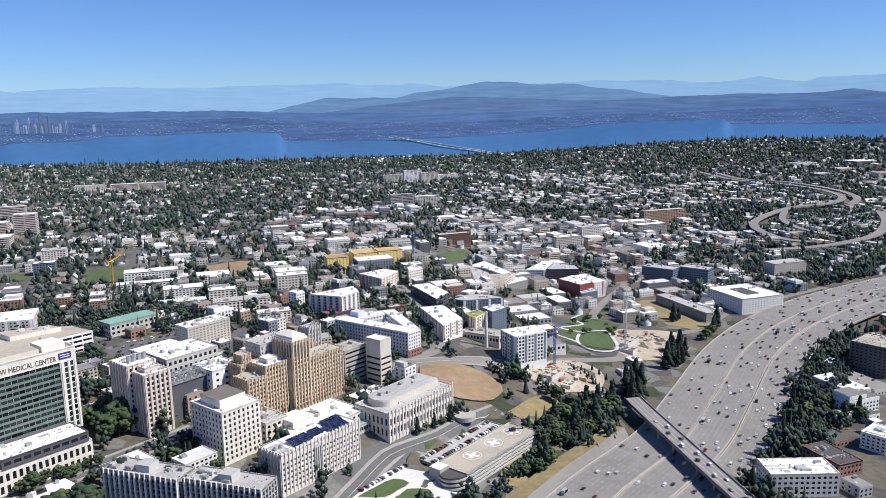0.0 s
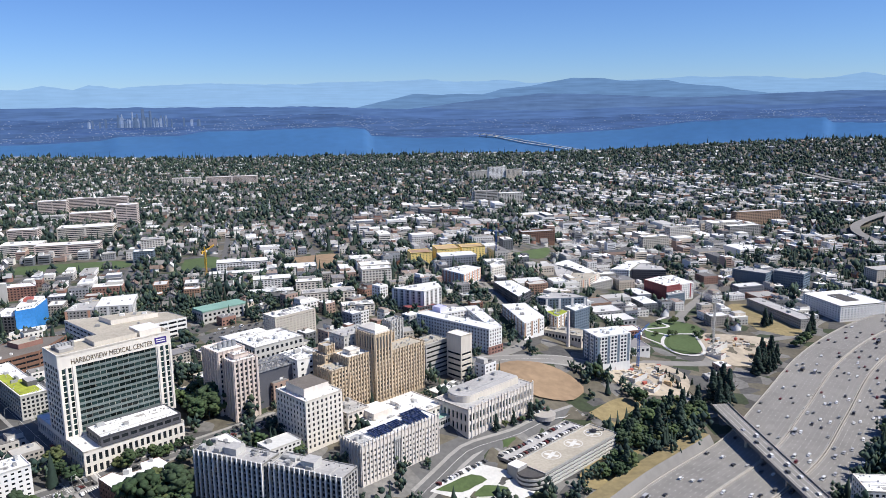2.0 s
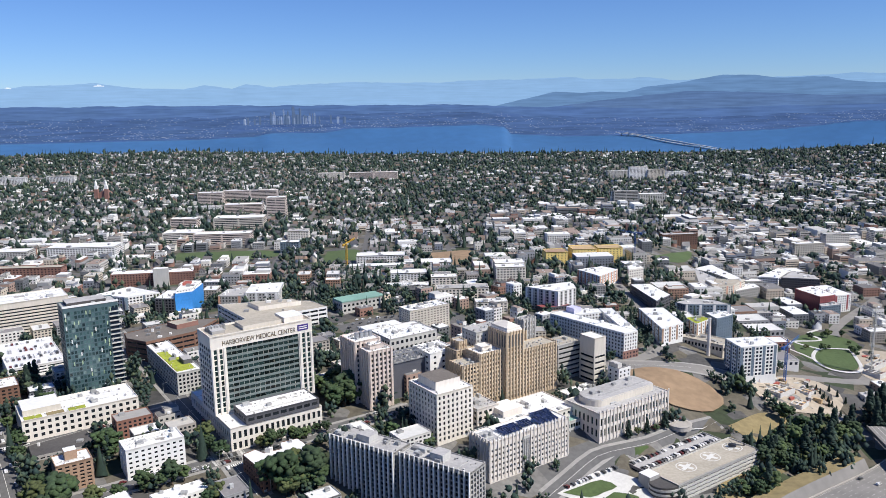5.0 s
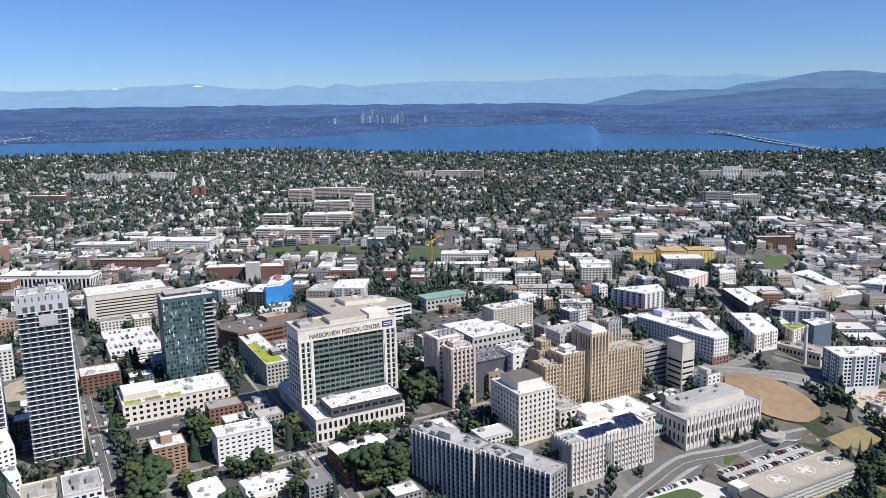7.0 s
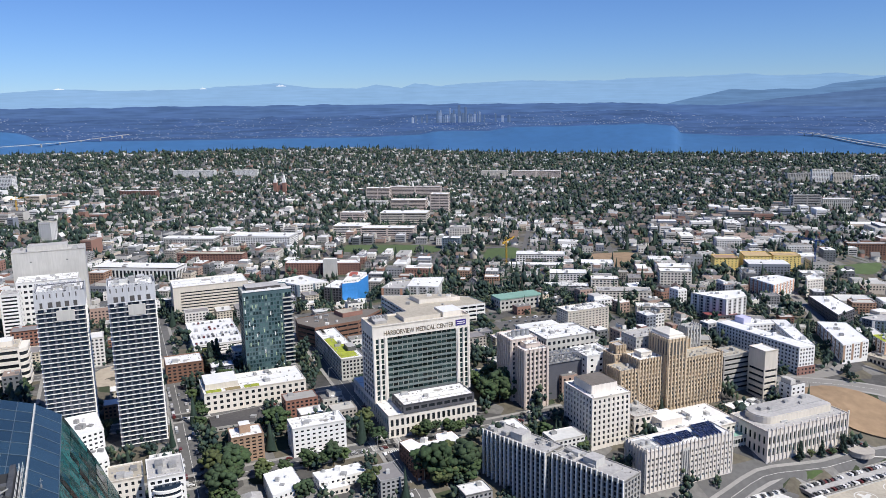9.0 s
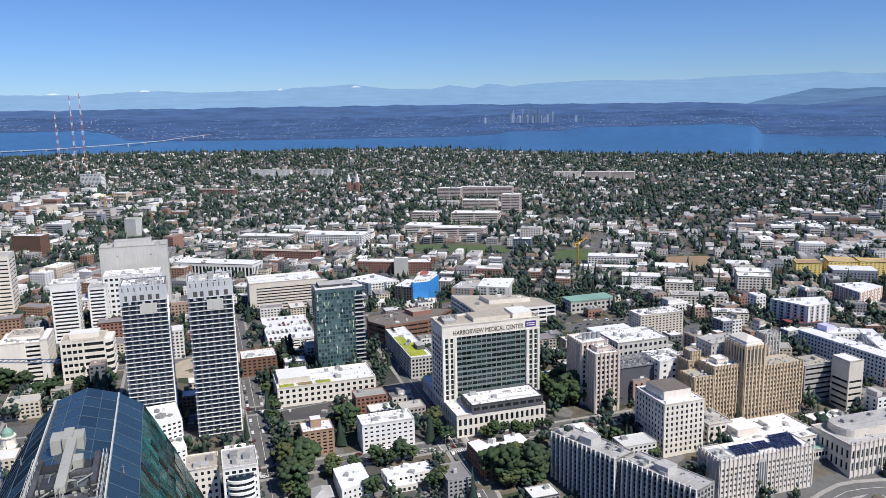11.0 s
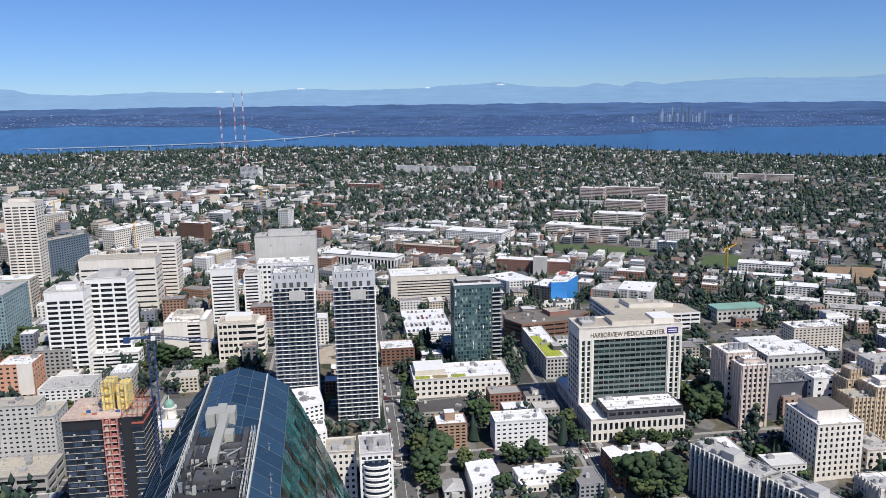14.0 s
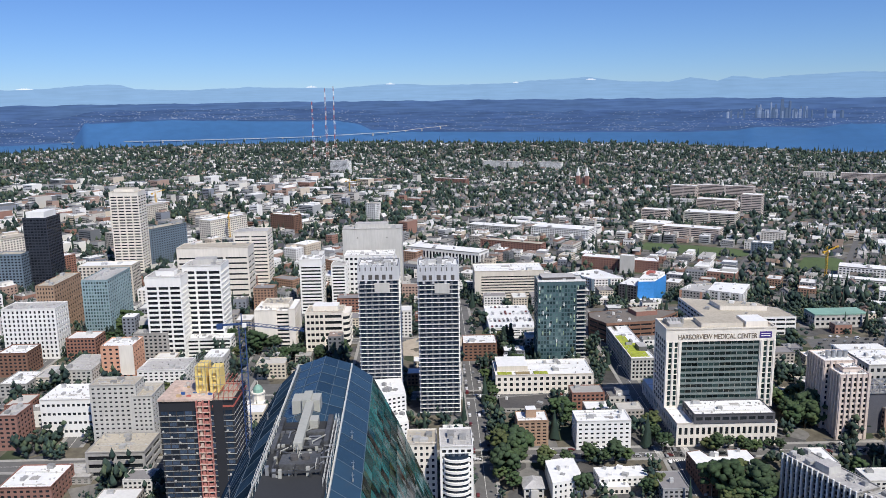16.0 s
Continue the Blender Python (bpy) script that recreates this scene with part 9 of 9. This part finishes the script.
def pack(tries, b0, b1, r0, r1, sizes, heights, keep=0.0):
    for k in range(tries):
        b, r = rng.uniform(b0, b1), math.sqrt(rng.uniform(r0 * r0, r1 * r1))
        p = heading(b) * r
        w, d = rng.choice(sizes)
        if rng.random() < 0.5:
            w, d = d, w
        g = 59 if r < 930 and b < 112 else 90
        if noise.noise((p.x / 190, p.y / 190, 11.0)) < keep and fits(p.x, p.y, w + 2, d + 2, g):
            packed.append((p.x, p.y, r, w / 2, d / 2, rng.choice(heights), g))
            take(p.x, p.y, w, d, g, 2.5)


pack(2600, 60, 113, 540, 960, ((14, 18), (16, 24), (20, 34), (12, 14), (24, 40), (11, 16)), (6, 8, 9, 11, 14, 18), 0.12)
pack(1000, 28, 60, 560, 1100, ((14, 18), (16, 22), (20, 30), (12, 14)), (8, 10, 12, 16, 20, 24), 0.10)
pack(3000, 96, 125, 880, 1750, ((16, 22), (20, 36), (28, 50), (12, 16), (24, 30)), (6, 7, 9, 10, 12, 16), 0.16)
pack(1500, 58, 100, 940, 1500, ((12, 16), (14, 22), (18, 34)), (7, 9, 10, 12), 0.0)
pack(1500, 28, 58, 1050, 2100, ((14, 20), (18, 30), (24, 34), (12, 14)), (8, 10, 12, 16, 22), 0.10)

pack(500, 119, 141, 520, 900, ((16, 22), (20, 34), (24, 46), (12, 16)), (5, 6, 8, 10, 13), 0.2)

for x, y, w, d, h in ((2060, 1840, 46, 30, 10), (1941, 1798, 30, 22, 9), (1985, 1697, 34, 20, 14), (1910, 1922, 40, 18, 9), (1820, 1760, 26, 18, 12), (1760, 1880, 36, 20, 8)):
    packed.append((x, y, math.hypot(x, y), w, d, h, 90))
    take(x, y, w * 2, d * 2, 90)

# houses: the nearer ones singly
HOUSE_V = np.array([(-1, -1, -0.4), (1, -1, -0.4), (1, 1, -0.4), (-1, 1, -0.4), (-1, -1, 1), (1, -1, 1), (1, 1, 1), (-1, 1, 1), (0, -1, 1.75), (0, 1, 1.75)], float)


def house_variant(i, w, d, h):
    home = thing("house", pose(0, 0, -500), "small wooden house with pitched shingle roof", "house", "houses on the hill")
    s = Shape()
    panes = s.facade((-w / 2, -d / 2, 0), (1, 0, 0), w, h, 3, 2, 0.4, 0.45, 0.0, 0.3, 0.2) + s.facade((w / 2, -d / 2, 0), (0, 1, 0), d, h, 3, 2, 0.4, 0.45, 0.0, 0.3, 0.2) + s.facade((w / 2, d / 2, 0), (-1, 0, 0), w, h, 3, 2, 0.4, 0.45, 0.0, 0.3, 0.2) + s.facade((-w / 2, d / 2, 0), (0, -1, 0), d, h, 3, 2, 0.4, 0.45, 0.0, 0.3, 0.2)
    s.box(-w / 2, -d / 2, -3, w / 2, d / 2, -0.01)
    k = len(s.v)
    s.v += [(-w / 2, -d / 2, h), (w / 2, -d / 2, h), (0, -d / 2, h + w * 0.36), (-w / 2, d / 2, h), (w / 2, d / 2, h), (0, d / 2, h + w * 0.36)]
    s.f += [(k, k + 1, k + 2), (k + 4, k + 3, k + 5)]
    s.m += [0, 0]
    part("wall", s, M["block_wall"], home)
    r = Shape()
    e = 0.6
    for sx in (-1, 1):
        a, b = (sx * (w / 2 + e), h - e * 0.72), (0, h + w * 0.36)
        P = [(a[0], -d / 2 - e, a[1]), (a[0], d / 2 + e, a[1]), (b[0], d / 2 + e, b[1]), (b[0], -d / 2 - e, b[1])]
        r.quad(*[(x, y, z + 0.22) for x, y, z in (P if sx > 0 else P[::-1])])
        r.quad(*(P[::-1] if sx > 0 else P))
        r.quad(P[0], P[1], (P[1][0], P[1][1], P[1][2] + 0.22), (P[0][0], P[0][1], P[0][2] + 0.22))
    r.box(w * 0.12, d * 0.15, h, w * 0.12 + 0.9, d * 0.15 + 0.9, h + w * 0.42)
    part("roof", r, M["house_roof_own"], home)
    hang_panes(home, panes, "glass", joined=True)
    return home, w, d


M["house_roof_own"] = mat("shingle_roof_single", (0.13, 0.125, 0.12), 0.9, piece="object", spread=0.1, grain=1.0, tone=((0.10, 0.10, 0.105), (0.20, 0.19, 0.18), (0.13, 0.115, 0.10), (0.26, 0.25, 0.24), (0.18, 0.13, 0.11)))
HOUSES = [house_variant(i, *v) for i, v in enumerate(((8, 11, 5.5), (9, 9, 6.0), (7, 12, 6.5), (10, 12, 5.0), (8, 9, 7.5)))]
used_h, singles = set(), 0
far_h, far_t, far_fir, far_flat = [], [], [], []
rng = random.Random(11)
lots = []
x = -2700
while x < 2700:
    y = 330
    while y < 3300:
        px, py = x + rng.uniform(-3, 3), y + rng.uniform(-4, 4)
        r, b = math.hypot(px, py), math.degrees(math.atan2(py, -px))
        if 28 < b < 142 and 880 < r < 3230:
            lots.append((px, py, r, b))
        y += 25
    x += 17
lots.sort(key=lambda v: v[2])
for px, py, r, b in lots:
    if not free(px, py, 4 if r < 1400 else 1):
        continue
    woods = noise.noise((px / 260, py / 260, 3.0))
    flat_zone = (b > 112 and r < 2500 and woods < 0.12) or (b < 52 and r < 2000 and woods < -0.05)
    roll = rng.random()
    if roll < (0.56 if woods < 0.12 else 0.30) * (1.1 if r < 2000 else 1.3 if r < 2700 else 0.95) or (flat_zone and roll < 0.62):
        if singles < 100 and r < 1500 and not flat_zone:
            i = rng.randrange(5)
            m = pose(px, py, ground(px, py), 0, 0, rng.choice((0, 90, 180, 270)))
            if i in used_h:
                copy_thing(HOUSES[i][0], m)
            else:
                HOUSES[i][0].matrix_world = m
                used_h.add(i)
            singles += 1
        elif (flat_zone and rng.random() < 0.8) or rng.random() < 0.10:
            far_flat.append((px, py, r, rng.uniform(5, 12), rng.uniform(6, 13), rng.choice((5, 7, 8, 10, 12)), 90))
        else:
            far_h.append((px, py, r))
    for k in range(2 if roll < 0.5 else 3):
        if rng.random() < (0.6 if flat_zone else 0.95):
            qx, qy = px + rng.uniform(-9, 9), py + rng.uniform(-12.5, 12.5)
            (far_fir if rng.random() < (0.15 if r < 2500 else 0.14) else far_t).append((qx, qy, r))
for k in range(4200):
    b, r = rng.uniform(28, 143), rng.uniform(2500, 3290)
    p = heading(b) * r
    (far_fir if rng.random() < 0.16 else far_t).append((p.x, p.y, r))
for k in range(900):
    b, r = rng.uniform(117, 143), rng.uniform(1100, 2600)
    p = heading(b) * r
    if noise.noise((p.x / 220, p.y / 220, 7.0)) > 0.02 and free(p.x, p.y, 2):
        far_t.append((p.x, p.y, r))

for k in range(3600):
    b, r = rng.uniform(28, 60), rng.uniform(900, 2300)
    p = heading(b) * r
    if noise.noise((p.x / 240, p.y / 240, 19.0)) > -0.15 and free(p.x, p.y, -2):
        (far_fir if rng.random() < 0.15 else far_t).append((p.x, p.y, r))
for k in range(2600):
    b, r = rng.uniform(132.5, 143), rng.uniform(1150, 2350)
    p = heading(b) * r
    if free(p.x, p.y, 0):
        (far_fir if rng.random() < 0.4 else far_t).append((p.x, p.y, r))

# near trees in the free lots of the hill
rng = random.Random(77)
lone, banks = [], []
for s0 in range(250, 900, 12):
    for q0 in range(-560, 800, 12):
        x, y = hill(s0 + rng.uniform(-5, 5), q0 + rng.uniform(-5, 5))
        b = math.degrees(math.atan2(y, -x))
        if 29 < b < 118 and math.hypot(x, y) > 400 and rng.random() < 0.8 and free(x, y, -1.5):
            lone.append((math.hypot(x, y), x, y))
for p, n in zip(drive, sides(drive)):
    for k in range(34):
        off = -rng.uniform(62, 100) if k < 15 else rng.uniform(60, 92)
        q = p + n * off + Vector((rng.uniform(-8, 8), rng.uniform(-8, 8), 0))
        if (330 < p.x < 700 and off < 0 or 318 < p.x < 372 and off > 0) and all(math.hypot(q.x - hx, q.y - hy) > 24 for hx, hy in ((400, 388), (450, 406), (540, 470))):
            banks.append((math.hypot(q.x, q.y), q.x, q.y))
lone.sort()
for r, x, y in banks:
    (far_fir if rng.random() < 0.22 else far_t).append((x, y, r))
for r, x, y in lone:
    if tree_count[0] < 400:
        tree(x, y, rng.randrange(100), rng.random() < 0.14, rng.uniform(0.75, 1.25))
    elif rng.random() < 0.9:
        (far_fir if rng.random() < 0.12 else far_t).append((x, y, r))

# joined houses
H = np.array(far_h)
n = len(H)
zz = np.array([ground(a, c) for a, c in H[:, :2]])
sz = np.stack([rs.uniform(3.4, 5.2, n), rs.uniform(4.2, 6.8, n), rs.uniform(4.6, 7.4, n)], 1)
quarter = rs.randint(0, 2, n)
v = HOUSE_V[None] * sz[:, None, :]
vx = np.where(quarter[:, None] == 0, v[..., 0], -v[..., 1])
vy = np.where(quarter[:, None] == 0, v[..., 1], v[..., 0])
v = np.stack([vx, vy, v[..., 2]], -1) + np.concatenate([H[:, :2], zz[:, None]], 1)[:, None, :]
WALLS = np.array([(0, 1, 5), (0, 5, 4), (1, 2, 6), (1, 6, 5), (2, 3, 7), (2, 7, 6), (3, 0, 4), (3, 4, 7), (4, 5, 8), (6, 7, 9)])
f = (WALLS[None] + (np.arange(n) * 10)[:, None, None]).reshape(-1)
tagged(part("house_bodies", mesh_np("house_bodies", v.reshape(-1, 3), f, 3, (M["house_wall"],)), ()), "many small wooden houses among trees", "houses", kind="stuff")
ROOF = np.array([(0, 1, 2), (0, 2, 3), (4, 5, 6), (4, 6, 7)])
e = 1.12
RV = np.array([(e, -e, 0.92), (e, e, 0.92), (0, e, 1.80), (0, -e, 1.80), (-e, e, 0.92), (-e, -e, 0.92), (0, -e, 1.80), (0, e, 1.80)])
v = RV[None] * sz[:, None, :]
vx = np.where(quarter[:, None] == 0, v[..., 0], -v[..., 1])
vy = np.where(quarter[:, None] == 0, v[..., 1], v[..., 0])
v = np.stack([vx, vy, v[..., 2]], -1) + np.concatenate([H[:, :2], zz[:, None]], 1)[:, None, :]
f = (ROOF[None] + (np.arange(n) * 8)[:, None, None]).reshape(-1)
tagged(part("house_roofs", mesh_np("house_roofs", v.reshape(-1, 3), f, 3, (M["house_roof"],)), ()), "many small pitched shingle roofs among trees", "roofs", kind="stuff")

# joined flat-roofed buildings with their windows
s = Shape()


def flat_block(k, px, py, r, w, d, h, g):
    q = random.Random(k)
    z = ground(px, py)
    ang = radians(90 - g)
    c, n = math.cos(ang), math.sin(ang)
    start = len(s.v)

    def windows(x0, x1, y0, y1, z0, z1):
        for j in range(max(1, int((z1 - z0 - 0.8) / 3.3))):
            zb = z0 + 1.1 + j * 3.3
            if r < 1250:
                for i in range(max(2, int((x1 - x0) / 3.6))):
                    u = x0 + (i + 0.5) * (x1 - x0) / max(2, int((x1 - x0) / 3.6))
                    s.quad((u - 0.9, y0 - 0.05, zb), (u + 0.9, y0 - 0.05, zb), (u + 0.9, y0 - 0.05, zb + 1.6), (u - 0.9, y0 - 0.05, zb + 1.6), 2)
            else:
                s.quad((x0 + 1, y0 - 0.05, zb), (x1 - 1, y0 - 0.05, zb), (x1 - 1, y0 - 0.05, zb + 1.3), (x0 + 1, y0 - 0.05, zb + 1.3), 2)
            for x, e in ((x0 - 0.05, -1), (x1 + 0.05, 1)):
                m = max(2, int((y1 - y0) / 4.2))
                if r < 1250:
                    for i in range(m):
                        t = y0 + (i + 0.5) * (y1 - y0) / m
                        s.quad((x, t - 0.9 * e, zb), (x, t + 0.9 * e, zb), (x, t + 0.9 * e, zb + 1.6), (x, t - 0.9 * e, zb + 1.6), 2)

    def mass(x0, y0, x1, y1, z0, z1):
        s.box(x0, y0, z0, x1, y1, z1, 0)
        s.box(x0 + 0.4, y0 + 0.4, z1 + 0.01, x1 - 0.4, y1 - 0.4, z1 + 0.3, 1)

    mass(-w, -d, w, d, -4, h)
    windows(-w, w, -d, d, 0, h)
    kind = q.random()
    if kind < 0.30 and r < 1800:
        x0, x1 = (-w, q.uniform(-0.2, 0.5) * w) if q.random() < 0.5 else (q.uniform(-0.5, 0.2) * w, w)
        mass(x0 + 0.6, -d * q.uniform(0.2, 0.9), x1 - 0.6, d - 0.6, h + 0.32, h + 3.6)
    if r < 1600:
        for j in range(3):
            ux, uy, us = q.uniform(-w, w) * 0.7, q.uniform(-d, d) * 0.7, q.uniform(0.6, 1.7)
            s.box(ux - us, uy - us * 0.7, h + 0.31, ux + us, uy + us * 0.7, h + 0.4 + us, 1)
    for i in range(start, len(s.v)):
        x, y, zz_ = s.v[i]
        s.v[i] = (px + x * c - y * n, py + x * n + y * c, z + zz_)


for k, row in enumerate(packed + far_flat):
    flat_block(k, *row)
tagged(part("distant_blocks", s, (M["house_wall"], M["flat_roof"], M["glass_far"])), "many distant flat-roofed buildings", "buildings", kind="stuff")

# joined trees
T = np.array(far_t)
n = len(T)
zz = np.array([ground(a, c) for a, c in T[:, :2]])
wide = rs.uniform(2.6, 5.4, n) * np.where(rs.random(n) < 0.3, 1.45, 1.0)
tall = wide * rs.uniform(0.9, 1.5, n)
P = np.stack([T[:, 0], T[:, 1], zz + tall * 1.05], 1)
S3 = np.stack([wide, wide, tall], 1)
near, mid = T[:, 2] < 900, (T[:, 2] >= 900) & (T[:, 2] < 1350)


def clumps(pick, count, small, spread):
    p = np.concatenate([P[pick] + rs.normal(size=(pick.sum(), 3)) * S3[pick] * spread for _ in range(count)])
    return p, np.concatenate([S3[pick] * rs.uniform(small * 0.7, small * 1.3, (pick.sum(), 3)) for _ in range(count)])


lp, ls = clumps(near, 22, 0.34, np.array([0.50, 0.50, 0.42]))
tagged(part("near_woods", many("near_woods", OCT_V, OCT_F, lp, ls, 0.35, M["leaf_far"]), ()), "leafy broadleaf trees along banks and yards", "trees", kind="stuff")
mp, ms = clumps(mid, 5, 0.52, np.array([0.45, 0.45, 0.35]))
away = ~near & ~mid & (T[:, 2] <= 2150)
ap, az = clumps(away, 3, 0.66, np.array([0.42, 0.42, 0.36]))
P2, S2 = np.concatenate([ap, mp]), np.concatenate([az, ms])
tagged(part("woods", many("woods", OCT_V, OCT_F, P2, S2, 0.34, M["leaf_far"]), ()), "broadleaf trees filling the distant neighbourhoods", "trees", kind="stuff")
far_away = T[:, 2] > 2150
fp, fs = clumps(far_away, 2, 0.76, np.array([0.5, 0.5, 0.35]))
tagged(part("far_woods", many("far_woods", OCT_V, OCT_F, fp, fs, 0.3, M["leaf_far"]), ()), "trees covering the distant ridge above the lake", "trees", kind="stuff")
T = np.array(far_fir)
n = len(T)
zz = np.array([ground(a, c) for a, c in T[:, :2]])
FIR_V = np.array([(1, 0, 0), (0.3, 0.95, 0.05), (-0.8, 0.6, 0), (-0.8, -0.6, 0.06), (0.3, -0.95, 0), (0.55, 0, 0.42), (-0.2, 0.5, 0.45), (-0.2, -0.5, 0.4), (0, 0, 1.0)])
FIR_F = np.array([(0, 1, 5), (1, 6, 5), (1, 2, 6), (2, 3, 7), (2, 7, 6), (3, 4, 7), (4, 0, 5), (4, 5, 7), (5, 6, 8), (6, 7, 8), (7, 5, 8)])
wide = rs.uniform(2.2, 4.2, n)
S3 = np.stack([wide, wide, rs.uniform(10, 23, n) * np.where(T[:, 2] > 2750, rs.uniform(0.9, 1.75, n), 1.0)], 1)
tagged(part("conifers", many("conifers", FIR_V, FIR_F, np.stack([T[:, 0], T[:, 1], zz + 0.5], 1), S3, 0.18, M["conifer"]), ()), "dark conifers standing over the neighbourhoods", "trees", kind="stuff")

# ---- cars ----
def car_kind(L, W, Hh, van):
    s = Shape()
    ring = [(-L / 2, 0.35), (L / 2, 0.35), (L / 2, 0.75), (L * 0.30, 0.88), (L * 0.12, Hh if van else Hh * 0.98), (-L * 0.30 if not van else -L * 0.47, Hh), (-L * 0.46, 0.95), (-L / 2, 0.85)]
    n = len(ring)
    s.v = [(x, -W / 2, z) for x, z in ring] + [(x, W / 2, z) for x, z in ring]
    s.f = [tuple(range(n)), tuple(range(2 * n - 1, n - 1, -1))] + [(i, n + i, n + (i + 1) % n, (i + 1) % n) for i in range(n)]
    s.m = [0] * len(s.f)
    for x in (-L * 0.3, L * 0.3):
        for y in (-W / 2 + 0.1, W / 2 - 0.1):
            s.box(x - 0.33, y - 0.13, 0, x + 0.33, y + 0.13, 0.66, 1)
    body = s.mesh("body", M["car"], M["rubber"])
    g = Shape()
    g.box(-L * (0.26 if not van else 0.44), -W / 2 - 0.02, 0.98, L * 0.14, W / 2 + 0.02, Hh - 0.18)
    g.box(L * 0.16, -W / 2 + 0.15, 0.95, L * 0.245, W / 2 - 0.15, Hh * 0.80)
    return body, g.mesh("glazing", M["glass"])


CARS = [car_kind(4.5, 1.8, 1.45, False), car_kind(4.7, 1.9, 1.75, True), car_kind(5.6, 2.1, 2.4, True), car_kind(9.5, 2.5, 3.5, True)]
rng = random.Random(5)
cars = 0


def car(x, y, z, turn, i=None, where="driving on the freeway"):
    global cars
    i = rng.choice((0, 0, 0, 1, 1, 1, 2)) if i is None else i
    m = pose(x, y, z, 0, 0, turn)
    name = ("car", "car", "van", "truck")[i]
    ob = new(name, CARS[i][0])
    ob.matrix_world = m
    tagged(ob, f"small {name} {where}", name, "cars")
    part("glazing", CARS[i][1], (), ob)
    cars += 1


nr = sides(drive)
for off, up in LANES:
    k = rng.randrange(3)
    while k < len(drive) - 1:
        f = rng.random()
        p, q = drive[k].lerp(drive[k + 1], f), drive[k + 1] - drive[k]
        p = p + nr[k] * off
        if p.x < 1050:
            car(p.x, p.y, p.z + up, math.degrees(math.atan2(q.y, q.x)) + (0 if off > 0 else 180), 3 if rng.random() < 0.05 else None)
        k += rng.choice((3, 4, 5, 6)) if off < 5 else rng.choice((5, 7, 9))
for k in range(11):
    car_y = 398 + k * 11.5 + rng.uniform(-3, 3)
    car(368 + (car_y - 470) * 0.182 + (2.6 if k % 2 else -2.6), car_y, 54.1, 80, None, "queuing on the overpass")
# parked in the forecourt
for s0, q0, q1, turn in ((352, 342, 392, 121), (379, 338, 372, 121), (372, 452, 484, 121)):
    for k in range(int((q1 - q0) / 2.9)):
        if rng.random() < 0.6:
            x, y = hill(s0, q0 + 2.9 * k)
            car(x, y, ground(x, y) + 0.3, turn, None, "parked in the forecourt")
# parked on roof decks and lots
for home_m, x0, x1, y, z, n in ((heli.matrix_world, -30, 34, 12.0, 12.1, 0), *((cargarage.matrix_world, -19, 19, y, 9.4, 10) for y in (-34, -16, -9, 9, 16, 34))):
    for k in range(n):
        if rng.random() < 0.8:
            p = home_m @ Vector((x0 + (x1 - x0) * k / max(1, n - 1), y, z))
            car(p.x, p.y, p.z, 31 + 90, None, "parked on the garage roof")
deck_m = pose(205.6, 530.3, 51, 0, 0, 31)
for k in range(27):
    for y in (-5.5, 4.8):
        if rng.random() < 0.7:
            p = deck_m @ Vector((-41 + k * 3.1, y, 8.56))
            car(p.x, p.y, p.z, 31 + 90, None, "parked on the open deck")
for k in range(40):
    x, y = -45 + 2.6 * k * 0.95 + rng.uniform(-1, 1), 752 + (k % 3) * 13 + k * 0.5
    car(x, y, ground(x, y) + 0.25, 60, None, "parked in the hospital lot")
for q0, s0, s1 in ((30, 400, 640), (156, 410, 700), (-62, 480, 600)):
    for k in range(int((s1 - s0) / 7)):
        for side in (-5.2, 5.2, 1.8):
            if rng.random() < (0.5 if abs(side) > 3 else 0.14) and cars < 560:
                x, y = hill(s0 + k * 7, q0 + side)
                car(x, y, ground(x, y) + 0.16, 31 + 90, None, "parked along the street")
for s0, q0, q1 in ((478, -120, 290), (572, -100, 130)):
    for k in range(int((q1 - q0) / 7)):
        for side in (-4.6, 4.6):
            if rng.random() < 0.35 and cars < 640:
                x, y = hill(s0 + side, q0 + k * 7)
                car(x, y, ground(x, y) + 0.16, 31, None, "parked along the avenue")


# ---- street lamps ----
s = Shape()
s.beam((0, 0, -0.5), (0, 0, 9.5), 0.10)
s.beam((0, 0, 9.4), (2.4, 0, 9.8), 0.07)
pole_me = s.mesh("pole", M["steel"])
s = Shape()
s.box(2.0, -0.18, 9.68, 2.9, 0.18, 9.86)
head_me = s.mesh("lamp_head", M["lgrey"])
for q0, s0, s1 in ((30, 405, 640), (156, 410, 700)):
    for k in range(int((s1 - s0) / 32)):
        for side in (-7.6, 7.6):
            x, y = hill(s0 + 32 * k + (16 if side > 0 else 0), q0 + side)
            home = thing("street_lamp", pose(x, y, ground(x, y), 0, 0, 31 + (180 if side > 0 else 0)), "grey steel street lamp on the pavement", "street lamp", "street lamps")
            part("pole", pole_me, (), home)
            part("lamp_head", head_me, (), home)
